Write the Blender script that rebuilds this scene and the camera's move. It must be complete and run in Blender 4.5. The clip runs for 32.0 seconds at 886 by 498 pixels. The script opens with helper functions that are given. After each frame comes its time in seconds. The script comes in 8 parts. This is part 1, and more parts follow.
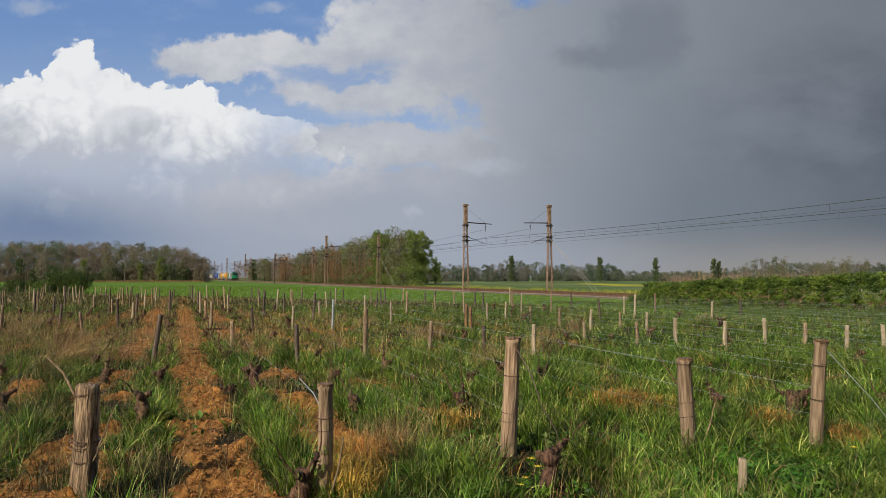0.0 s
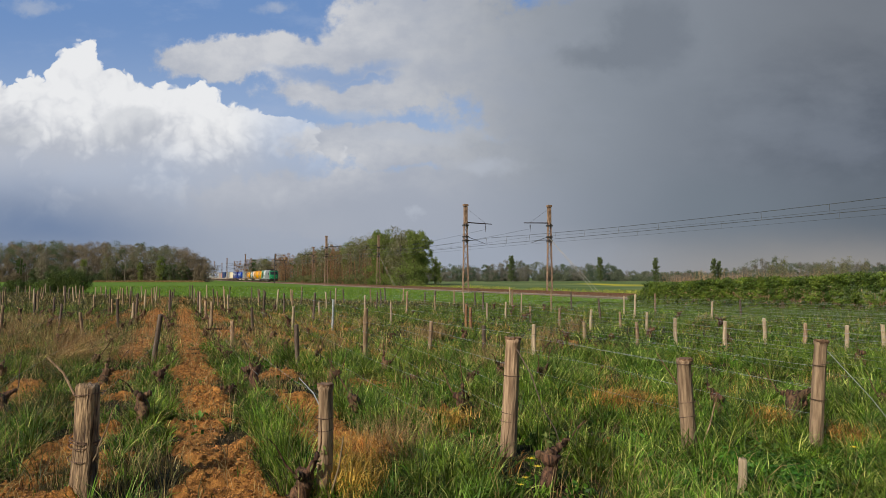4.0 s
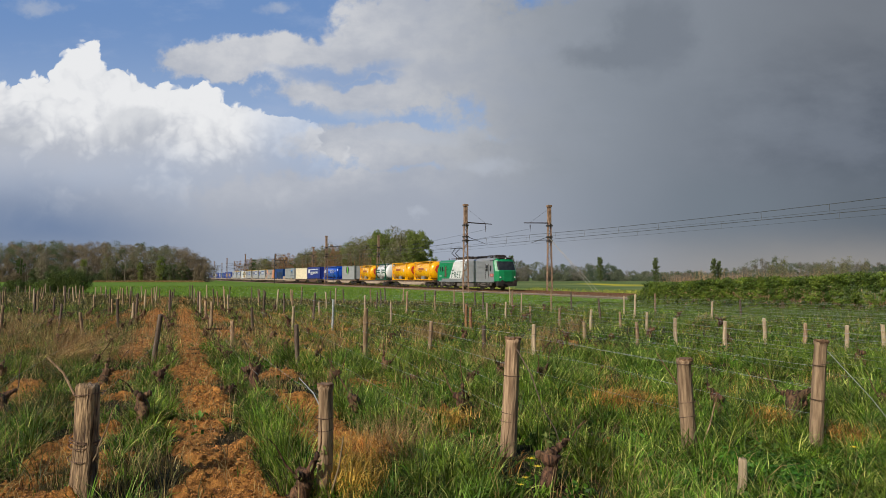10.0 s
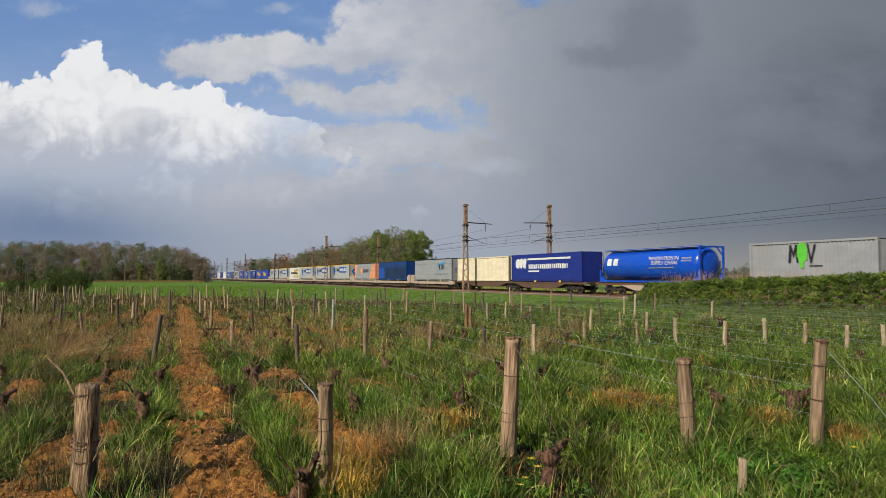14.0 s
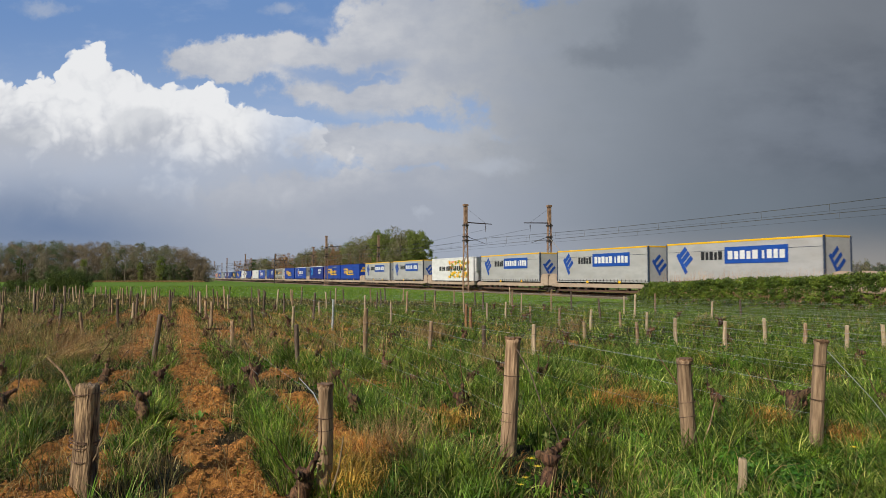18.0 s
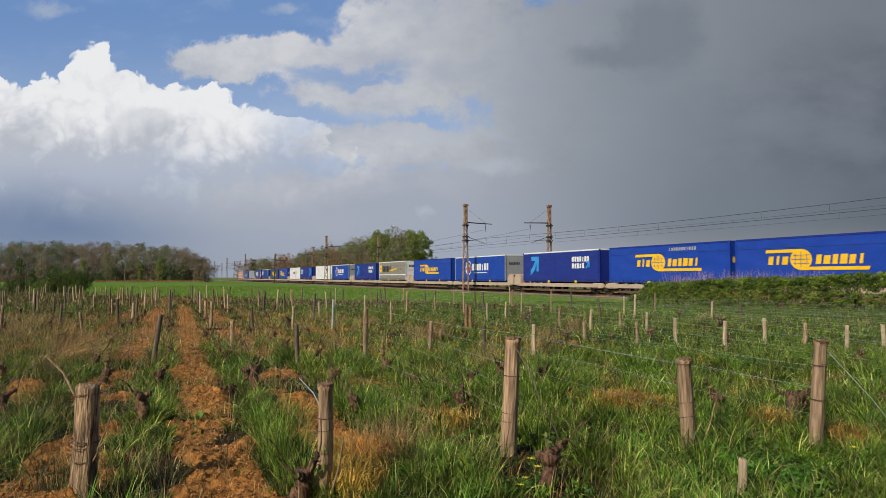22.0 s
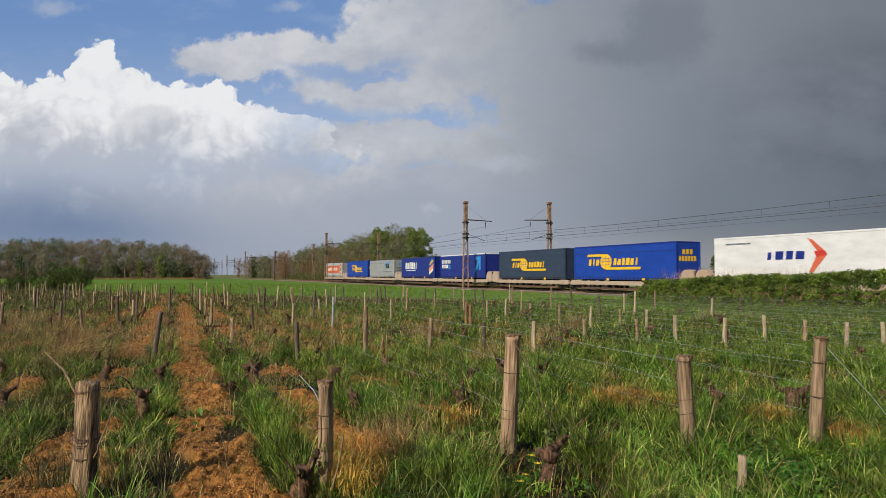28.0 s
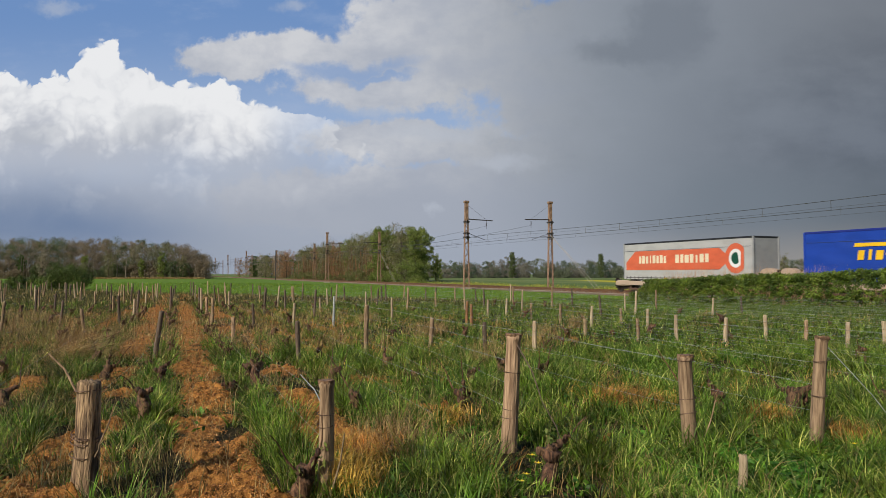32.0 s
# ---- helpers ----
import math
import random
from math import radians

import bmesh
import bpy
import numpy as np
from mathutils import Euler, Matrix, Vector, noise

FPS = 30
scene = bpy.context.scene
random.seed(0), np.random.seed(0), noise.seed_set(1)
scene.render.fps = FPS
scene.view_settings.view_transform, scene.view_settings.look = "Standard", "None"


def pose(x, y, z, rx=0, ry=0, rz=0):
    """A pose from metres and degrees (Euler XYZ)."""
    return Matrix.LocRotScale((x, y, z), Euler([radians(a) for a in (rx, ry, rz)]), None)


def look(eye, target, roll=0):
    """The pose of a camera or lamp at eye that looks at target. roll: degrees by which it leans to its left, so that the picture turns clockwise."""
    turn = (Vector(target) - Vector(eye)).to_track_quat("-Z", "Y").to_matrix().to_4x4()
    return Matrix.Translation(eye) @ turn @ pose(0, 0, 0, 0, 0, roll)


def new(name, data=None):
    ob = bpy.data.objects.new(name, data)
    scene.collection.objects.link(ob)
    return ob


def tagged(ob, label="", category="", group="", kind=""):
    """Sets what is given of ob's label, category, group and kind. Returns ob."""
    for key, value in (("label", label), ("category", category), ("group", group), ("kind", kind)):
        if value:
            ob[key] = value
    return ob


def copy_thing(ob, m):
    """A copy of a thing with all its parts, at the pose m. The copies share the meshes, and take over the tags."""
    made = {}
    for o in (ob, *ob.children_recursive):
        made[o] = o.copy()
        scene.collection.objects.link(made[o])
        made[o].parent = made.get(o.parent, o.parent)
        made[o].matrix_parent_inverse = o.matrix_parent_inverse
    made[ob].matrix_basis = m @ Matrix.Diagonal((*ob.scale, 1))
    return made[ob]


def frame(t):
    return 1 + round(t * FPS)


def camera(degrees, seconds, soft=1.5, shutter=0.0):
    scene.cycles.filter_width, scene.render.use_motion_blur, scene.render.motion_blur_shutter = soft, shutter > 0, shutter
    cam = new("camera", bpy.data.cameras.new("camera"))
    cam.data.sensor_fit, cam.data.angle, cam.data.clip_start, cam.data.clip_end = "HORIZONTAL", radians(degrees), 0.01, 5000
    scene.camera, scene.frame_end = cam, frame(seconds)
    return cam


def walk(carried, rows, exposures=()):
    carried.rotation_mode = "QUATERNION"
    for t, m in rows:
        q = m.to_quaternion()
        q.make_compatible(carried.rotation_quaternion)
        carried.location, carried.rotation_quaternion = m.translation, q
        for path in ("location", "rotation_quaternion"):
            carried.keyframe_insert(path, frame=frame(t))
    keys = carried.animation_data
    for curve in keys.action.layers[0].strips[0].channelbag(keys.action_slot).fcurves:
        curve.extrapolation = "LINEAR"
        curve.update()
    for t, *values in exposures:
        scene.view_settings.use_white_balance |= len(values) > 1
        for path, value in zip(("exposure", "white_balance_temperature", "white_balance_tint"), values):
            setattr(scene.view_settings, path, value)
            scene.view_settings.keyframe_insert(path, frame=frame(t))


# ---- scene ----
EYE_Z, PITCH = 1.62, 2.43


def eye(dx=0.0, dy=0.0):
    """The tripod's pose, nudged by small angles (degrees right, degrees up)."""
    return pose(0, 0, EYE_Z, 90 + PITCH + dy, 0, -dx)


cam = camera(67.25, 32.0, soft=0.6, shutter=0.12)
walk(cam, [
    (0.0, eye()), (12.0, eye()), (22.0, eye()), (22.5, eye(0, 0.03)), (23.0, eye(0, 0.12)), (23.5, eye(0, 0.06)),
    (24.5, eye(0, 0.06)), (25.0, eye(0, 0.05)), (25.5, eye(-0.06, -0.22)), (26.4, eye(-0.02, -0.28)), (27.5, eye(0, -0.29)),
    (28.0, eye(0, -0.24)), (28.5, eye(0, -0.16)), (29.0, eye(0, -0.16)), (29.5, eye(0, -0.29)), (30.0, eye(-0.06, -0.37)),
    (30.5, eye(0, -0.29)), (31.0, eye(0, -0.29)), (31.5, eye(0, -0.27)), (32.0, eye(-0.07, -0.29)),
])

# ---- light: an April sun low behind the camera's left, blue sky overhead, a grey shower in front
SUN_FROM = Vector((-0.66, -0.75, 0.70)).normalized()
sun = new("sun", bpy.data.lights.new("sun", "SUN"))
sun.data.energy, sun.data.angle, sun.data.color = 4.15, radians(0.6), (1.0, 0.93, 0.83)
sun.matrix_world = look(SUN_FROM * 200, (0, 0, 0))

world = bpy.data.worlds.new("world")
scene.world = world
world.use_nodes = True
wn = world.node_tree
sky = wn.nodes.new("ShaderNodeTexSky")
sky.sky_type, sky.sun_disc = "NISHITA", False
sky.sun_elevation = math.asin(SUN_FROM.z)
sky.sun_rotation = math.atan2(SUN_FROM.x, SUN_FROM.y)
sky.air_density, sky.dust_density = 1.2, 2.0
wn.nodes["Background"].inputs["Strength"].default_value = 0.050
wn.links.new(sky.outputs["Color"], wn.nodes["Background"].inputs["Color"])
scene.view_settings.exposure = -0.06

# ---- plan: the railway runs straight; U points back along it, N away from the camera across it
TURN = 24.16
U = Vector((-math.sin(radians(TURN)), math.cos(radians(TURN)), 0))
N = Vector((math.cos(radians(TURN)), math.sin(radians(TURN)), 0))
NEAR_TRACK, FAR_TRACK = 40.1, 43.9
ROW_TURN = 21.6
RU = (-math.sin(radians(ROW_TURN)), math.cos(radians(ROW_TURN)))
RN = (math.cos(radians(ROW_TURN)), math.sin(radians(ROW_TURN)))


def on_line(s, d, z=0.0):
    """A place s metres back along the railway and d metres across from the camera."""
    p = U * s + N * d
    return Vector((p.x, p.y, z))


# ---- materials
class Nodes:
    """Short ways to write a node tree."""

    def __init__(self, tree):
        self.tree = tree

    def add(self, kind, **props):
        n = self.tree.nodes.new(kind)
        for k, v in props.items():
            setattr(n, k, v)
        return n

    def put(self, socket, value):
        if isinstance(value, bpy.types.NodeSocket):
            self.tree.links.new(value, socket)
        elif value is not None:
            socket.default_value = value

    def math(self, op, a, b=None, c=None):
        n = self.add("ShaderNodeMath", operation=op)
        for i, v in enumerate((a, b, c)):
            self.put(n.inputs[i], v)
        return n.outputs[0]

    def vec(self, op, a, b=None):
        n = self.add("ShaderNodeVectorMath", operation=op)
        self.put(n.inputs[0], a)
        self.put(n.inputs[1], b)
        return n.outputs["Value"] if op in ("LENGTH", "DOT_PRODUCT") else n.outputs[0]

    def noise(self, co, scale, detail=4.0, rough=0.55, color=False):
        n = self.add("ShaderNodeTexNoise")
        self.put(n.inputs["Vector"], co)
        n.inputs["Scale"].default_value, n.inputs["Detail"].default_value, n.inputs["Roughness"].default_value = scale, detail, rough
        return n.outputs["Color" if color else "Fac"]

    def step(self, x, lo, hi, a=0.0, b=1.0):
        n = self.add("ShaderNodeMapRange", interpolation_type="SMOOTHSTEP")
        self.put(n.inputs["Value"], x)
        for name, v in (("From Min", lo), ("From Max", hi), ("To Min", a), ("To Max", b)):
            self.put(n.inputs[name], v)
        return n.outputs["Result"]

    def mix(self, fac, a, b):
        n = self.add("ShaderNodeMix", data_type="RGBA")
        self.put(n.inputs["Factor"], fac)
        for socket, v in ((n.inputs[6], a), (n.inputs[7], b)):
            self.put(socket, (*v, 1) if isinstance(v, tuple) else v)
        return n.outputs[2]

    def scaled(self, co, s):
        return self.vec("MULTIPLY", co, s)


def srgb(r, g, b):
    """Linear colour from the everyday 0 to 255 values."""
    return tuple((c / 255 / 12.92 if c <= 10 else ((c / 255 + 0.055) / 1.055) ** 2.4) for c in (r, g, b))


def surf(name, c1, c2, scale=6.0, rough=0.6, metal=0.0, bump=0.0, bump_scale=40.0, dirt=None, dirt_amount=0.35, dirt_scale=0.8,
         stretch=(1, 1, 1), spread=0.0, island=0.0, translucent=0.0, coat=0.0):
    """A procedural surface: grain between two colours, larger stains, fine relief; spread varies it from thing to thing."""
    m = bpy.data.materials.new(name)
    m.use_nodes = True
    n = Nodes(m.node_tree)
    b = m.node_tree.nodes["Principled BSDF"]
    co = n.add("ShaderNodeTexCoord").outputs["Object"]
    if stretch != (1, 1, 1):
        co = n.scaled(co, stretch)
    grain = n.noise(co, scale)
    col = n.mix(n.step(grain, 0.3, 0.7), c1, c2)
    if dirt:
        col = n.mix(n.step(n.noise(co, dirt_scale, 6.0, 0.65), 0.48, 0.72, 0.0, dirt_amount), col, dirt)
    if spread or island:
        r = n.add("ShaderNodeObjectInfo").outputs["Random"] if spread else n.add("ShaderNodeNewGeometry").outputs["Random Per Island"]
        k = spread or island
        hsv = n.add("ShaderNodeHueSaturation")
        n.put(hsv.inputs["Color"], col)
        n.put(hsv.inputs["Value"], n.step(r, 0.0, 1.0, 1 - k, 1 + k))
        n.put(hsv.inputs["Hue"], n.step(n.math("FRACT", n.math("MULTIPLY", r, 7.31)), 0.0, 1.0, 0.5 - 0.05 * k, 0.5 + 0.05 * k))
        col = hsv.outputs["Color"]
    n.put(b.inputs["Base Color"], col)
    b.inputs["Metallic"].default_value = metal
    b.inputs["Coat Weight"].default_value = coat
    n.put(b.inputs["Roughness"], n.step(n.noise(co, scale * 0.4), 0.2, 0.8, max(rough - 0.12, 0.03), min(rough + 0.12, 1)))
    if bump:
        bn = n.add("ShaderNodeBump")
        bn.inputs["Strength"].default_value, bn.inputs["Distance"].default_value = min(bump * 10, 1), 0.02 * max(bump, 0.1)
        n.put(bn.inputs["Height"], n.noise(co, bump_scale, 3.0))
        n.put(b.inputs["Normal"], bn.outputs["Normal"])
    if translucent:
        t = n.add("ShaderNodeBsdfTranslucent")
        n.put(t.inputs["Color"], col)
        mx = n.add("ShaderNodeMixShader")
        mx.inputs[0].default_value = translucent
        out = m.node_tree.nodes["Material Output"]
        n.put(mx.inputs[1], b.outputs[0])
        n.put(mx.inputs[2], t.outputs[0])
        n.put(out.inputs["Surface"], mx.outputs[0])
    return m


# ---- mesh helpers
def part(name, bm, material, parent=None, label="", smooth=False):
    """Links a bmesh as one mesh object, under a thing or a part."""
    me = bpy.data.meshes.new(name)
    bm.normal_update()
    bm.to_mesh(me)
    bm.free()
    me.materials.append(material)
    if smooth:
        me.shade_smooth()
    return part_of(name, me, parent, label)


def part_of(name, me, parent=None, label=""):
    """A mesh object on given mesh data."""
    ob = new(name, me)
    if parent is not None:
        ob.parent = parent
    if label:
        ob["label"] = label
    return ob


def raw_mesh(name, verts, faces, material, smooth=False):
    """A mesh from arrays of corners and of faces with equally many corners each."""
    verts, faces = np.asarray(verts, np.float32), np.asarray(faces, np.int32)
    me = bpy.data.meshes.new(name)
    k = faces.shape[1]
    me.vertices.add(len(verts))
    me.vertices.foreach_set("co", verts.ravel())
    me.loops.add(faces.size)
    me.loops.foreach_set("vertex_index", faces.ravel())
    me.polygons.add(len(faces))
    me.polygons.foreach_set("loop_start", np.arange(0, faces.size, k, dtype=np.int32))
    if smooth:
        me.polygons.foreach_set("use_smooth", np.ones(len(faces), bool))
    me.update(calc_edges=True)
    me.materials.append(material)
    return me


def box(bm, x0, x1, y0, y1, z0, z1, bevel=0.0, m=None):
    r = bmesh.ops.create_cube(bm, size=1.0)
    mat = Matrix.Translation(((x0 + x1) / 2, (y0 + y1) / 2, (z0 + z1) / 2)) @ Matrix.Diagonal((x1 - x0, y1 - y0, z1 - z0, 1))
    bmesh.ops.transform(bm, matrix=(m @ mat) if m else mat, verts=r["verts"])
    if bevel:
        edges = list({e for v in r["verts"] for e in v.link_edges})
        bmesh.ops.bevel(bm, geom=edges, offset=bevel, segments=2, affect="EDGES", profile=0.6)
    return bm


def rod(bm, a, b, r0, r1=None, seg=8, caps=True):
    """A round bar from a to b."""
    a, b = Vector(a), Vector(b)
    d = b - a
    m = Matrix.Translation((a + b) / 2) @ d.to_track_quat("Z", "Y").to_matrix().to_4x4()
    bmesh.ops.create_cone(bm, cap_ends=caps, segments=seg, radius1=r0, radius2=r0 if r1 is None else r1, depth=d.length, matrix=m)
    return bm


def tube(bm, pts, r, seg=5):
    """One bent wire or pipe through all the points."""
    rows = []
    for i, p in enumerate(pts):
        p = Vector(p)
        d = (Vector(pts[min(i + 1, len(pts) - 1)]) - Vector(pts[max(i - 1, 0)])).normalized()
        a = d.cross(Vector((0, 0, 1)))
        a = a.normalized() if a.length > 1e-4 else Vector((1, 0, 0))
        b = a.cross(d)
        rows.append([bm.verts.new(p + (a * math.cos(2 * math.pi * j / seg) + b * math.sin(2 * math.pi * j / seg)) * r) for j in range(seg)])
    for u, v in zip(rows, rows[1:]):
        for j in range(seg):
            bm.faces.new((u[j], u[(j + 1) % seg], v[(j + 1) % seg], v[j]))
    return bm


def flat(bm, pts, y0, y1):
    """A plate with the outline pts in x, z, between y0 and y1."""
    a = [bm.verts.new((x, y0, z)) for x, z in pts]
    b = [bm.verts.new((x, y1, z)) for x, z in pts]
    k = len(pts)
    bm.faces.new(a)
    bm.faces.new(b[::-1])
    for i in range(k):
        bm.faces.new((a[i], b[i], b[(i + 1) % k], a[(i + 1) % k]))
    return bm


def ring(cx, cz, rx, rz, k=20, a0=0.0, a1=360.0):
    return [(cx + rx * math.cos(radians(a0 + (a1 - a0) * i / k)), cz + rz * math.sin(radians(a0 + (a1 - a0) * i / k))) for i in range(k)]


def B():
    return bmesh.new()


def thing(name, m=None, label="", category="", group="", kind=""):
    ob = new(name)
    ob.empty_display_size = 0.2
    if m is not None:
        ob.matrix_basis = m
    return tagged(ob, label, category, group, kind)


def fbm(x, y, scale, octaves=4, seed=0):
    """Smooth value noise on arrays, -1 to 1."""
    rng = np.random.RandomState(seed + 11)
    table = rng.rand(256, 256)
    total, amp, norm = 0, 1.0, 0
    for o in range(octaves):
        fx, fy = x / scale * 2 ** o + 37.3 * o, y / scale * 2 ** o + 17.7 * o
        ix, iy = np.floor(fx).astype(int), np.floor(fy).astype(int)
        tx, ty = fx - ix, fy - iy
        tx, ty = tx * tx * (3 - 2 * tx), ty * ty * (3 - 2 * ty)
        g = lambda i, j: table[(ix + i) & 255, (iy + j) & 255]
        v = (g(0, 0) * (1 - tx) + g(1, 0) * tx) * (1 - ty) + (g(0, 1) * (1 - tx) + g(1, 1) * tx) * ty
        total, norm, amp = total + amp * (2 * v - 1), norm + amp, amp * 0.5
    return total / norm


MOVES = []
# ---- clouds: a far curved backdrop, drifting slowly
def clouds():
    m = bpy.data.materials.new("cloudy sky")
    m.use_nodes = True
    m.cycles.emission_sampling = "NONE"
    n = Nodes(m.node_tree)
    m.node_tree.nodes.remove(m.node_tree.nodes["Principled BSDF"])
    sep = n.add("ShaderNodeSeparateXYZ")
    n.put(sep.inputs[0], n.add("ShaderNodeTexCoord").outputs["Object"])
    y = n.math("MAXIMUM", sep.outputs[1], 40.0)
    u = n.math("DIVIDE", sep.outputs[0], y)
    v = n.math("DIVIDE", sep.outputs[2], y)
    comb = n.add("ShaderNodeCombineXYZ")
    n.put(comb.inputs[0], u)
    n.put(comb.inputs[1], v)
    uv = comb.outputs[0]
    wide = n.scaled(uv, (0.7, 1.25, 1))
    big = n.noise(wide, 5.5, 8.0, 0.58)
    fine = n.noise(uv, 22.0, 9.0, 0.6)
    warp1 = n.vec("SUBTRACT", n.noise(uv, 7.0, 5.0, 0.6, color=True), (0.5, 0.5, 0.5))
    warp2 = n.vec("SUBTRACT", n.noise(uv, 26.0, 6.0, 0.62, color=True), (0.5, 0.5, 0.5))

    def puffs(coords, rows, soft):
        best = None
        for (cu, cv, ru, rv) in rows:
            d = n.vec("LENGTH", n.scaled(n.vec("SUBTRACT", coords, (cu, cv, 0)), (1 / ru, 1 / rv, 0)))
            best = d if best is None else n.math("SMOOTH_MIN", best, d, soft)
        return best

    # blue sky between the clouds
    col = n.mix(n.step(v, 0.16, 0.42), srgb(160, 182, 214), srgb(112, 146, 196))
    # thin high cloud
    veil = n.step(n.noise(n.scaled(uv, (1.0, 2.4, 1)), 6.0, 9.0, 0.6), 0.50, 0.78, 0.0, 0.55)
    col = n.mix(veil, col, srgb(165, 182, 212))
    # the grey sheet, light at its edge and dark towards the shower
    soft_uv = n.vec("ADD", uv, n.vec("ADD", n.scaled(warp1, (0.16, 0.09, 0)), n.scaled(warp2, (0.055, 0.032, 0))))
    sheet = n.math("ADD", puffs(soft_uv, SHEET, 0.2), n.math("MULTIPLY", n.math("SUBTRACT", fine, 0.5), 0.75))
    gap = puffs(soft_uv, ((-0.185, 0.314, 0.085, 0.013), (-0.14, 0.300, 0.05, 0.008)), 0.2)
    light = n.mix(n.step(big, 0.36, 0.62), srgb(176, 182, 194), srgb(208, 210, 215))
    light = n.mix(n.step(fine, 0.42, 0.66, 0.0, 0.35), light, srgb(172, 178, 192))
    dark = n.mix(n.step(big, 0.35, 0.68), srgb(90, 98, 110), srgb(114, 122, 134))
    dark = n.mix(n.step(n.math("ADD", v, n.math("MULTIPLY", n.math("SUBTRACT", big, 0.5), 0.15)), 0.22, 0.40, 0.0, 0.85), dark, srgb(122, 128, 137))
    tone = n.math("ADD", u, n.math("MULTIPLY", n.math("SUBTRACT", big, 0.5), 0.35))
    sheet_col = n.mix(n.step(tone, -0.16, 0.27), light, n.mix(n.step(n.math("ADD", u, n.math("MULTIPLY", v, -0.10)), 0.16, 0.62), srgb(138, 146, 157), dark))
    gloom = puffs(soft_uv, ((0.31, 0.37, 0.075, 0.075), (0.26, 0.345, 0.09, 0.03)), 0.3)
    sheet_col = n.mix(n.step(gloom, 1.15, 0.35, 0.0, 0.45), sheet_col, srgb(106, 114, 126))
    cover = n.math("MULTIPLY", n.step(sheet, 1.12, 0.84), n.step(gap, 0.45, 1.5, 0.2, 1.0))
    col = n.mix(cover, col, sheet_col)
    # low layer over the horizon: blue-grey rain in the distance
    band = n.math("ADD", v, n.math("MULTIPLY", n.math("SUBTRACT", big, 0.5), 0.10))
    low = n.mix(n.step(n.math("SUBTRACT", u, n.math("MULTIPLY", n.math("SUBTRACT", 0.14, v), 1.6)), -0.72, -0.40), srgb(110, 129, 160), srgb(163, 170, 184))
    low = n.mix(n.step(u, -0.05, 0.42), low, srgb(117, 127, 138))
    low = n.mix(n.step(u, 0.40, 0.70), low, srgb(102, 111, 121))
    col = n.mix(n.step(band, 0.20, 0.10, 0.0, 0.92), col, low)
    # the tall bright cumulus
    puff_uv = n.vec("ADD", uv, n.vec("ADD", n.scaled(warp1, (0.05, 0.05, 0)), n.scaled(warp2, (0.014, 0.014, 0))))
    cum = puffs(puff_uv, CUMULUS, 0.12)
    bulge1 = n.math("ABSOLUTE", n.math("SUBTRACT", n.noise(puff_uv, 12.0, 1.5, 0.45), 0.5))
    bulge2 = n.math("ABSOLUTE", n.math("SUBTRACT", n.noise(puff_uv, 34.0, 2.5, 0.5), 0.5))
    bulges = n.math("ADD", n.math("MULTIPLY", bulge1, 1.0), n.math("MULTIPLY", bulge2, 0.7))
    cum = n.math("SUBTRACT", n.math("ADD", cum, 0.11), bulges)
    body = n.step(cum, 1.01, 0.935)
    lump = n.math("SUBTRACT", n.noise(puff_uv, 9.0, 4.0, 0.5), 0.5)
    back = n.math("SUBTRACT", n.noise(n.vec("ADD", puff_uv, (-0.012, 0.016, 0)), 9.0, 4.0, 0.5), 0.5)
    relief = n.math("MULTIPLY", n.math("SUBTRACT", back, lump), 2.6)
    shade = n.math("ADD", n.math("ADD", relief, n.step(n.math("ADD", v, n.math("MULTIPLY", u, 0.10)), 0.23, 0.10, -0.06, 0.85)), n.math("ADD", n.math("MULTIPLY", lump, 1.1), n.math("SUBTRACT", 0.18, n.math("MULTIPLY", bulges, 1.8))))
    cum_col = n.mix(n.step(shade, -0.15, 0.85), srgb(238, 239, 241), srgb(184, 189, 200))
    fade = n.step(n.math("ADD", n.math("ADD", v, n.math("MULTIPLY", lump, 0.05)), n.math("MULTIPLY", n.math("SUBTRACT", fine, 0.5), 0.02)), 0.06, 0.22)
    rim = n.step(n.math("ADD", u, n.math("MULTIPLY", lump, 0.1)), -0.18, -0.33, 0.35, 1.0)
    col = n.mix(n.math("MULTIPLY", n.math("MULTIPLY", body, fade), rim), col, cum_col)
    # grey puffs in front of the bright ones
    grey = puffs(puff_uv, ((-0.475, 0.238, 0.055, 0.030), (-0.505, 0.220, 0.035, 0.022), (-0.66, 0.215, 0.05, 0.018)), 0.1)
    col = n.mix(n.step(grey, 1.04, 0.66, 0.0, 0.42), col, srgb(184, 189, 198))
    # small torn clouds
    small = puffs(soft_uv, WISPS, 0.1)
    col = n.mix(n.step(small, 1.5, 0.1, 0.0, 0.5), col, srgb(186, 193, 205))
    # paler strip above the land
    glow = n.mix(n.step(u, 0.05, 0.5), srgb(160, 168, 182), srgb(156, 152, 148))
    col = n.mix(n.step(n.math("ADD", v, n.math("MULTIPLY", n.math("SUBTRACT", big, 0.5), 0.05)), 0.085, 0.012, 0.0, 0.75), col, glow)
    em = n.add("ShaderNodeEmission")
    n.put(em.inputs["Color"], col)
    n.put(m.node_tree.nodes["Material Output"].inputs["Surface"], em.outputs[0])

    R, na, ne = 4200.0, 64, 30
    verts, faces = [], []
    for j in range(ne + 1):
        el = radians(-2.5 + 62 * j / ne)
        for i in range(na + 1):
            az = radians(-76 + 152 * i / na)
            verts.append((R * math.cos(el) * math.sin(az), R * math.cos(el) * math.cos(az), R * math.sin(el)))
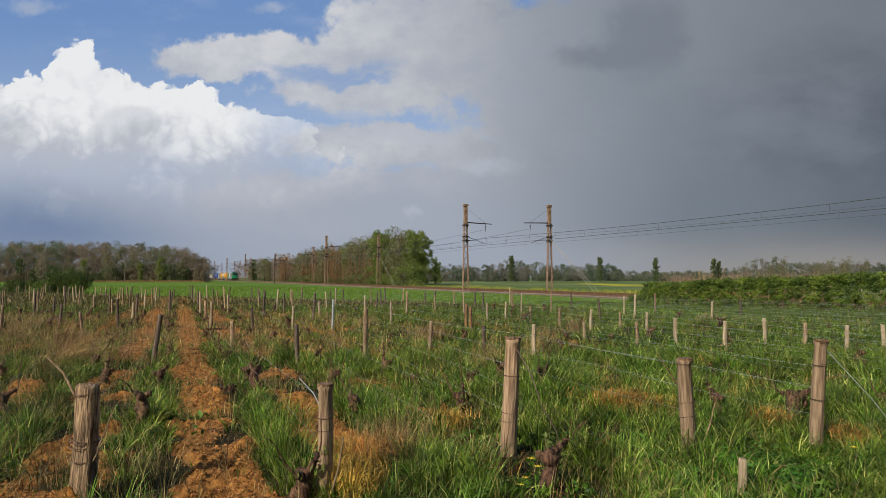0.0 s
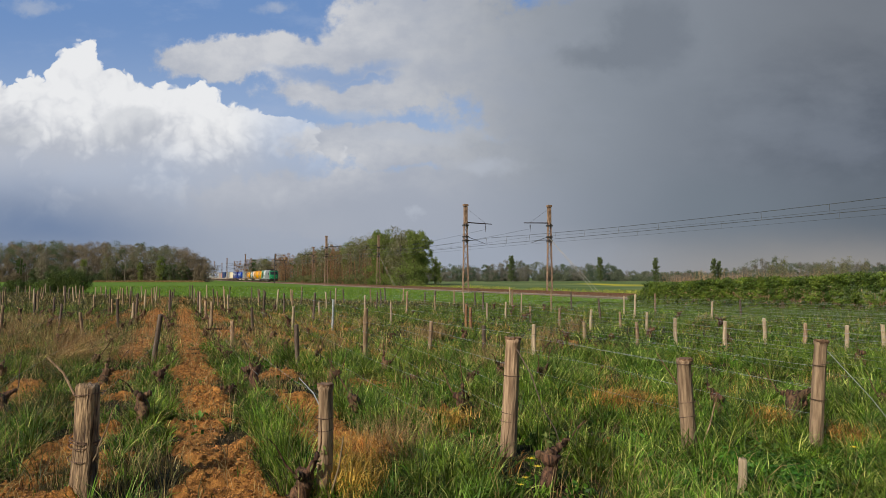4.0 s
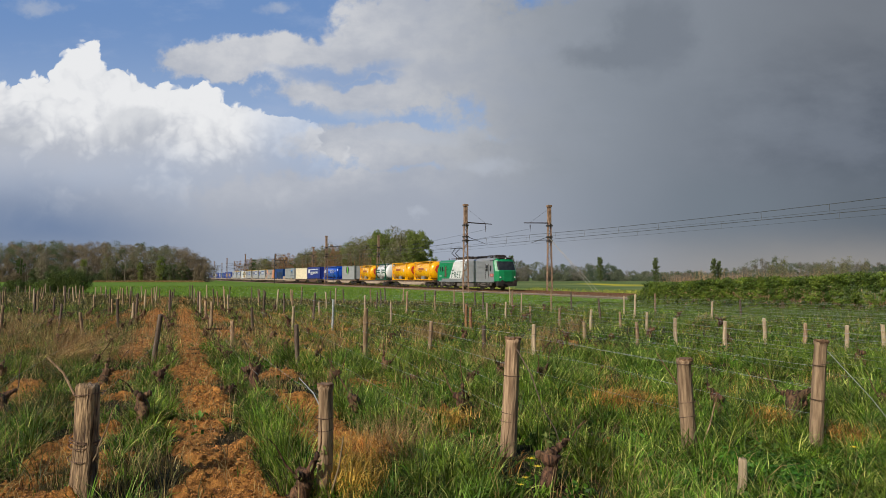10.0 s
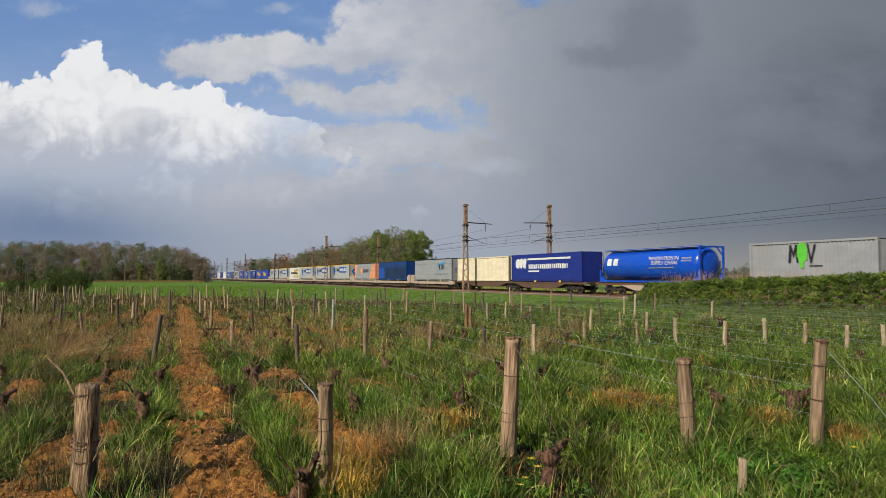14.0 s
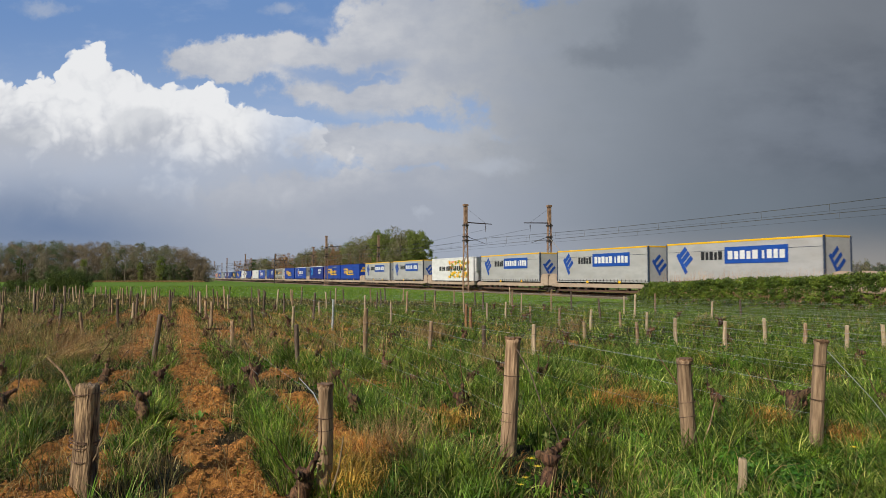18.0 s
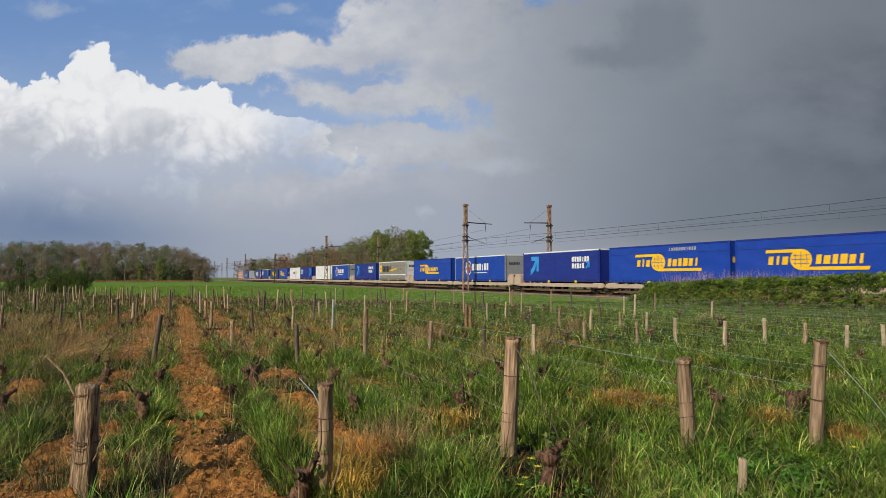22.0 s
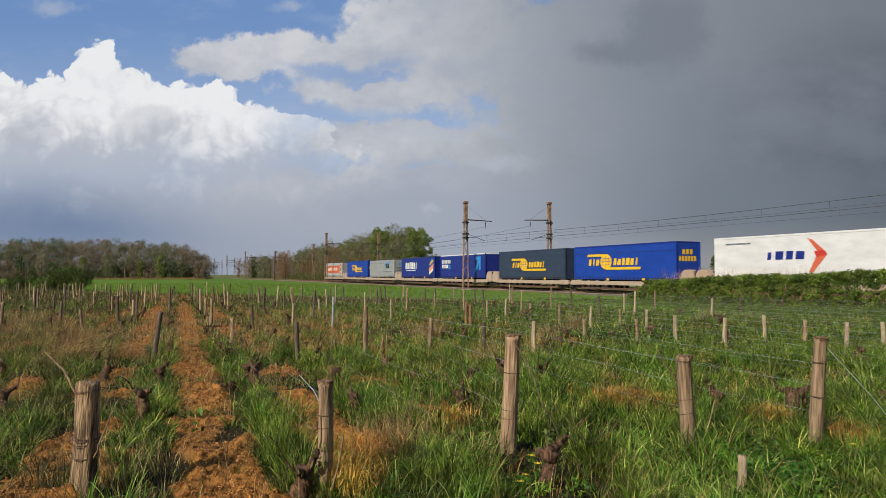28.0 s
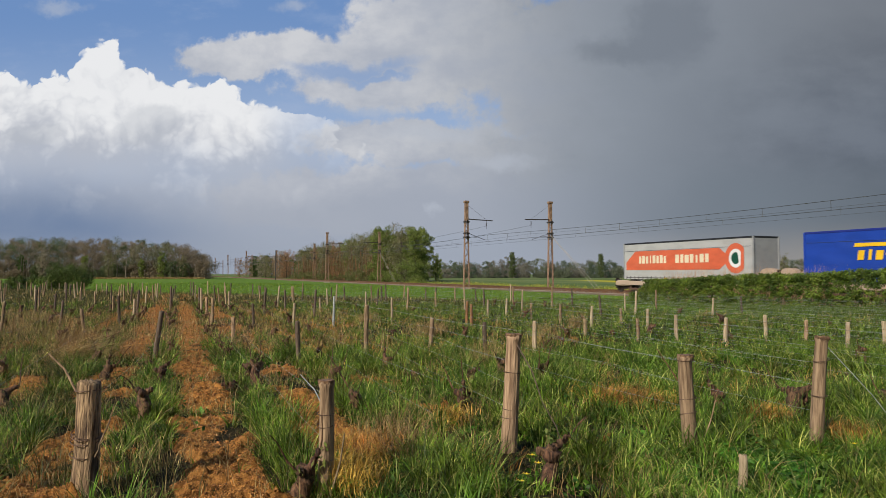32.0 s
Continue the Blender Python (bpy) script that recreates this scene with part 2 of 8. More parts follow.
    for j in range(ne):
        for i in range(na):
            k = j * (na + 1) + i
            faces.append((k, k + na + 1, k + na + 2, k + 1))
    ob = new("backdrop_sky", raw_mesh("backdrop_sky", verts, faces, m, True))
    tagged(ob, "cloudy April sky with white cumulus and a grey shower", "sky", kind="structure")
    MOVES.append((ob, [(t, pose(0, 0, EYE_Z, 0, 0, -a)) for t, a in ((0.0, 0.0), (8.0, 0.34), (16.0, 0.68), (24.0, 1.22), (32.0, 1.68))]))


# places of the clouds: across, up, half width, half height
SHEET = [(-0.30, 0.340, 0.140, 0.036), (-0.37, 0.345, 0.06, 0.02), (-0.125, 0.300, 0.155, 0.052), (-0.021, 0.362, 0.161, 0.102), (-0.080, 0.196, 0.170, 0.038), (0.065, 0.167, 0.093, 0.030), (0.288, 0.292, 0.280, 0.178), (0.612, 0.206, 0.424, 0.356), (0.184, 0.137, 0.187, 0.102), (-0.123, 0.111, 0.280, 0.051)]
CUMULUS = [(-0.653, 0.214, 0.102, 0.089), (-0.560, 0.270, 0.050, 0.085), (-0.510, 0.262, 0.055, 0.062), (-0.577, 0.232, 0.102, 0.076), (-0.487, 0.236, 0.076, 0.075), (-0.414, 0.227, 0.093, 0.076), (-0.337, 0.210, 0.085, 0.059), (-0.251, 0.214, 0.059, 0.032), (-0.500, 0.150, 0.330, 0.110), (-0.722, 0.223, 0.102, 0.093)]
WISPS = [(0.065, 0.166, 0.051, 0.015), (-0.624, 0.420, 0.042, 0.010), (-0.262, 0.420, 0.034, 0.010), (-0.140, 0.245, 0.059, 0.012), (-0.038, 0.214, 0.102, 0.014), (-0.050, 0.100, 0.014, 0.007)]
clouds()

# ---- the ground: one sheet from the vineyard to the horizon
def ground_z(x, y):
    d = x * N.x + y * N.y
    t = np.clip((d - 14) / 20, 0, 1)
    z = -0.30 * t * t * (3 - 2 * t)
    return z + 0.04 * fbm(x, y, 5.0, 2, 3) * np.clip(30 / np.maximum(np.hypot(x, y), 1), 0.2, 1)


def vineyard(x, y):
    """1 inside the vineyard, 0 outside."""
    edge = 52 - 0.62 * (x + 15) - np.clip(x - 4, 0, 99) * 0.45 + 1.2 * fbm(x, y, 6.0, 2, 8)
    return np.clip((edge - y) / 2.0, 0, 1)


ROWS0, ROW_GAP = 0.86, 1.16
BARE = {-4: 0.40, -3: 0.66, -2: 0.84, -1: 0.86, 0: 0.74, 1: 0.62, 2: 0.46, 3: 0.34}      # how bare each alley is


def row_offset(x, y):
    """Distance across the rows, distance from the nearest vine row, and the alley's number."""
    r = x * RN[0] + y * RN[1]
    q = (r - ROWS0) / ROW_GAP
    return r, np.abs(q - np.round(q)) * ROW_GAP, np.floor(q)


def soil_mask(x, y):
    """Where the bare reddish soil of the alleys shows, 0 to 1."""
    r, e, k = row_offset(x, y)
    bare = np.full(np.shape(r), 0.12)
    for alley, v in BARE.items():
        bare = np.where(k == alley, v, bare)
    a = x * RU[0] + y * RU[1]
    bare = bare - 0.5 * np.exp(-((a - 9.0) / 0.9) ** 2) * (k == -2) - 0.35 * np.exp(-((a - 8.2) / 0.35) ** 2) * (k == -1) - 0.6 * (k == 0) * np.clip((6.4 - a) / 0.6, 0, 1)
    bare = bare - 0.5 * (k >= 1) * np.clip((8.0 - a) / 1.5, 0, 1)
    bare = bare + 0.16 * np.clip((a - 10) / 5, 0, 1) * (k < 0) * (k > -5)
    strip = np.clip((e - 0.17 - 0.30 * fbm(x, y, 0.55, 3, 22)) * 6, 0, 1)
    patch = np.clip((1.5 * bare - 0.78 + 1.25 * fbm(x, y, 1.1, 4, 21)) * 3, 0, 1)
    worn = np.clip((1.08 * np.exp(-((x + 3.3) / 0.42) ** 2 - ((y - 5.45) / 0.75) ** 2) - 0.45 + 1.1 * fbm(x, y, 0.5, 3, 23)) * 3, 0, 1)      # a trodden spot by the corner post
    return np.maximum(strip * patch, worn) * vineyard(x, y)


def soil_relief(x, y):
    """Turned earth: low lumps and crumbs standing on the bare soil, in metres."""
    return 0.05 * np.abs(fbm(x, y, 0.45, 4, 5)) + 0.08 * np.maximum(fbm(x, y, 0.17, 3, 6), 0) + 0.10 * np.abs(fbm(x, y, 0.085, 3, 16))


def grid_lines(lo, hi, fine_lo, fine_hi, step, grow, mid_lo, mid_hi, cap):
    """Lines fine in the middle, no wider than cap out to mid_lo and mid_hi, and ever wider beyond."""
    a = list(np.arange(fine_lo, fine_hi, step))
    s, p = step, fine_hi
    while p < hi:
        a.append(p)
        s = min(s * grow, cap) if p < mid_hi else s * 1.25
        p += s
    a.append(hi)
    s, p, back = step, fine_lo, []
    while p > lo:
        s = min(s * grow, cap) if p > mid_lo else s * 1.25
        p -= s
        back.append(max(p, lo))
    return np.array(back[::-1] + a)


def ground():
    gx = grid_lines(-4300, 4300, -4.4, 1.6, 0.028, 1.06, -42, 12, 0.36)
    gy = grid_lines(-4300, 4300, 4.2, 9.5, 0.028, 1.06, 3, 66, 0.36)
    X, Y = np.meshgrid(gx, gy)
    soil = soil_mask(X, Y)
    Z = ground_z(X, Y)
    near = np.clip((24 - Y) / 10, 0, 1) * np.clip((14 - abs(X)) / 5, 0, 1)
    Z = Z + near * (soil * soil_relief(X, Y) + (1 - soil) * 0.03 * fbm(X, Y, 0.3, 3, 7))
    ny, nx = X.shape
    idx = np.arange(ny * nx).reshape(ny, nx)
    faces = np.stack([idx[:-1, :-1], idx[:-1, 1:], idx[1:, 1:], idx[1:, :-1]], -1).reshape(-1, 4)
    m = bpy.data.materials.new("vineyard earth and meadow")
    m.use_nodes = True
    n = Nodes(m.node_tree)
    b = m.node_tree.nodes["Principled BSDF"]
    co = n.add("ShaderNodeTexCoord").outputs["Object"]
    soil_a = n.add("ShaderNodeAttribute", attribute_name="bare_soil").outputs["Fac"]
    vine_a = n.add("ShaderNodeAttribute", attribute_name="vineyard").outputs["Fac"]
    rape_a = n.add("ShaderNodeAttribute", attribute_name="rape").outputs["Fac"]
    earth = n.mix(n.step(n.noise(co, 9.0, 6.0, 0.65), 0.35, 0.68), srgb(118, 77, 35), srgb(206, 144, 74))
    earth = n.mix(n.step(n.noise(co, 1.1, 4.0), 0.45, 0.7, 0.0, 0.5), earth, srgb(168, 128, 74))
    # Fine dark specks painted in as shaded crevices between the crumbs.
    earth = n.mix(n.step(n.noise(co, 46.0, 4.0, 0.7), 0.52, 0.66, 0.0, 0.45), earth, srgb(72, 46, 22))
    # Litter taken down to near black, standing in for shade between the blades.
    shaded_litter = n.mix(n.step(n.noise(co, 14.0, 5.0, 0.7), 0.4, 0.62), srgb(26, 25, 11), srgb(74, 62, 33))
    shaded_litter = n.mix(n.step(n.noise(co, 0.9, 4.0), 0.46, 0.62), shaded_litter, srgb(28, 36, 12))
    meadow = n.mix(n.step(n.noise(n.scaled(co, (1, 1, 1)), 1.6, 6.0, 0.7), 0.35, 0.65), srgb(78, 106, 20), srgb(106, 136, 36))
    meadow = n.mix(n.step(n.noise(co, 0.06, 4.0, 0.6), 0.42, 0.62), meadow, srgb(88, 120, 28))
    meadow = n.mix(n.step(n.noise(co, 0.25, 5.0, 0.7), 0.52, 0.7, 0.0, 0.6), meadow, srgb(92, 112, 36))
    # Beyond the railway, haze is painted in by greying the meadow colour.
    haze_a = n.add("ShaderNodeAttribute", attribute_name="field_haze").outputs["Fac"]
    meadow = n.mix(haze_a, meadow, n.mix(n.step(n.noise(co, 0.03, 5.0, 0.6), 0.42, 0.6), srgb(84, 104, 50), srgb(112, 122, 72)))
    meadow = n.mix(rape_a, meadow, n.mix(n.step(n.noise(co, 0.5, 4.0), 0.4, 0.6), srgb(214, 196, 30), srgb(180, 172, 44)))
    col = n.mix(vine_a, meadow, n.mix(n.step(soil_a, 0.15, 0.55), shaded_litter, earth))
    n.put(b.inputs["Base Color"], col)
    b.inputs["Roughness"].default_value = 0.95
    b.inputs["Specular IOR Level"].default_value = 0.2
    bn = n.add("ShaderNodeBump")
    bn.inputs["Strength"].default_value, bn.inputs["Distance"].default_value = 1.0, 0.04
    n.put(bn.inputs["Height"], n.noise(co, 15.0, 10.0, 0.78))
    n.put(b.inputs["Normal"], bn.outputs["Normal"])
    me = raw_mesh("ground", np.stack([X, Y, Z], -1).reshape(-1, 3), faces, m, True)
    D = X * N.x + Y * N.y
    S = X * U.x + Y * U.y
    rape = np.clip(1 - np.abs(D - 51.5) / 3.5, 0, 1) * np.clip((125 - S) / 30, 0, 1) * np.clip(0.35 + fbm(X, Y, 3.0, 3, 4) * 1.6, 0, 0.75)
    rape = np.maximum(rape, np.clip(1.6 - np.hypot((X - 45 + (Y - 170) * 0.08) / 5.5, (Y - 172) / 22), 0, 1))
    for name, a in (("bare_soil", soil), ("vineyard", vineyard(X, Y)), ("rape", rape), ("field_haze", np.clip((D - 50) / 8, 0, 1))):
        at = me.attributes.new(name, "FLOAT", "POINT")
        at.data.foreach_set("value", a.ravel().astype(np.float32))
    tagged(new("ground", me), "weedy vineyard earth running into green meadow", "ground", kind="structure")


ground()

# ---- the railway
M_BALLAST = surf("rusty ballast", srgb(82, 69, 52), srgb(126, 109, 86), 9.0, 0.95, bump=0.5, bump_scale=14, dirt=srgb(112, 86, 60), dirt_amount=0.5)
M_RAIL = surf("rusty rail steel", srgb(88, 62, 42), srgb(132, 98, 70), 5.0, 0.65, metal=0.15)
M_SLEEPER = surf("weathered concrete sleeper", srgb(128, 118, 106), srgb(160, 150, 138), 6.0, 0.9, dirt=srgb(90, 70, 54))
LINE_POSE = pose(0, 0, 0, 0, 0, TURN)      # x across (away from the camera), y back along the line


def railway():
    bm = B()
    prof = [(37.0, -0.62), (38.3, -0.20), (45.7, -0.20), (47.0, -0.62)]
    ys = [-900, -300, -60, 0, 40, 80, 120, 180, 260, 400, 700, 1800]
    rows = [[bm.verts.new((x, y, z)) for x, z in prof] for y in ys]
    for a, b in zip(rows, rows[1:]):
        for i in range(len(prof) - 1):
            bm.faces.new((a[i], a[i + 1], b[i + 1], b[i]))
    ob = part("ballast_bed", bm, M_BALLAST)
    ob.matrix_basis = LINE_POSE
    tagged(ob, "rust-brown ballast bed of a double railway line", "track bed", kind="structure")
    shape = [(-0.07, -0.17), (0.07, -0.17), (0.07, -0.15), (0.012, -0.13), (0.012, -0.045), (0.036, -0.035), (0.036, 0.0), (-0.036, 0.0), (-0.036, -0.035), (-0.012, -0.045), (-0.012, -0.13), (-0.07, -0.15)]
    for c in (NEAR_TRACK, FAR_TRACK):
        for side in (-0.755, 0.755):
            bm = B()
            ends = [[bm.verts.new((c + side + x, y, z)) for x, z in shape] for y in (-900, 1800)]
            k = len(shape)
            for i in range(k):
                bm.faces.new((ends[0][i], ends[0][(i + 1) % k], ends[1][(i + 1) % k], ends[1][i]))
            r = part("rail", bm, M_RAIL)
            r.matrix_basis = LINE_POSE
            tagged(r, "rusty steel rail with a worn top", "rail", "rails of the double line")
    y = np.arange(-60, 420, 0.6)
    cube = np.array([(-1, -1, -1), (1, -1, -1), (1, 1, -1), (-1, 1, -1), (-1, -1, 1), (1, -1, 1), (1, 1, 1), (-1, 1, 1)], float)
    quad = np.array([(0, 3, 2, 1), (4, 5, 6, 7), (0, 1, 5, 4), (1, 2, 6, 5), (2, 3, 7, 6), (3, 0, 4, 7)])
    v = [cube * (1.15, 0.12, 0.03) + (c, yy, -0.192) for c in (NEAR_TRACK, FAR_TRACK) for yy in y]
    f = [quad + 8 * i for i in range(len(v))]
    ob = new("sleepers", raw_mesh("sleepers", np.concatenate(v), np.concatenate(f), M_SLEEPER))
    ob.matrix_basis = LINE_POSE
    tagged(ob, "concrete sleepers sunk in brown ballast", "sleepers", kind="stuff")


railway()

M_MAST = surf("rust-primed lattice steel", srgb(118, 92, 74), srgb(164, 134, 110), 3.0, 0.75, dirt=srgb(82, 58, 46), dirt_amount=0.6, bump=0.15, bump_scale=12)
M_DARK = surf("dark weathered steel", srgb(52, 46, 44), srgb(82, 74, 70), 4.0, 0.6, metal=0.4)
M_WIRE = surf("tarnished copper wire", srgb(72, 74, 74), srgb(104, 106, 106), 4.0, 0.5, metal=0.5)
M_INSUL = surf("brown glazed insulator", srgb(60, 42, 36), srgb(84, 60, 52), 8.0, 0.25)
M_CONCRETE = surf("pale concrete", srgb(150, 142, 130), srgb(182, 174, 162), 5.0, 0.9, dirt=srgb(110, 100, 88))


def lattice_mast(m, arm, h=10.9):
    """A riveted lattice mast with a bracket over the track; arm is +1 or -1 across the line."""
    t = thing("catenary_mast", m, "rust-brown riveted lattice mast beside the railway", "catenary mast", "masts along the line")
    w0, w1, dp = 0.43, 0.19, 0.15
    for sx in (-1, 1):
        bm = B()
        a = [(sx * w0, -dp, 0), (sx * w0, dp, 0), (sx * w1, dp, h), (sx * w1, -dp, h)]
        vs = [bm.verts.new(p) for p in a] + [bm.verts.new((p[0] - sx * 0.075, p[1], p[2])) for p in a]
        for q in ((0, 1, 2, 3), (7, 6, 5, 4), (0, 3, 7, 4), (1, 5, 6, 2), (0, 4, 5, 1), (3, 2, 6, 7)):
            bm.faces.new([vs[i] for i in q])
        bmesh.ops.recalc_face_normals(bm, faces=bm.faces)
        part("channel", bm, M_MAST, t)
    for sy in (-1, 1):
        z, k = 0.25, 0
        while z < h - 2.3:
            wa = w0 + (w1 - w0) * z / h
            z2 = z + 0.74
            wb = w0 + (w1 - w0) * z2 / h
            s = 1 if k % 2 else -1
            bm = B()
            rod(bm, (-s * (wa - 0.02), sy * (dp + 0.012), z), (s * (wb - 0.02), sy * (dp + 0.012), z2), 0.034, seg=4)
            part("lattice_bar", bm, M_MAST, t)
            z, k = z2, k + 1
    bm = B()
    box(bm, -w1 - 0.03, w1 + 0.03, -dp - 0.02, dp + 0.02, h - 2.2, h - 0.05, 0.02)
    part("top_plate", bm, M_MAST, t)
    bm = B()
    box(bm, -w1 - 0.14, w1 + 0.14, -dp - 0.08, dp + 0.08, h - 0.02, h + 0.28, 0.08)
    part("cap", bm, M_MAST, t)
    bm = B()
    box(bm, -0.6, 0.6, -0.5, 0.5, -0.5, 0.06, 0.04)
    part("footing", bm, M_CONCRETE, t)
    reach = 3.75
    bm = B()
    rod(bm, (arm * 0.1, 0, h - 2.05), (arm * reach, 0, h - 2.15), 0.075, 0.055, 8)
    part("bracket_arm", bm, M_DARK, t)
    bm = B()
    rod(bm, (arm * 0.12, 0, h - 0.25), (arm * (reach - 0.9), 0, h - 2.08), 0.012, seg=6)
    part("tie_rod", bm, M_DARK, t)
    for x, z in ((reach - 0.9, h - 2.2),):
        bm = B()
        rod(bm, (arm * x, 0, z), (arm * x, 0, z - 1.0), 0.02, seg=6)
        for i in range(4):
            rod(bm, (arm * x, 0, z - 0.22 - 0.12 * i), (arm * x, 0, z - 0.28 - 0.12 * i), 0.09, 0.05, 10)
        part("insulator", bm, M_INSUL, t)
    bm = B()
    rod(bm, (arm * 0.25, 0, 7.05), (arm * 2.7, 0.0, 6.25), 0.03, seg=6)
    rod(bm, (arm * 0.25, 0, 6.6), (arm * 1.5, 0, 6.55), 0.02, seg=6)
    part("steady_arm", bm, M_DARK, t)
    for z in (6.55, 7.05, 8.5):
        bm = B()
        box(bm, -0.34, 0.34, -0.3, 0.3, z - 0.09, z + 0.09, 0.03)
        for sy in (-0.34, 0.34):
            rod(bm, (arm * -0.1, sy, z - 0.25), (arm * -0.1, sy, z + 0.2), 0.08, 0.06, 8)
        part("clamp", bm, M_DARK, t)
    return t


def slim_mast(m, arm, h=9.2):
    t = thing("catenary_mast", m, "slim dark steel mast beside the railway", "catenary mast", "masts along the line")
    part("pole", rod(B(), (0, 0, -0.3), (0, 0, h), 0.17, 0.13, 10), M_DARK, t)
    part("bracket_arm", rod(B(), (0, 0, h - 2.0), (arm * 3.6, 0, h - 2.1), 0.06, 0.05, 8), M_DARK, t)
    part("tie_rod", rod(B(), (0, 0, h - 0.2), (arm * 3.0, 0, h - 2.06), 0.02, seg=6), M_DARK, t)
    part("insulator", rod(B(), (arm * 2.9, 0, h - 2.1), (arm * 2.9, 0, h - 2.9), 0.06, 0.05, 8), M_INSUL, t)
    part("steady_arm", rod(B(), (0, 0, 6.4), (arm * 2.6, 0, 6.0), 0.03, seg=6), M_DARK, t)
    return t


NEAR_MASTS = [8.0, 75.5, 146.0, 276.0, 341.0, 406.0, 471.0, 536.0]
FAR_MASTS = [5.0, 72.0, 140.0, 202.0, 266.0, 332.0, 398.0, 464.0]
SLIM_MAST = 210.0


def line_pose(s, d, z=0.0, turn=0.0):
    p = on_line(s, d, z)
    return pose(p.x, p.y, p.z, 0, 0, TURN + turn)


first = lattice_mast(line_pose(NEAR_MASTS[0], 37.0, -0.3), 1)
for s in NEAR_MASTS[1:]:
    copy_thing(first, line_pose(s, 37.0, -0.3))
first = lattice_mast(line_pose(FAR_MASTS[0], 47.2, -0.3), -1)
for s in FAR_MASTS[1:]:
    copy_thing(first, line_pose(s, 47.2, -0.3))
slim_mast(line_pose(SLIM_MAST, 37.0, -0.3), 1)


def wire_line(name, pts, r, parent=None, label="", cat="", group="", mat=None):
    bm = B()
    tube(bm, pts, r)
    ob = part(name, bm, mat or M_WIRE, parent)
    if cat:
        tagged(ob, label, cat, group)
    return ob


def catenary(d, masts, r):
    """Contact wire, carrying wire and droppers over one track."""
    t = thing("overhead_line", None, "dark overhead line with contact wire and droppers", "overhead line", "overhead lines")
    stops = [masts[0] - 200, masts[0] - 136, masts[0] - 68] + masts + [masts[-1] + 65, masts[-1] + 130]
    contact, carrier = [], []
    for a, b in zip(stops, stops[1:]):
        for k in range(13):
            w = k / 13
            s = a + (b - a) * w
            zig = 0.2 * (1 if stops.index(a) % 2 else -1) * (1 - 2 * w)
            zc = 5.75 - 0.05 * math.sin(math.pi * w)
            zm = 6.62 - 0.36 * math.sin(math.pi * w)
            contact.append(on_line(s, d + zig, zc))
            carrier.append(on_line(s, d + zig * 0.5, zm))
            if -160 < s < 300:
                part("dropper", rod(B(), contact[-1], carrier[-1], r * 0.85, seg=4), M_WIRE, t)
    wire_line("contact_wire", contact, r, t)
    wire_line("carrying_wire", carrier, r, t)


catenary(NEAR_TRACK, NEAR_MASTS[:3] + [210.0] + NEAR_MASTS[3:], 0.021)
catenary(FAR_TRACK, FAR_MASTS, 0.010)


def feeder(d, masts, z, sag):
    stops = masts
    pts = []
    for a, b in zip(stops, stops[1:]):
        pts += [on_line(a + (b - a) * k / 8, d, z - sag * math.sin(math.pi * k / 8)) for k in range(8)]
    wire_line("feeder_wire", pts, 0.015, None, "dark feeder wire strung from mast to mast", "wire", "feeder wires")


feeder(39.9, NEAR_MASTS[1:3] + [210.0] + NEAR_MASTS[3:], 7.75, 0.9)
feeder(44.4, FAR_MASTS[1:], 7.75, 0.9)
for s, dd in ((72.0, 47.2), (140.0, 47.2)):
    for k in (0, 0.9):
        wire_line("guy_wire", [on_line(s, dd, 6.6), on_line(s - 9 - k, dd + 0.4, -0.3)], 0.022, None, "pale steel guy wire of a mast", "wire", "guy wires", M_CONCRETE)


# ---- trees
M_BARK = surf("grey-brown bark", srgb(66, 56, 46), srgb(98, 86, 72), 4.0, 0.95)
M_TWIG = surf("bare brown twigs", srgb(140, 130, 108), srgb(178, 166, 140), 2.0, 0.9, island=0.35, translucent=0.4)
M_LEAF = surf("fresh green leaves", srgb(104, 121, 54), srgb(150, 160, 84), 0.8, 0.7, island=0.25, translucent=0.5)
M_LEAF2 = surf("dark green leaves", srgb(54, 78, 30), srgb(84, 108, 44), 0.8, 0.7, island=0.4, translucent=0.35)
# The poplars' green has distance haze mixed in as grey.
M_HAZEPOPLAR = surf("haze-greyed dark poplar leaves", srgb(86, 100, 62), srgb(112, 124, 78), 0.8, 0.8, island=0.3, translucent=0.3)
M_LEAF3 = surf("olive budding leaves", srgb(108, 112, 64), srgb(138, 139, 86), 0.8, 0.7, island=0.25, translucent=0.5)
M_RUSSET = surf("russet budding twigs", srgb(142, 108, 74), srgb(172, 134, 96), 0.8, 0.8, island=0.35, translucent=0.35)


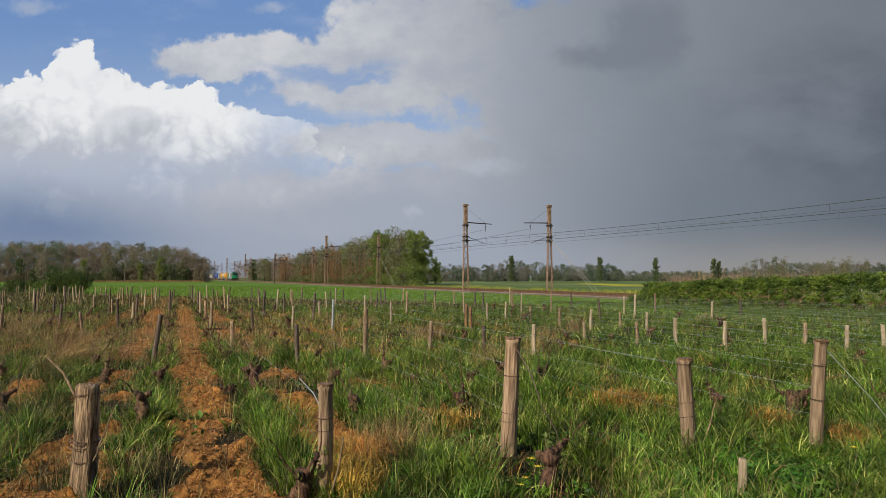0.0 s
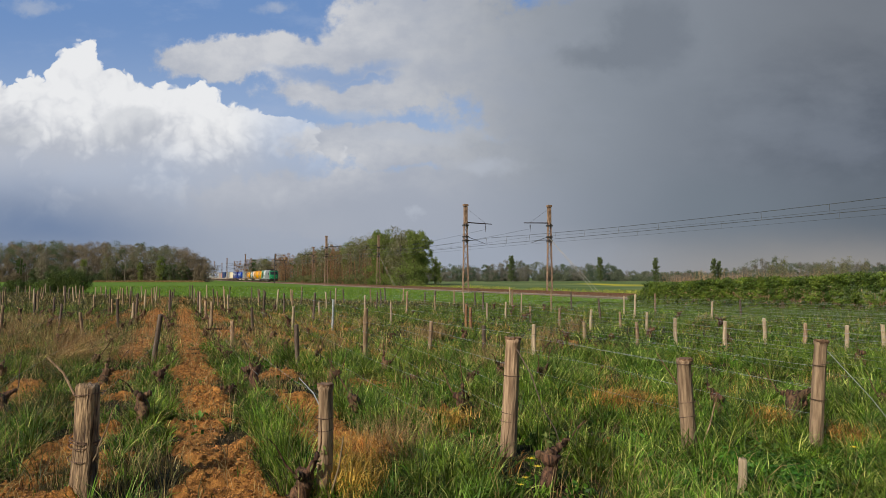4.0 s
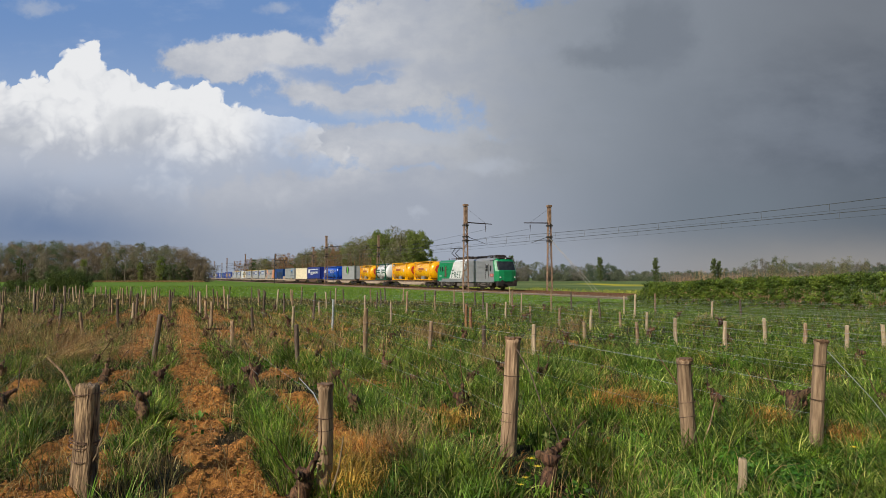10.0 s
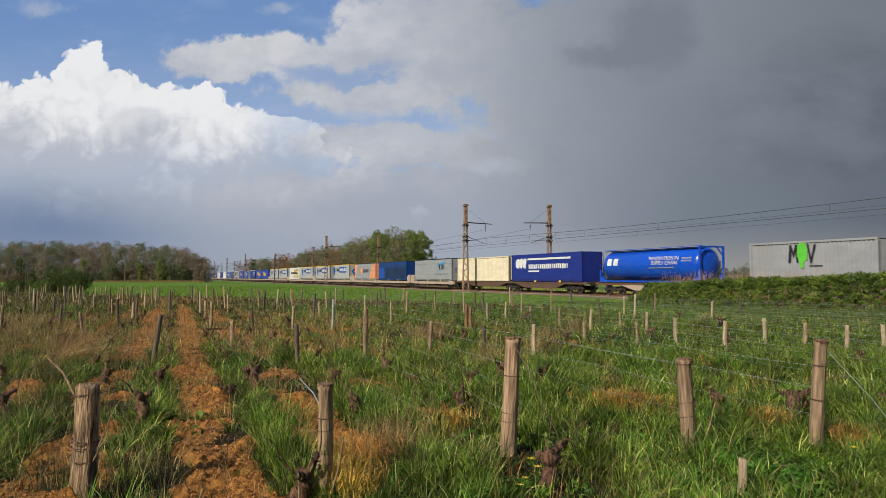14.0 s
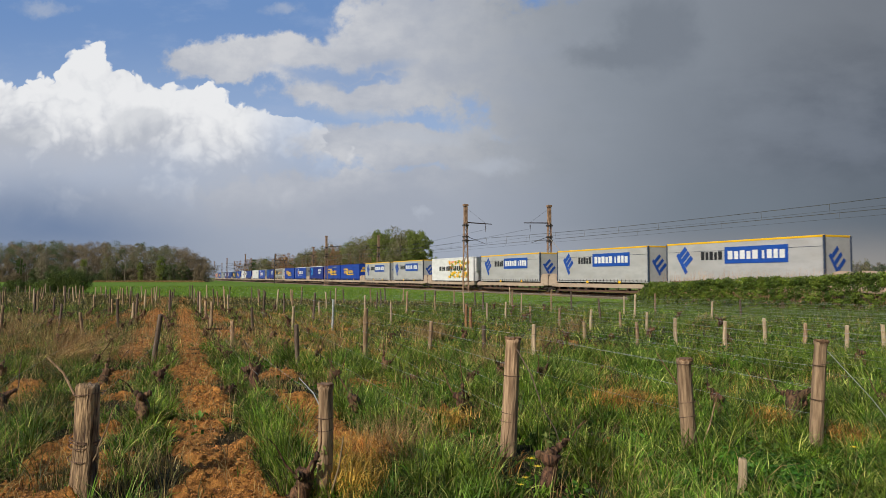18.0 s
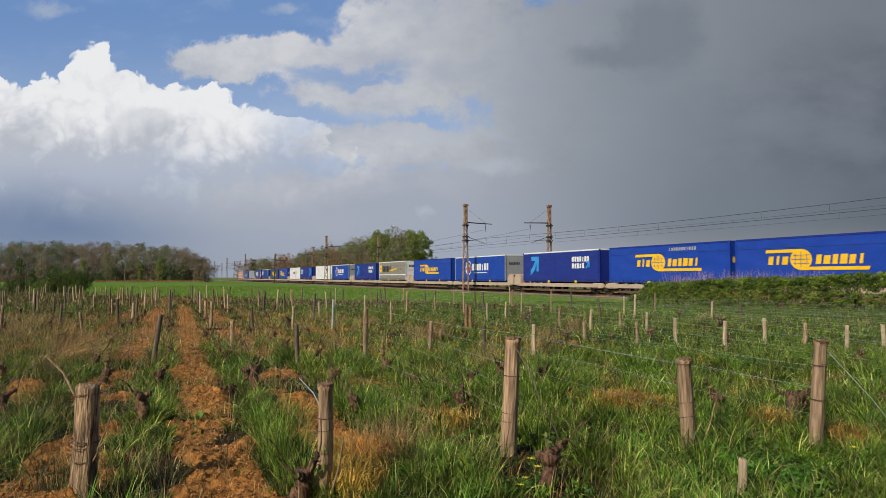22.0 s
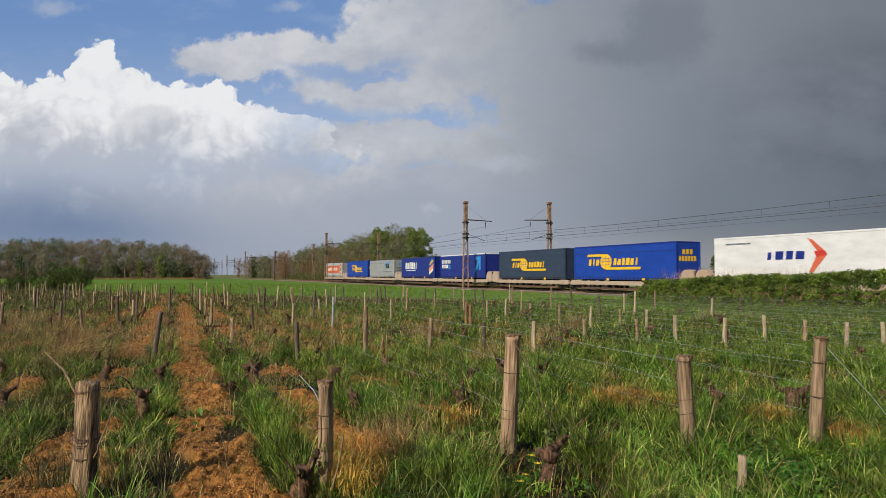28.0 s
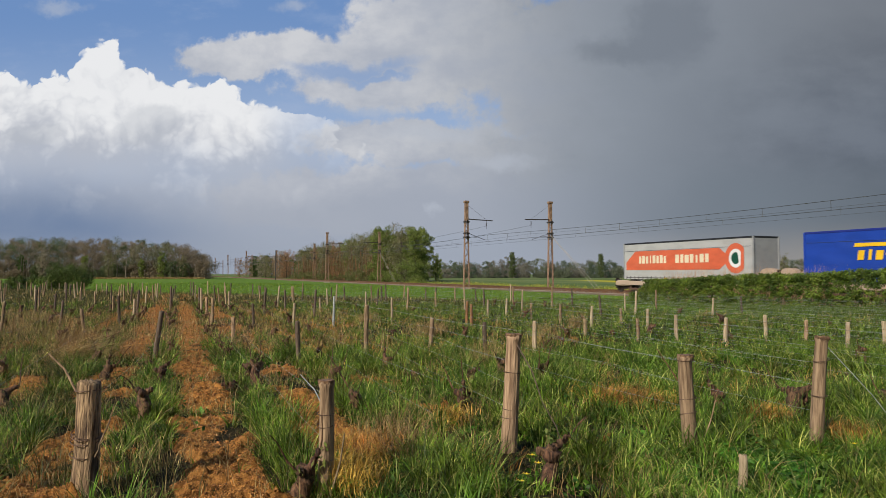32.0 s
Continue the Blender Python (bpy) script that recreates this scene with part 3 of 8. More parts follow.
def leaf_cloud(name, centres, radii, per, size, material, rng, slim=1.0, upward=0.0, outward=1.0):
    """Many small leaf blades scattered in clumps, facing out of them."""
    k = len(centres)
    c = np.repeat(centres, per, 0)
    r = np.repeat(radii, per)[:, None]
    d = rng.normal(size=(k * per, 3))
    d /= np.linalg.norm(d, axis=1, keepdims=True)
    p = c + d * r * rng.rand(k * per, 1) ** 0.4 * (1, 1, 0.8)
    a = rng.normal(size=(k * per, 3))
    a[:, 2] += upward * np.sign(rng.rand(k * per) - 0.1) * 1.5
    face = d * outward + (0, 0, 0.25 * outward) + 0.55 * rng.normal(size=(k * per, 3))
    if outward:
        a -= face * ((a * face).sum(1) / (face * face).sum(1))[:, None]
    a /= np.linalg.norm(a, axis=1, keepdims=True)
    b = np.cross(a, face)
    b /= np.linalg.norm(b, axis=1, keepdims=True)
    s = (size * (0.6 + 0.8 * rng.rand(k * per)))[:, None]
    v = np.stack([p - a * s, p + b * s * 0.5 * slim, p + a * s, p - b * s * 0.5 * slim], 1).reshape(-1, 3)
    f = np.arange(len(v)).reshape(-1, 4)
    return raw_mesh(name, v, f, material)


def tree(h, width, seed, style, label, low=0.25, m=None, dense=1.0):
    """A tapered trunk with limbs and a loose crown. style: leafy, dark, bare, bud, poplar, russet. dense: how many leaves; fewer are larger."""
    rng = np.random.RandomState(seed)
    t = thing("tree", m, label, "tree")
    bm = B()
    top = h * (0.9 if style == "poplar" else 0.72)
    pts = [Vector((0, 0, -0.3))]
    for i in range(1, 6):
        pts.append(Vector((rng.normal() * 0.03 * h * i / 5, rng.normal() * 0.03 * h * i / 5, top * i / 5)))
    r0 = 0.018 * h
    for i in range(5):
        rod(bm, pts[i], pts[i + 1], r0 * (1 - 0.17 * i), r0 * (1 - 0.17 * (i + 1)), 6, False)
    centres, radii = [], []
    limbs = 24 if style != "poplar" else 30
    lump = [rng.uniform(0.65, 1.15) for _ in range(7)]
    for i in range(limbs):
        z = low + (0.99 - low) * ((i + 0.5) / limbs) ** 0.9
        base = Vector((0, 0, min(z * h * 0.78, top)))
        ang = i * 2.4 + rng.rand() * 0.8
        if style == "poplar":
            prof = math.sin(math.pi * min(max((z + 0.22) / 1.30, 0.02), 0.985)) ** 0.75
        else:
            prof = math.sqrt(max(1 - ((z - 0.60) / 0.43) ** 2, 0.05)) if z > 0.60 else 0.72 + 0.28 * z / 0.60
        reach = width * prof * (0.35 + 0.65 * rng.rand() ** 0.6) * (lump[int(ang / 6.283 * 7) % 7] if style != "poplar" else 0.9)
        tip = Vector((math.cos(ang) * reach, math.sin(ang) * reach, z * h * (0.93 + 0.10 * rng.rand())))
        mid = base.lerp(tip, 0.55) + Vector((0, 0, 0.02 * h))
        rod(bm, base, mid, r0 * 0.35, r0 * 0.2, 4, False)
        rod(bm, mid, tip, r0 * 0.2, r0 * 0.06, 4, False)
        for w in (0.55, 1.0):
            c = base.lerp(tip, w)
            centres.append((c.x + rng.normal() * 0.06 * width, c.y + rng.normal() * 0.06 * width, c.z + rng.normal() * 0.02 * h))
            radii.append(width * (0.30 + 0.16 * rng.rand() if style == "poplar" else 0.19 + 0.20 * rng.rand()))
    part("trunk", bm, M_BARK, t)
    centres, radii = np.array(centres), np.array(radii)

    def leaves(name, per, size, mat, slim=1.0, up=0.0):
        part_of(name, leaf_cloud(name, centres, radii, max(int(per * dense), 3), size * h / dense ** 0.45, mat, rng, slim, up, 0.6), t)
    if style in ("leafy", "dark", "poplar"):
        leaves("crown", 240 if style == "poplar" else 165, 0.010 if style == "poplar" else 0.0125, M_LEAF if style == "leafy" else M_LEAF2 if style == "dark" else M_HAZEPOPLAR)
    elif style == "bud":
        leaves("crown", 64, 0.0115, M_LEAF3)
        leaves("twig_crown", 18, 0.036, M_TWIG, 0.16, 0.4)
    elif style == "russet":
        leaves("crown", 40, 0.0105, M_RUSSET)
        leaves("twig_crown", 26, 0.042, M_RUSSET, 0.12, 0.6)
    else:
        leaves("twig_crown", 44, 0.036, M_TWIG, 0.16, 0.4)
    return t


KINDS = {
    "bare": ("tall bare brown-grey tree at the wood's edge", 4.6, 0.05),
    "bud": ("olive budding tree at the wood's edge", 4.6, 0.05),
    "leafy": ("fresh green leafy tree", 3.9, 0.05),
    "dark": ("dark green leafy tree", 3.6, 0.04),
    "russet": ("russet budding tree beside the railway", 3.6, 0.04),
    "poplar": ("slender dark poplar standing in the fields", 2.3, 0.06),
}
PROTOS = {}


def plant(kind, x, y, h, turn, wide=1.0, group=""):
    """Sets a tree of a kind at a place; the first of each sort is built, the rest are copies."""
    far = kind[:4] == "far "
    sort = kind[4:] if far else kind
    k = 0 if far or kind == "poplar" else int(turn * 7) % 3
    z = float(ground_z(np.array([x]), np.array([y]))[0])
    m = pose(x, y, z, 0, 0, turn) @ Matrix.Diagonal((h / 14 * wide, h / 14 * wide, h / 14, 1))
    if (kind, k) in PROTOS:
        c = PROTOS[kind, k].scale
        ob = copy_thing(PROTOS[kind, k], m @ Matrix.Diagonal((1 / c.x, 1 / c.y, 1 / c.z, 1)))
    else:
        label, width, low = KINDS[sort]
        if far:
            label = label.split(" at ")[0] + " across the fields"
        ob = PROTOS[kind, k] = tree(14.0, width, len(sort) * 13 + 7 * k, sort, label, low, m, 0.42 if far else 1.0)
    if group:
        ob["group"] = group
    return ob


# Crown colours of the distance, paled so that rain haze is painted in.
M_HAZETWIG = surf("haze-tinted grey-brown far crowns", srgb(134, 121, 100), srgb(156, 141, 117), 0.3, 1.0, island=0.06, translucent=0.55)
M_HAZEBUD = surf("haze-tinted olive far crowns", srgb(122, 122, 94), srgb(144, 141, 108), 0.3, 1.0, island=0.06, translucent=0.55)
M_HAZEDARK = surf("haze-tinted dark green far crowns", srgb(94, 108, 72), srgb(116, 126, 86), 0.3, 1.0, island=0.06, translucent=0.55)


def woodland(name, spots, lumps, per, size, mat, seed, label):
    """A mass of far crowns, too many to count: full rounded heads made of small leaf clumps. spots: x, y, height, half width."""
    rng = np.random.RandomState(seed)
    c, r = [], []
    for x, y, h, w in spots:
        a = rng.rand(lumps) * 6.283
        z = (np.arange(lumps) + rng.rand(lumps)) / lumps
        prof = np.where(z < 0.62, 0.82 + 0.18 * z / 0.62, np.sqrt(np.clip(1 - ((z - 0.62) / 0.40) ** 2, 0.02, 1)))
        q = prof * rng.rand(lumps) ** 0.4 * w
        c.append(np.stack([x + np.cos(a) * q, y + np.sin(a) * q, z * h * 0.95 - 0.3], 1))
        r.append(w * rng.uniform(0.24, 0.40, lumps))
    me = leaf_cloud(name, np.concatenate(c), np.concatenate(r), per, size, mat, rng, 0.9)
    tagged(new(name, me), label, "woods", kind="stuff")


def stems(name, spots, r, mat, seed, label):
    """Slim upright trunks and poles, too many to count. spots: x, y, height."""
    rng = np.random.RandomState(seed)
    v, f = [], []
    for x, y, h in spots:
        lean = rng.normal(size=2) * 0.05 * h
        w = r * rng.uniform(0.6, 1.3)
        for i in range(3):
            a = 2.094 * i + rng.rand()
            v += [(x + w * math.cos(a), y + w * math.sin(a), -0.4), (x + lean[0] + 0.4 * w * math.cos(a), y + lean[1] + 0.4 * w * math.sin(a), h)]
        k = len(v) - 6
        f += [(k, k + 2, k + 3, k + 1), (k + 2, k + 4, k + 5, k + 3), (k + 4, k, k + 1, k + 5)]
    tagged(new(name, raw_mesh(name, v, f, mat)), label, "trunks", kind="stuff")


# Hedgerow colours are lifted towards blue-grey to imitate rain haze.
HEDGEROW_HAZY = {"bare": surf("haze-paled grey-brown hedgerow twigs", srgb(132, 127, 112), srgb(150, 144, 127), 0.3, 1.0, island=0.05, translucent=0.55),
            "bud": surf("haze-paled olive hedgerow leaves", srgb(118, 125, 100), srgb(136, 141, 114), 0.3, 1.0, island=0.05, translucent=0.55),
            "dark": surf("haze-paled dark hedgerow leaves", srgb(102, 115, 92), srgb(118, 129, 102), 0.3, 1.0, island=0.05, translucent=0.55)}
FAR_SORTS = (("bare", M_HAZETWIG, "haze-tinted grey-brown bare crowns of the far woods"), ("bud", M_HAZEBUD, "haze-tinted olive budding crowns of the far woods"), ("dark", M_HAZEDARK, "haze-tinted dark green crowns of the far woods"))


M_PALEBARK = surf("pale grey bark", srgb(112, 102, 88), srgb(150, 138, 120), 2.0, 0.9)


def shrub(name, x, y, rx, ry, h, clumps, per, size, mat, seed, label, cat):
    rng = np.random.RandomState(seed)
    z = float(ground_z(np.array([x]), np.array([y]))[0])
    t = thing(name, pose(x, y, z), label, cat)
    bm = B()
    for i in range(7):
        a = rng.rand() * 6.28
        rod(bm, (rng.normal() * 0.2, rng.normal() * 0.2, -0.1), (math.cos(a) * rx * 0.7, math.sin(a) * ry * 0.6, h * 0.7), 0.05, 0.02, 5)
    tagged(part("stem_mass", bm, M_BARK, t), kind="stuff")
    c = rng.uniform(-1, 1, (clumps, 3)) * (rx, ry, 0.5)
    c[:, 2] = (c[:, 2] + 0.5) * h * np.sqrt(np.clip(1.02 - (c[:, 0] / rx) ** 2 * 0.8, 0.1, 1))
    part_of("foliage", leaf_cloud("foliage", c, np.full(clumps, h * 0.22), per, size, mat, rng), t)


def woods():
    rng = random.Random(4)
    # the wood on the far side of the meadow
    masses = {"bare": [], "bud": [], "dark": []}
    for y0, h0 in ((232, 12.6), (242, 13.6), (255, 14.4)):
        x = -0.352 * y0 - 3
        while x > -0.70 * y0 - 12:
            edge = max(1 - max(x + 0.395 * y0, 0) / 26, 0.72)
            masses[rng.choice(("bare", "bare", "bud", "bare", "dark"))].append((x, y0 + rng.uniform(-3, 3) + 0.04 * (x + 90), h0 * edge * rng.uniform(0.92, 1.05) * (1 + 0.05 * math.sin(x * 0.09) + 0.11 * min(max((-x - 128) / 14, 0), 1)), rng.uniform(3.6, 5.6)))
            x -= rng.uniform(2.6, 4.4)
    x = -82.0
    while x > -176:
        masses[rng.choice(("dark", "bud", "bare", "bare"))].append((x, 227 + rng.uniform(-2, 3) + 0.04 * (x + 90), rng.uniform(3.0, 7.0), rng.uniform(2.2, 3.6)))
        x -= rng.uniform(2.2, 4.0)
    for k, mat, label in FAR_SORTS:
        woodland("far_woods", masses[k], 38, 84, 0.19, mat, len(k), label)
    # hedgerows and trees across the fields
    masses = {"bare": [], "bud": [], "dark": []}
    x = -10.0
    while x < 236:
        y = 330 + rng.uniform(-20, 30)
        tall = 7.6 if x < 32 else 10.6 if x < 48 else 8.2 if x < 88 else 4.8 if x < 146 else 7.4 if x < 160 else 11.6 if x < 174 else 9.4
        masses[rng.choice(("bare", "bud", "dark", "bare", "bud"))].append((x, y, tall * rng.uniform(0.84, 1.1), rng.uniform(2.6, 4.6)))
        masses[rng.choice(("bare", "bud", "dark"))].append((x + rng.uniform(-2, 2), y - 14, tall * rng.uniform(0.45, 0.8), rng.uniform(2.8, 4.2)))
        x += rng.uniform(1.7, 2.9)
    for k, mat, label in FAR_SORTS:
        woodland("far_hedgerows", masses[k], 24, 56, 0.25, HEDGEROW_HAZY[k], len(k) + 9, label.replace("woods", "hedgerows"))
    for x, h, kind in ((-88, 8.0, "bud"), (-95, 9.0, "leafy"), (-102, 7.0, "leafy"), (-112, 9.5, "bud"), (-121, 8.0, "leafy"), (-134, 9.5, "bare"), (-142, 8.0, "dark")):
        plant(kind, x, 224 + rng.uniform(-2, 2) + 0.04 * (x + 90), h, rng.uniform(0, 360), 0.8, "trees of the far wood")
    spots = []
    x = -84.0
    while x > -172:
        spots.append((x, 225.5 + rng.uniform(-2, 4) + 0.04 * (x + 90), rng.uniform(4, 8.5)))
        x -= rng.uniform(0.5, 1.5)
    stems("far_trunks", spots, 0.17, M_PALEBARK, 3, "pale slim trunks along the far wood")
    # the strip of trees behind the railway
    spots = []
    for i in range(420):
        p = on_line(rng.uniform(150, 262), rng.uniform(50.5, 56))
        spots.append((p.x, p.y, rng.uniform(3.5, 9.0)))
    stems("thicket", spots, 0.07, M_RUSSET, 4, "russet thicket of slim bare stems behind the railway")
    for i in range(9):
        p = on_line(134 + 13.5 * i + rng.uniform(-3, 3), rng.uniform(50.5, 52.5))
        shrub("bush", p.x, p.y, rng.uniform(2.6, 4.4), 2.2, rng.uniform(1.6, 3.0) if i else 5.0, 60, 34, 0.16, M_LEAF if i < 2 else M_LEAF3, 30 + i, "low budding bush under the trees by the railway" if i else "light green bush at the end of the trees", "bush")
    for d in (54.5, 59.5, 65.5):
        s = 2.358 * d + 8.5
        while s < 262:
            p = on_line(s + rng.uniform(-2, 2), d + rng.uniform(-1.5, 1.5))
            front = s - 2.358 * d < 46
            h = 13.2 * rng.uniform(0.86, 1.08) * (0.80 if s - 2.358 * d < 8 else 0.97 if s - 2.358 * d < 22 else 0.92 if s > 190 else 1.0)
            kind = "leafy" if s - 2.358 * d < 9.5 else rng.choice(["leafy", "leafy", "bud" if d < 56 else "leafy", "leafy"]) if front else rng.choice(["russet", "bud", "leafy", "bud"] if d < 60 else ["bud", "leafy"])
            plant(kind, p.x, p.y, h, rng.uniform(0, 360), 1.0, "trees behind the railway")
            s += rng.uniform(4.6, 6.6)
    s = 264.0
    while s < 450:
        p = on_line(s, rng.uniform(56, 66))
        plant(rng.choice(["bud", "russet", "dark", "bare"]), p.x, p.y, rng.uniform(9.5, 13.0), rng.uniform(0, 360), 1.2, "trees behind the railway")
        s += rng.uniform(4, 6.5)
    for x, y, h in ((30.8, 300, 11.8), (70.7, 300, 11.1), (92.5, 290, 10.5), (115.8, 285, 10.1), (118.8, 287, 9.0)):
        plant("poplar", x, y, h, x * 3.0, 1.0, "poplars in the fields")
    for x, y, h in ((132.5, 260, 9.6), (129.1, 262, 7.5), (148.4, 255, 9.0), (156.7, 258, 9.6), (162.0, 256, 8.6), (149.7, 250, 8.0), (148.0, 262, 7.5)):
        plant("far bud", x, y, h, x * 3.0, 0.8, "trees across the fields")
    for x, y, h in ((-2.3, 190, 7.9), (-1.4, 200, 6.8)):
        plant("leafy", x, y, h, abs(x) * 3.0, 0.8, "trees behind the railway")


woods()


M_BUSH = surf("deep green bush leaves", srgb(58, 76, 22), srgb(92, 108, 38), 0.8, 0.7, island=0.5, translucent=0.2)
shrub("bush", -38.8, 69, 1.75, 1.6, 2.5, 150, 100, 0.06, M_BUSH, 5, "broad dark green bush at the vineyard's end", "bush")
shrub("bush", -41.8, 68, 3.1, 1.6, 1.35, 150, 100, 0.055, M_BUSH, 6, "low dark green bush at the vineyard's end", "bush")


# ---- the train: every vehicle is set by its distance behind the point where the line passes the camera
SPEED, OFFSET = 26.4, 17.41
TRAIN_TURN = TURN - 90          # x forward, -y towards the camera


def ride(ob, T):
    """Keys a vehicle whose middle is SPEED * T metres away at the start."""
    rows = []
    for t in (0.0, 16.0, 32.0):
        p = on_line(SPEED * (T - t) - OFFSET, NEAR_TRACK)
        rows.append((t, pose(p.x, p.y, 0, 0, 0, TRAIN_TURN)))
    MOVES.append((ob, rows))
    ob.matrix_basis = rows[0][1]
    return ob


def paint(name, rgb, rough=0.45, dirt=(120, 108, 92), amount=0.25, coat=0.0):
    c = srgb(*rgb)
    return surf(name, tuple(v * 0.9 for v in c), tuple(min(v * 1.08, 0.9) for v in c), 1.4, rough, dirt=srgb(*dirt), dirt_amount=amount,
                dirt_scale=0.7, stretch=(0.6, 1, 1.6), bump=0.06, bump_scale=2.0, coat=coat)


M_GREEN = paint("green loco paint", (8, 130, 80), 0.42, amount=0.12, coat=0.08)
M_GREY = paint("grey loco paint", (132, 134, 138), 0.4, amount=0.2)
M_WHITE = paint("white paint", (220, 220, 220), 0.4, amount=0.08)
M_OFFW = paint("off-white curtain", (172, 172, 172), 0.5, amount=0.35)
M_CREAM = paint("cream box paint", (224, 210, 182), 0.5, amount=0.15)
M_YELLOW = paint("yellow tank paint", (246, 172, 8), 0.3, amount=0.10, coat=0.4)
M_YTRIM = paint("yellow trim", (238, 186, 30), 0.4, amount=0.1)
M_BLUE = paint("blue curtain", (22, 62, 158), 0.45, amount=0.10, dirt=(70, 90, 140))
M_ROYAL = paint("royal blue tank", (14, 76, 190), 0.3, amount=0.08, dirt=(60, 90, 150), coat=0.3)
M_NAVY = paint("navy curtain", (28, 44, 128), 0.45, amount=0.12, dirt=(60, 70, 120))
M_SLATE = paint("dark slate curtain", (48, 60, 82), 0.5, amount=0.15, dirt=(80, 84, 92))
M_LGREY = paint("light grey curtain", (150, 152, 154), 0.5, amount=0.25)
M_TAUPE = paint("taupe grey curtain", (130, 126, 119), 0.5, amount=0.2)
M_ORANGE = paint("salmon orange print", (228, 152, 112), 0.5, amount=0.15)
M_RED = paint("red print", (196, 50, 44), 0.45, amount=0.1)
M_BRICK = paint("faded red-orange print", (206, 98, 66), 0.5, amount=0.2)
M_LBLUE = paint("light blue print", (52, 142, 214), 0.45, amount=0.08, dirt=(60, 110, 170))
M_EBLUE = paint("deep blue print", (26, 74, 160), 0.45, amount=0.08, dirt=(60, 80, 140))
M_BLACK = paint("black print", (34, 34, 38), 0.5, amount=0.1, dirt=(60, 60, 60))
M_OLIVE = paint("olive green print", (118, 132, 44), 0.5, amount=0.1)
M_SCRIPT = paint("red-brown script", (146, 66, 24), 0.45, amount=0.1)
M_LIME = paint("lime green print", (96, 196, 60), 0.45, amount=0.1)
M_DGREEN = paint("dark green frame", (16, 74, 56), 0.45, amount=0.15)
M_BEIGE = paint("pale dusty wagon paint", (176, 156, 138), 0.75, amount=0.7, dirt=(104, 78, 62))
M_RUSTY = paint("rust-brown wagon frame", (96, 72, 58), 0.8, amount=0.6, dirt=(64, 50, 44))
M_UNDER = paint("dark running gear", (46, 40, 38), 0.85, amount=0.4, dirt=(84, 66, 54))
M_GEAR = paint("dusty grey running gear", (104, 96, 90), 0.8, amount=0.6, dirt=(58, 50, 46))
M_TYRE = surf("black rubber", (0.02, 0.02, 0.02), (0.035, 0.035, 0.035), 20, 0.85)
M_GLASS = surf("dark window glass", (0.015, 0.02, 0.025), (0.03, 0.035, 0.04), 2, 0.08)
M_STEEL = surf("worn wheel steel", srgb(80, 70, 64), srgb(120, 106, 98), 5, 0.5, metal=0.6)
M_LAMP = surf("lamp glass", (0.75, 0.75, 0.7), (0.8, 0.8, 0.75), 5, 0.1)
W = 1.28                        # half width of the loads
SHARED = {}


def shared(key, build, mat, smooth=False):
    """Mesh data built once and shared between alike parts."""
    if key not in SHARED:
        bm = build()
        me = bpy.data.meshes.new(key)
        bm.normal_update()
        bm.to_mesh(me)
        bm.free()
        me.materials.append(mat)
        if smooth:
            me.shade_smooth()
        SHARED[key] = me
    return SHARED[key]


def wheel_mesh(r, w):
    bm = B()
    rod(bm, (0, -w / 2, 0), (0, w / 2, 0), r, seg=24)
    rod(bm, (0, -w / 2 - 0.02, 0), (0, -w / 2 + 0.01, 0), r * 0.72, seg=20)
    rod(bm, (0, -w / 2 - 0.09, 0), (0, -w / 2, 0), r * 0.3, r * 0.4, 12)
    return bm


def bogie(parent, x, wheelbase=1.8, r=0.46):
    """Two axles in a frame under a vehicle."""
    bm = B()
    for sy in (-1, 1):
        y = sy * 1.02
        flat(bm, [(-wheelbase / 2 - 0.45, 0.50), (-wheelbase / 2 - 0.35, 0.66), (-0.5, 0.62), (-0.3, 0.42), (0.3, 0.42), (0.5, 0.62), (wheelbase / 2 + 0.35, 0.66), (wheelbase / 2 + 0.45, 0.50),
                  (0.45, 0.46), (0.35, 0.30), (-0.35, 0.30), (-0.45, 0.46)], y - 0.06, y + 0.06)
        for wx in (-wheelbase / 2, wheelbase / 2):
            box(bm, wx - 0.2, wx + 0.2, y - 0.12, y + 0.12, 0.36, 0.62, 0.04)
        for k in (-0.18, 0, 0.18):
            rod(bm, (k, y, 0.32), (k, y, 0.58), 0.07, seg=8)
    box(bm, -0.25, 0.25, -1.0, 1.0, 0.45, 0.75)
    bg = part("bogie", bm, M_UNDER, parent)
    bg.matrix_basis = pose(x, 0, 0)
    for wx in (-wheelbase / 2, wheelbase / 2):
        me = shared("axle", lambda: rod(B(), (0, -1.1, 0), (0, 1.1, 0), 0.08, seg=10), M_UNDER)
        a = part_of("axle", me, bg)
        a.matrix_basis = pose(wx, 0, r)
        for sy in (-1, 1):
            w = part_of("wheel", shared("rail wheel %.2f" % r, lambda: wheel_mesh(r, 0.13), M_STEEL), bg)
            w.matrix_basis = pose(wx, sy * 0.75, r, 0, 0, 0 if sy < 0 else 180)
    return bg


def buffers(parent, x, sgn):
    for sy in (-0.87, 0.87):
        bm = B()
        rod(bm, (x, sy, 1.04), (x + sgn * 0.42, sy, 1.04), 0.11, seg=10)
        rod(bm, (x + sgn * 0.42, sy, 1.04), (x + sgn * 0.5, sy, 1.04), 0.24, seg=16)
        part("buffer", bm, M_UNDER, parent)


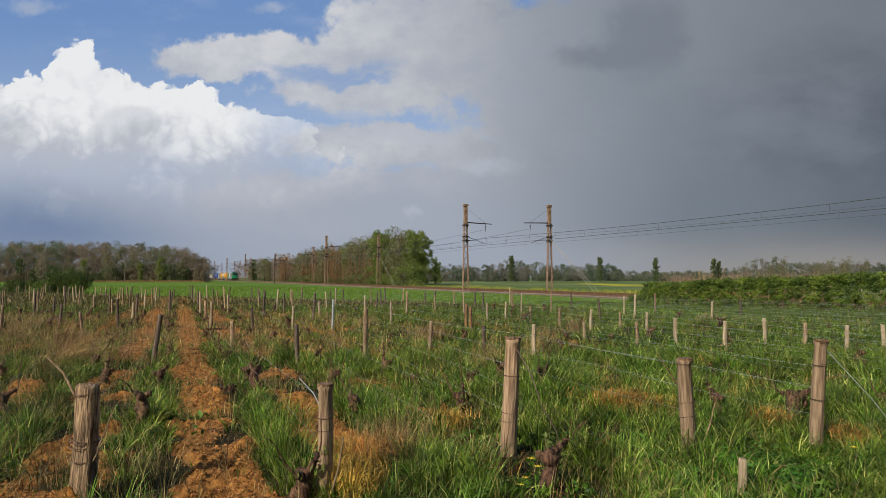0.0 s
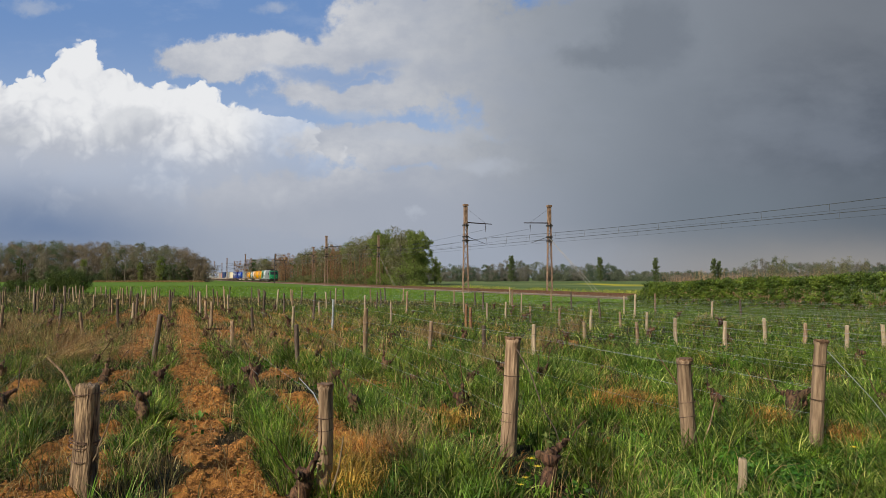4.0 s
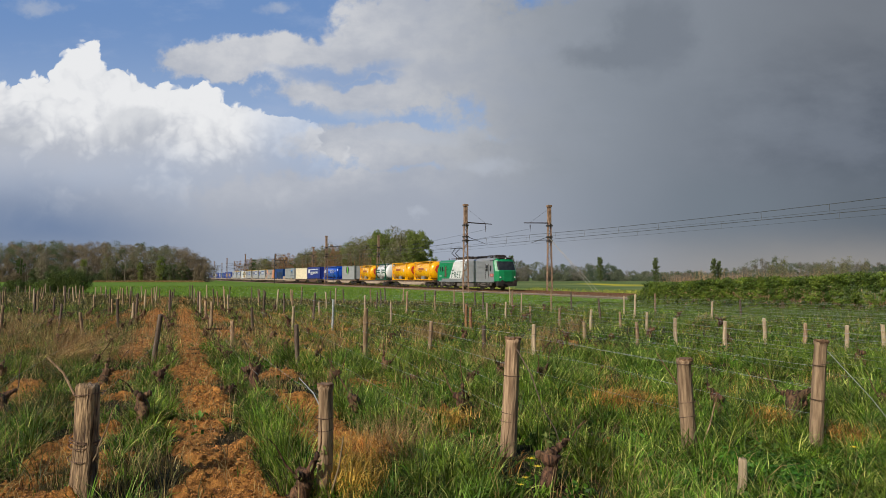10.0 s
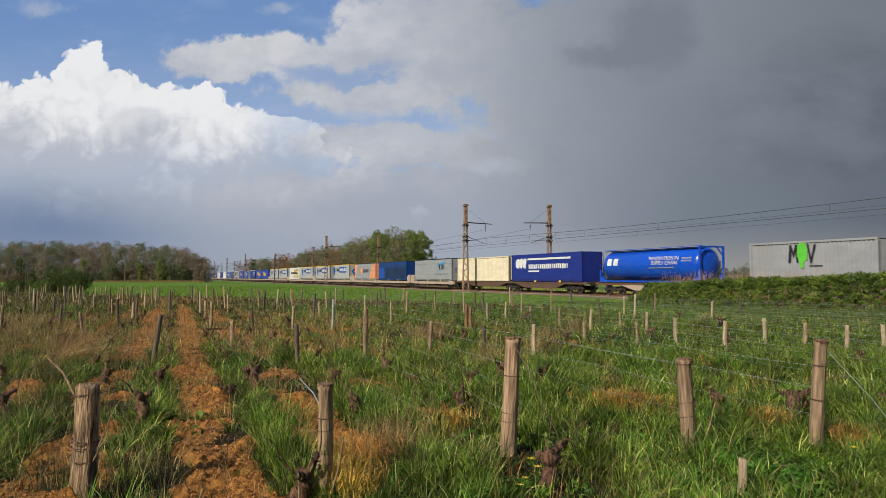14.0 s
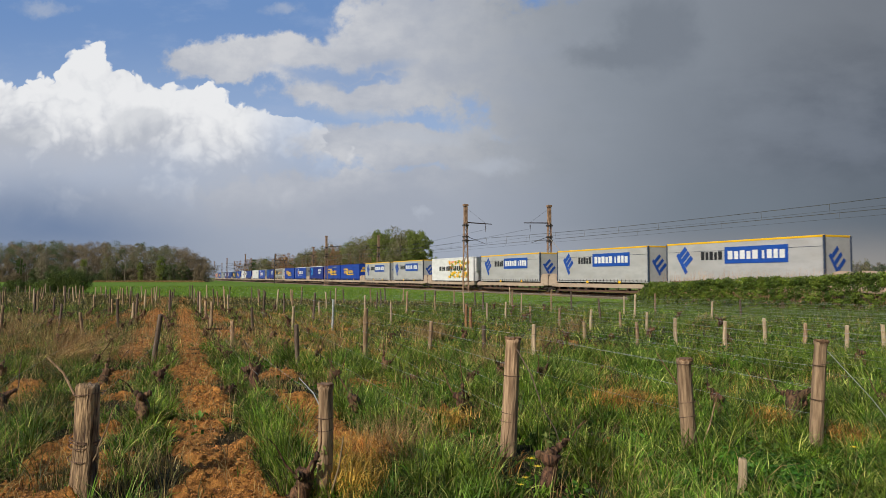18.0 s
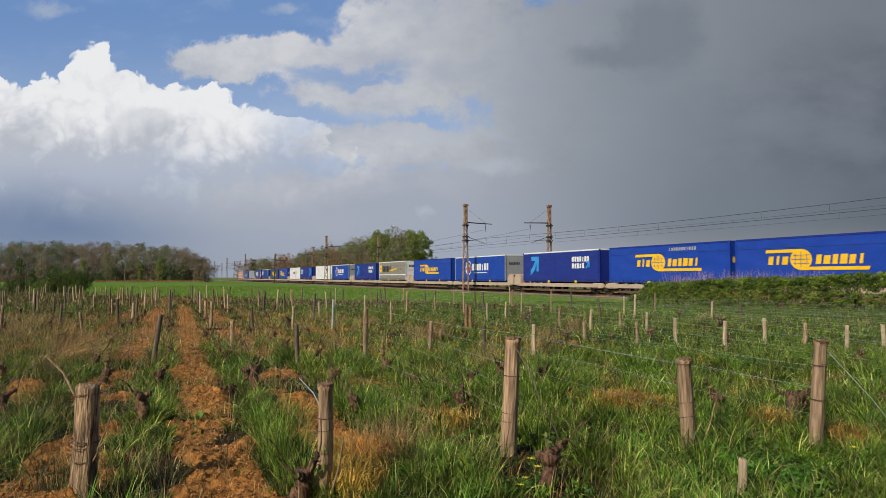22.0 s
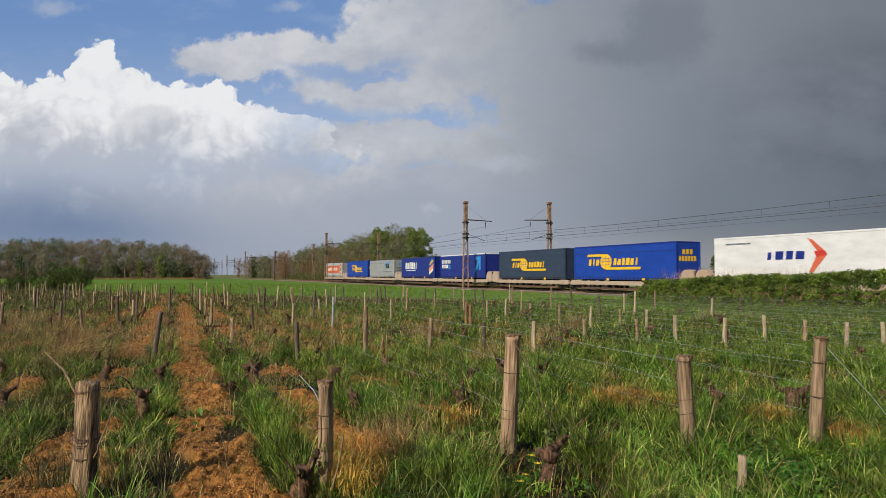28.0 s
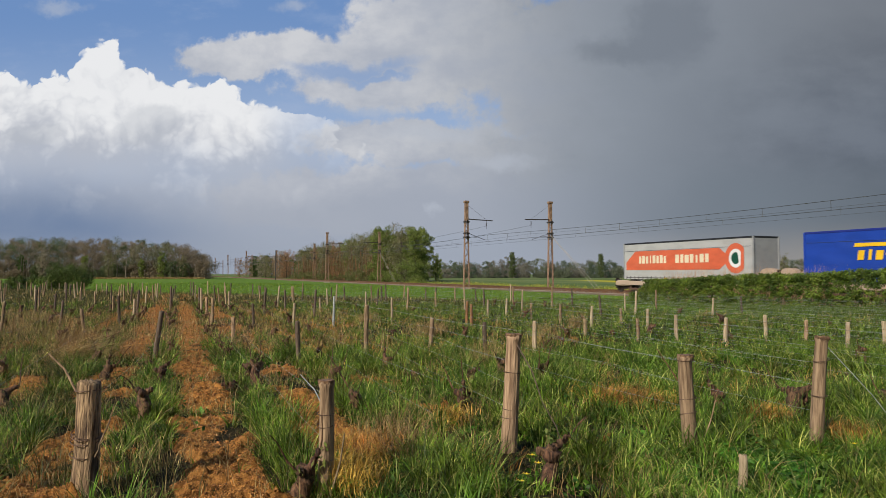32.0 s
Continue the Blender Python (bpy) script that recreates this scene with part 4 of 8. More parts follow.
# prints on the sides, drawn in x (forward) and z, on the side at y
def letters(parent, x, z, w, h, k, mat, y, slant=0.0):
    """A word shown as a row of upright bars of its size and colour."""
    step = w / k
    for i in range(k):
        wide = (0.80, 0.62, 0.84, 0.70, 0.36, 0.78, 0.66)[(i + k) % 7]
        tall = (1.0, 0.94, 1.0, 0.90, 1.0)[(i + 2 * k) % 5] * h
        a = x + i * step + step * (1 - wide) / 2
        b, s = a + step * wide, slant * h
        part("letter_bar", flat(B(), [(a, z), (b, z), (b + s, z + tall), (a + s, z + tall)], y, y + 0.004), mat, parent)


def shape(parent, pts, mat, y, name="print", lift=0.0):
    return part(name, flat(B(), pts, y - lift, y + 0.004 - lift), mat, parent)


def rect(x0, x1, z0, z1, slant=0.0):
    return [(x0, z0), (x1, z0), (x1 + slant, z1), (x0 + slant, z1)]


Y = -W - 0.022                  # the face on which prints lie


def globe_mark(p, x, z, k, mat, bar=True):
    """Globe between two words with a bar above and below."""
    letters(p, x, z, 1.5 * k, 0.55 * k, 3, mat, Y, 0.15)
    shape(p, ring(x + 2.35 * k, z + 0.3 * k, 0.72 * k, 0.62 * k, 24), mat, Y, "globe")
    for o in (-0.25, 0.0, 0.25):
        shape(p, rect(x + (1.75 + 0.3 * abs(o)) * k, x + (2.95 - 0.3 * abs(o)) * k, z + (0.285 + o) * k, z + (0.315 + o) * k), M_BLUE, Y, "globe_line", 0.005)
        shape(p, rect(x + (2.335 + 1.5 * o) * k, x + (2.365 + 1.5 * o) * k, z + (-0.15 + 0.5 * abs(o)) * k, z + (0.75 - 0.5 * abs(o)) * k), M_BLUE, Y, "globe_line", 0.006)
    letters(p, x + 3.2 * k, z, 3.0 * k, 0.55 * k, 6, mat, Y, 0.15)
    if bar:
        shape(p, rect(x - 0.1 * k, x + 2.3 * k, z + 0.72 * k, z + 0.92 * k, 0.08), mat, Y, "stripe", 0.002)
        shape(p, rect(x + 2.3 * k, x + 6.4 * k, z - 0.34 * k, z - 0.14 * k, 0.08), mat, Y, "stripe", 0.002)


def diamond(p, x, z, k, mat, y=None, name="emblem"):
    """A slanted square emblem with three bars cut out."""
    y = Y if y is None else y
    for i in range(3):
        o = i * 0.62 * k
        shape(p, [(x + o * 0.5 - 0.05 * k, z - o * 0.62 + 0.55 * k), (x + o * 0.5 + 0.72 * k, z - o * 0.62 + 1.28 * k), (x + o * 0.5 + 0.98 * k, z - o * 0.62 + 0.98 * k), (x + o * 0.5 + 0.2 * k, z - o * 0.62 + 0.26 * k)], mat, y, name)
    shape(p, [(x - 0.3 * k, z + 0.5 * k), (x - 0.05 * k, z + 0.78 * k), (x + 0.98 * k, z - 0.86 * k), (x + 0.72 * k, z - 1.12 * k)], mat, y, name, 0.002)


def arrow(p, x, z, k, mat, flip=1):
    """A bent arrow pointing up and out."""
    shape(p, [(x - 0.75 * k, z + 1.1 * k), (x + 0.75 * k, z + 1.1 * k), (x + 0.75 * k, z - 0.5 * k), (x + 0.3 * k, z - 0.5 * k), (x + 0.3 * k, z + 0.3 * k), (x - 0.1 * k, z - 0.4 * k), (x - 0.9 * k, z - 0.95 * k),
              (x - 0.9 * k, z - 0.4 * k), (x - 0.35 * k, z + 0.1 * k), (x, z + 0.65 * k), (x - 0.75 * k, z + 0.65 * k)], mat, Y, "arrow_emblem")


def truck_wheel():
    bm = B()
    rod(bm, (0, -0.19, 0), (0, 0.19, 0), 0.5, seg=24)
    return bm


def rim_mesh():
    bm = B()
    rod(bm, (0, -0.2, 0), (0, -0.17, 0), 0.29, 0.3, 16)
    rod(bm, (0, -0.25, 0), (0, -0.19, 0), 0.12, 0.14, 10)
    return bm


def trailer(T0, T1, side, roof, front, label, prints=None, front_prints=None, reefer=False, z0=1.22, z1=4.30, hooks=True, post=None):
    """A semi-trailer between two distances, front first; prints draws on its near side."""
    L = (T1 - T0) * SPEED
    h = L / 2
    t = ride(thing("semi_trailer", None, label, "semi-trailer", "semi-trailers on the train"), (T0 + T1) / 2)
    bm = B()
    box(bm, -h + 0.04, h - 0.04, -W + 0.02, W - 0.02, z0 + 0.02, z1 - 0.05)
    part("body", bm, side, t)
    for sy in (-1, 1):
        bm = B()
        n = 42
        xs = [-h + 0.12 + (L - 0.24) * i / n for i in range(n + 1)]
        rng = random.Random(int(T0 * 100) + sy)
        off = [0.006 * math.sin(i * 2.1) + rng.uniform(-0.006, 0.006) for i in range(n + 1)] if not reefer else [0.0] * (n + 1)
        y = sy * (W - 0.004)
        zz = [z0 + 0.1, z0 + 1.0, z1 - 1.0, z1 - 0.14]
        grid = [[bm.verts.new((x, y + sy * o * (0.4 if j in (0, 3) else 1.0), z)) for x, o in zip(xs, off)] for j, z in enumerate(zz)]
        for a, b in zip(grid, grid[1:]):
            for i in range(n):
                bm.faces.new((a[i], a[i + 1], b[i + 1], b[i]) if sy < 0 else (a[i], b[i], b[i + 1], a[i + 1]))
        part("side_panel" if reefer else "curtain", bm, side, t, smooth=not reefer)
        if not reefer:
            part("strap_line", box(B(), -h + 0.15, h - 0.15, min(y, y + sy * 0.017), max(y, y + sy * 0.017), z1 - 0.72, z1 - 0.70), M_SLATE, t)
    bm = B()
    box(bm, -h, h, -W - 0.01, W + 0.01, z1 - 0.14, z1, 0.03)
    part("roof_frame", bm, roof, t)
    bm = B()
    box(bm, -h, h, -W - 0.012, W + 0.012, z0 - 0.06, z0 + 0.1, 0.015)
    part("side_rail", bm, side, t)
    if hooks:
        bm = B()
        box(bm, -h + 0.3, h - 0.3, -W - 0.02, -W - 0.013, z0 + 0.06, z0 + 0.1)
        for i in range(26):
            x = -h + 0.35 + (L - 0.7) * i / 25
            box(bm, x - 0.03, x + 0.03, -W - 0.03, -W - 0.012, z0 - 0.02, z0 + 0.2)
        part("buckle_strap", bm, M_UNDER, t)
        for x in (-h * 0.25, h * 0.45):
            part("side_marker", box(B(), x - 0.16, x + 0.16, -W - 0.03, -W - 0.01, z0 - 0.14, z0 + 0.08), M_YTRIM, t)
    for x, nm in ((h, "front_wall"), (-h, "rear_door")):
        sg = 1 if x > 0 else -1
        bm = B()
        box(bm, min(x, x - sg * 0.05), max(x, x - sg * 0.05), -W + 0.06, W - 0.06, z0 + 0.08, z1 - 0.14)
        part(nm, bm, front, t)
        for yy in (-W + 0.03, W - 0.03):
            part("corner_post", box(B(), x - 0.06, x + 0.06, yy - 0.05, yy + 0.05, z0, z1 - 0.02, 0.01), post or front, t)
        if sg < 0:
            for yy in (-0.6, -0.2, 0.2, 0.6):
                part("door_bar", rod(B(), (x - 0.03, yy, z0 + 0.15), (x - 0.03, yy, z1 - 0.25), 0.02, seg=6), M_LGREY, t)
    bm = B()
    for sy in (-0.45, 0.45):
        box(bm, -h + 0.2, h - 0.6, sy - 0.06, sy + 0.06, z0 - 0.32, z0 - 0.02)
    part("chassis", bm, M_UNDER, t)
    for i in range(3):
        for sy in (-1, 1):
            w = part_of("road_wheel", shared("tyre", truck_wheel, M_TYRE), t)
            w.matrix_basis = pose(-h + 2.1 + 1.31 * i, sy * 0.98, 0.79, 0, 0, 0 if sy < 0 else 180)
            part_of("rim", shared("rim", rim_mesh, M_LGREY), w)
    for sy in (-0.7, 0.7):
        part("landing_leg", box(B(), h - 3.1, h - 2.95, sy - 0.07, sy + 0.07, 0.42, z0), M_UNDER, t)
    if reefer:
        bm = B()
        box(bm, h, h + 0.42, -0.95, 0.95, z0 + 1.15, z1 - 0.15, 0.08)
        part("cooling_unit", bm, M_WHITE, t)
    if prints:
        prints(t, h)
    if front_prints:
        front_prints(t, h)
    return t


def end_letters(p, x, rows, mat):
    """Word bars on the leading end of a trailer."""
    for z, w, hh, k in rows:
        for i in range(k):
            a = -w / 2 + w * i / k
            part("letter_bar", box(B(), x + 0.003, x + 0.012, a, a + w / k * 0.72, z, z + hh), mat, p)


def end_diamond(p, x, mat):
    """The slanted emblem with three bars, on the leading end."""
    bars = [[(-0.70 + o * 0.5, 2.95 - o * 0.6), (-0.05 + o * 0.5, 3.60 - o * 0.6), (0.13 + o * 0.5, 3.40 - o * 0.6), (-0.52 + o * 0.5, 2.75 - o * 0.6)] for o in (0.0, 0.62, 1.24)]
    bars.append([(-0.86, 2.98), (-0.70, 3.14), (0.10, 1.90), (-0.06, 1.74)])
    for i, vs in enumerate(bars):
        bm = B()
        lift = 0.012 + 0.003 * (i == 3)
        a = [bm.verts.new((x + lift, y, z)) for y, z in vs]
        b = [bm.verts.new((x + 0.003, y, z)) for y, z in vs]
        bm.faces.new(a)
        bm.faces.new(b[::-1])
        for k in range(4):
            bm.faces.new((a[k], a[(k + 1) % 4], b[(k + 1) % 4], b[k]))
        bmesh.ops.recalc_face_normals(bm, faces=bm.faces)
        part("emblem_bar", bm, mat, p)


def p_diamond(p, h):
    diamond(p, -h + 1.35, 2.85, 0.92, M_EBLUE)
    letters(p, -h + 3.6, 2.92, 2.1, 0.62, 5, M_BLACK, Y)
    shape(p, rect(-h + 5.9, -h + 11.2, 2.62, 3.82), M_EBLUE, Y, "panel")
    letters(p, -h + 6.15, 2.92, 2.7, 0.62, 5, M_WHITE, Y - 0.005)
    letters(p, -h + 9.0, 2.92, 2.0, 0.62, 4, M_WHITE, Y - 0.005)


def e_diamond(p, h):
    end_diamond(p, h + 0.002, M_EBLUE)


def globe_side(x, z, k, mat=M_YTRIM):
    return lambda p, h: globe_mark(p, -h + x, z, k, mat)


def e_globe(p, h):
    end_letters(p, h + 0.002, ((3.25, 1.2, 0.42, 3), (2.7, 1.9, 0.42, 6)), M_YTRIM)


def e_round(p, h):
    end_letters(p, h + 0.002, ((3.1, 1.5, 0.3, 7),), M_SLATE)


def e_disc(p, h):
    end_letters(p, h + 0.002, ((3.3, 1.5, 0.36, 6),), M_BLACK)
    end_letters(p, h + 0.002, ((2.75, 1.6, 0.1, 9),), M_RED)


def e_swoosh(p, h):
    end_letters(p, h + 0.002, ((3.25, 0.8, 0.4, 3),), M_LBLUE)
    end_letters(p, h + 0.002, ((2.75, 1.5, 0.1, 9), (2.5, 1.5, 0.1, 8), (2.25, 1.3, 0.1, 7)), M_SLATE)


def p_arrow(p, h):
    arrow(p, -h + 2.4, 2.75, 1.0, M_LBLUE)
    letters(p, h - 4.4, 3.15, 2.9, 0.5, 7, M_WHITE, Y)
    letters(p, h - 4.4, 2.5, 2.1, 0.5, 5, M_WHITE, Y)
    arrow(p, h - 1.75, 2.75, 0.38, M_LBLUE)


def p_arrow_far(p, h):
    arrow(p, h - 2.0, 2.75, 1.05, M_LBLUE)
    letters(p, -h + 0.5, 3.15, 2.9, 0.5, 7, M_WHITE, Y)
    letters(p, -h + 0.5, 2.5, 2.1, 0.5, 5, M_WHITE, Y)
    arrow(p, -h + 3.1, 2.55, 0.35, M_LBLUE)


def p_round(p, h):
    shape(p, ring(-h + 4.0, 2.85, 0.85, 0.95, 24), M_WHITE, Y, "emblem")
    shape(p, ring(-h + 4.12, 2.85, 0.66, 0.74, 24), M_BLUE, Y, "emblem", 0.003)
    shape(p, [(-h + 3.5, 2.8), (-h + 4.6, 2.45), (-h + 4.7, 2.8), (-h + 4.0, 3.0)], M_RED, Y, "emblem", 0.006)
    shape(p, [(-h + 3.5, 2.95), (-h + 4.1, 3.05), (-h + 4.6, 2.85), (-h + 4.3, 3.3)], M_YTRIM, Y, "emblem", 0.009)
    letters(p, -h + 5.0, 2.5, 4.6, 0.85, 7, M_WHITE, Y)
    shape(p, rect(-h + 5.6, -h + 9.2, 2.15, 2.24), M_WHITE, Y, "line")


def p_disc(p, h):
    shape(p, ring(-h + 1.0, 3.15, 0.62, 0.72, 24), M_YTRIM, Y, "emblem")
    letters(p, -h + 0.75, 2.95, 0.5, 0.4, 2, M_BLACK, Y - 0.005)
    letters(p, -h + 1.8, 2.55, 4.6, 1.05, 6, M_BLACK, Y)
    shape(p, [(-h + 5.6, 2.6), (-h + 9.4, 3.0), (-h + 9.4, 3.2), (-h + 5.6, 2.9)], M_YTRIM, Y, "swoosh")
    for i in range(6):
        shape(p, rect(-h + 9.8 + 0.4 * i, -h + 9.98 + 0.4 * i, 2.95, 3.15), (M_RED, M_ORANGE, M_LGREY, M_SLATE)[i % 4], Y, "mark")
    shape(p, rect(-h + 0.2, h - 0.2, 1.98, 2.14), M_WHITE, Y, "stripe")


def p_chevron(p, h):
    letters(p, -h + 4.3, 2.62, 3.1, 0.55, 4, M_NAVY, Y, 0.12)
    c = -h + 7.6
    shape(p, [(c, 3.95), (c + 0.35, 3.85), (c + 1.35, 2.95), (c + 0.75, 3.0)], M_BRICK, Y, "emblem")
    shape(p, [(c + 0.45, 3.1), (c + 1.15, 3.15), (c + 1.35, 2.85), (c + 0.6, 2.72)], M_RED, Y, "emblem", 0.004)
    shape(p, [(c + 0.6, 2.78), (c + 1.3, 2.85), (c + 0.35, 1.75), (c + 0.05, 1.75)], M_BRICK, Y, "emblem", 0.002)
    letters(p, -h + 1.0, 3.75, 2.2, 0.10, 14, M_SLATE, Y)


def p_ball(p, h):
    letters(p, -h + 1.6, 2.5, 5.2, 1.05, 6, M_WHITE, Y, 0.05)
    shape(p, rect(-h + 2.0, -h + 6.2, 2.2, 2.32), M_WHITE, Y, "line")
    bands = (M_LBLUE, M_YTRIM, M_EBLUE, M_ORANGE, M_ORANGE, M_WHITE, M_DGREEN)
    for i, m in enumerate(bands):
        a, b = 1 - 2 * i / 7, 1 - 2 * (i + 1) / 7
        side = [(-math.sqrt(max(1 - q * q, 0)), q) for q in (a, (a + b) / 2, b)] + [(math.sqrt(max(1 - q * q, 0)), q) for q in (b, (a + b) / 2, a)]
        shape(p, [(h - 1.25 + 0.85 * x + 0.12 * q, 2.72 + 1.2 * q + 0.35 * x) for x, q in side][::-1], m, Y, "ball_emblem", 0.0005 * i)


def p_swoosh(p, h):
    shape(p, [(h - 5.0, 3.1), (h - 2.3, 3.7), (h - 2.0, 3.95), (h - 4.8, 3.45)], M_LBLUE, Y, "swoosh")
    letters(p, h - 4.3, 2.75, 1.7, 0.75, 3, M_BLACK, Y - 0.005, 0.1)
    shape(p, [(h - 5.0, 2.45), (h - 2.3, 2.95), (h - 1.9, 3.1), (h - 4.6, 2.55)], M_LBLUE, Y, "swoosh", 0.002)
    shape(p, rect(h - 6.0, h - 1.0, 2.05, 2.13), M_SLATE, Y, "line")


def p_salmon(p, h):
    shape(p, [(-h + 0.1, 1.4), (-h + 0.75, 1.4), (-h + 1.1, 2.9), (-h + 2.1, 4.05), (-h + 0.1, 4.05)], M_ORANGE, Y, "swoosh")
    shape(p, ring(-h + 4.5, 2.85, 0.62, 0.7, 20), M_ORANGE, Y, "emblem")
    shape(p, [(-h + 3.4, 3.0), (-h + 4.0, 3.5), (-h + 4.3, 3.35), (-h + 3.9, 2.7)], M_ORANGE, Y, "emblem", 0.002)
    letters(p, -h + 5.4, 2.55, 4.0, 0.62, 6, M_SLATE, Y, 0.15)
    shape(p, [(h - 3.6, 1.4), (h - 2.4, 1.4), (h - 1.0, 4.1), (h - 1.8, 4.1), (h - 3.0, 2.4)], M_ORANGE, Y, "swoosh")
    shape(p, [(h - 2.2, 1.4), (h - 0.15, 1.4), (h - 0.15, 4.1), (h - 0.7, 4.1)], M_ORANGE, Y, "swoosh")


def p_fruit(p, h):
    rng = random.Random(9)
    mats = (M_YTRIM, M_YELLOW, M_CREAM, M_ORANGE, M_OLIVE, M_OLIVE, M_YTRIM)
    for i in range(110):
        x = -h + 5.5 + rng.random() ** 0.8 * 6.6
        z = rng.choice((rng.uniform(1.55, 2.3), rng.uniform(3.4, 3.95), rng.uniform(1.6, 3.9)))
        r = rng.uniform(0.10, 0.34)
        if x - r < -h + 5 or x + r > h - 0.5:
            continue
        shape(p, ring(x, min(max(z, 1.45 + r), 4.0 - r * 0.8), r * 1.3, r * 0.75, 9), mats[rng.randrange(7)], Y + 0.001, "fruit_picture", 0.0002 * i)
    letters(p, -h + 2.6, 2.55, 2.1, 0.62, 3, M_BLACK, Y - 0.03)
    letters(p, -h + 5.0, 2.55, 5.4, 0.62, 8, M_BLACK, Y - 0.03)


def p_band(p, h):
    shape(p, [(-h + 0.3, 1.95), (h - 3.0, 1.95), (h - 1.9, 2.75), (h - 3.0, 3.55), (-h + 1.5, 3.55), (-h + 0.3, 2.6)], M_BRICK, Y, "arrow_band")
    letters(p, -h + 1.9, 2.5, 3.4, 0.66, 8, M_CREAM, Y - 0.005)
    letters(p, -h + 6.2, 2.5, 3.6, 0.66, 7, M_CREAM, Y - 0.005)
    for a0, m, r in ((40, M_BRICK, 1.15), (40, M_WHITE, 0.72), (60, M_DGREEN, 0.45)):
        shape(p, ring(h - 1.5, 2.75, r * 0.85, r * 0.95, 22, a0, 330), m, Y, "emblem", 0.004 * (1.2 - r) + 0.001)


def p_triple(p, h):
    for i in range(3):
        shape(p, [(-h + 0.9 + 0.75 * i, 2.75), (-h + 1.5 + 0.75 * i, 2.55), (-h + 1.75 + 0.75 * i, 3.6), (-h + 1.3 + 0.75 * i, 3.75), (-h + 0.85 + 0.75 * i, 3.4)], M_WHITE, Y, "emblem", 0.001 * i)
    letters(p, -h + 3.6, 2.55, 7.6, 0.5, 20, M_WHITE, Y)
    shape(p, rect(-h + 3.4, -h + 11.6, 3.5, 3.7), M_WHITE, Y, "stripe")
    shape(p, rect(-h + 3.6, -h + 5.8, 2.2, 2.36), M_WHITE, Y, "line")


def p_globe_far(p, h):
    globe_mark(p, -h + 3.6, 2.5, 1.15, M_YTRIM)
    letters(p, -h + 7.5, 3.75, 3.0, 0.26, 11, M_LGREY, Y)


# ---- wagons
def pocket_wagon(ends, gap):
    """A low double-pocket wagon from ends[0] to ends[1] with its middle bogie at gap (distances by time)."""
    T = (ends[0] + ends[1]) / 2
    t = ride(thing("pocket_wagon", None, "low dusty pocket wagon carrying semi-trailers", "railway wagon", "pocket wagons"), T)
    x0, x1 = (T - ends[1]) * SPEED, (T - ends[0]) * SPEED
    xm = (T - gap) * SPEED if gap else None
    bays = ((x0 + 1.3, xm - 1.3), (xm + 1.3, x1 - 1.3)) if gap else ((x0 + 1.3, x1 - 1.3),)
    for a, b in bays:
        for sy in (-1, 1):
            y = sy * 1.36
            bm = B()
            flat(bm, [(a - 0.5, 1.02), (a + 1.2, 1.02), (b - 1.2, 1.02), (b + 0.5, 1.02), (b + 0.5, 0.70), (b - 0.6, 0.66), (a + 0.6, 0.66), (a - 0.5, 0.70)], y - 0.05, y + 0.05)
            part("side_beam", bm, M_BEIGE, t)
            bm = B()
            flat(bm, [(a + 0.4, 0.42), (b - 0.4, 0.42), (b - 0.7, 0.24), (a + 0.7, 0.24)], y * 0.96 - 0.05, y * 0.96 + 0.05)
            part("lower_rail", bm, M_RUSTY, t)
            for k in range(9):
                x = a + 0.8 + (b - a - 1.6) * k / 8
                ob = part_of("stanchion", shared("stanchion", lambda: box(B(), -0.05, 0.05, -0.04, 0.04, 0.4, 0.68), M_RUSTY), t)
                ob.matrix_basis = pose(x, y * 0.97, 0)
        part("pocket_floor", box(B(), a + 0.3, b - 0.3, -1.2, 1.2, 0.24, 0.30), M_UNDER, t)
        part("hitch", box(B(), b - 1.1, b - 0.6, -0.35, 0.35, 0.3, 1.2, 0.05), M_RUSTY, t)
    spots = [(x0 + 0.95, False), (x1 - 0.95, False)] + ([(xm, True)] if gap else [])
    for x, mid in spots:
        bogie(t, x, 1.8, 0.42)
        if mid:
            for dx in (-0.78, 0.78):
                for sy in (-1, 1):
                    bm = B()
                    pr = [(-0.74, 0.72), (-0.74, 1.45), (-0.6, 1.82), (-0.3, 2.0), (0.3, 2.0), (0.6, 1.82), (0.74, 1.45), (0.74, 0.72)]
                    flat(bm, pr, -0.3, 0.3)
                    bmesh.ops.bevel(bm, geom=list(bm.edges), offset=0.07, segments=2, affect="EDGES")
                    c = part("wheel_cover", bm, M_BEIGE, t, "pale dusty rounded cover")
                    c.matrix_basis = pose(x + dx, sy * 1.04, 0)
            part("deck", box(B(), x - 1.6, x + 1.6, -1.0, 1.0, 0.78, 0.95), M_RUSTY, t)
            part("strap", box(B(), x - 0.05, x + 0.05, -1.3, 1.3, 0.75, 1.9), M_UNDER, t)
        else:
            for sy in (-1, 1):
                bm = B()
                flat(bm, [(-0.95, 0.66), (-0.85, 0.98), (-0.5, 1.08), (0.5, 1.08), (0.85, 0.98), (0.95, 0.66), (0.6, 0.58), (-0.6, 0.58)], -0.16, 0.16)
                bmesh.ops.bevel(bm, geom=list(bm.edges), offset=0.04, segments=1, affect="EDGES")
                c = part("wheel_cover", bm, M_BEIGE, t)
                c.matrix_basis = pose(x, sy * 1.2, 0)
            part("deck", box(B(), x - 1.0, x + 1.0, -1.0, 1.0, 0.8, 0.98), M_RUSTY, t)
    buffers(t, x0 + 0.2, -1)
    buffers(t, x1 - 0.2, 1)
    return t


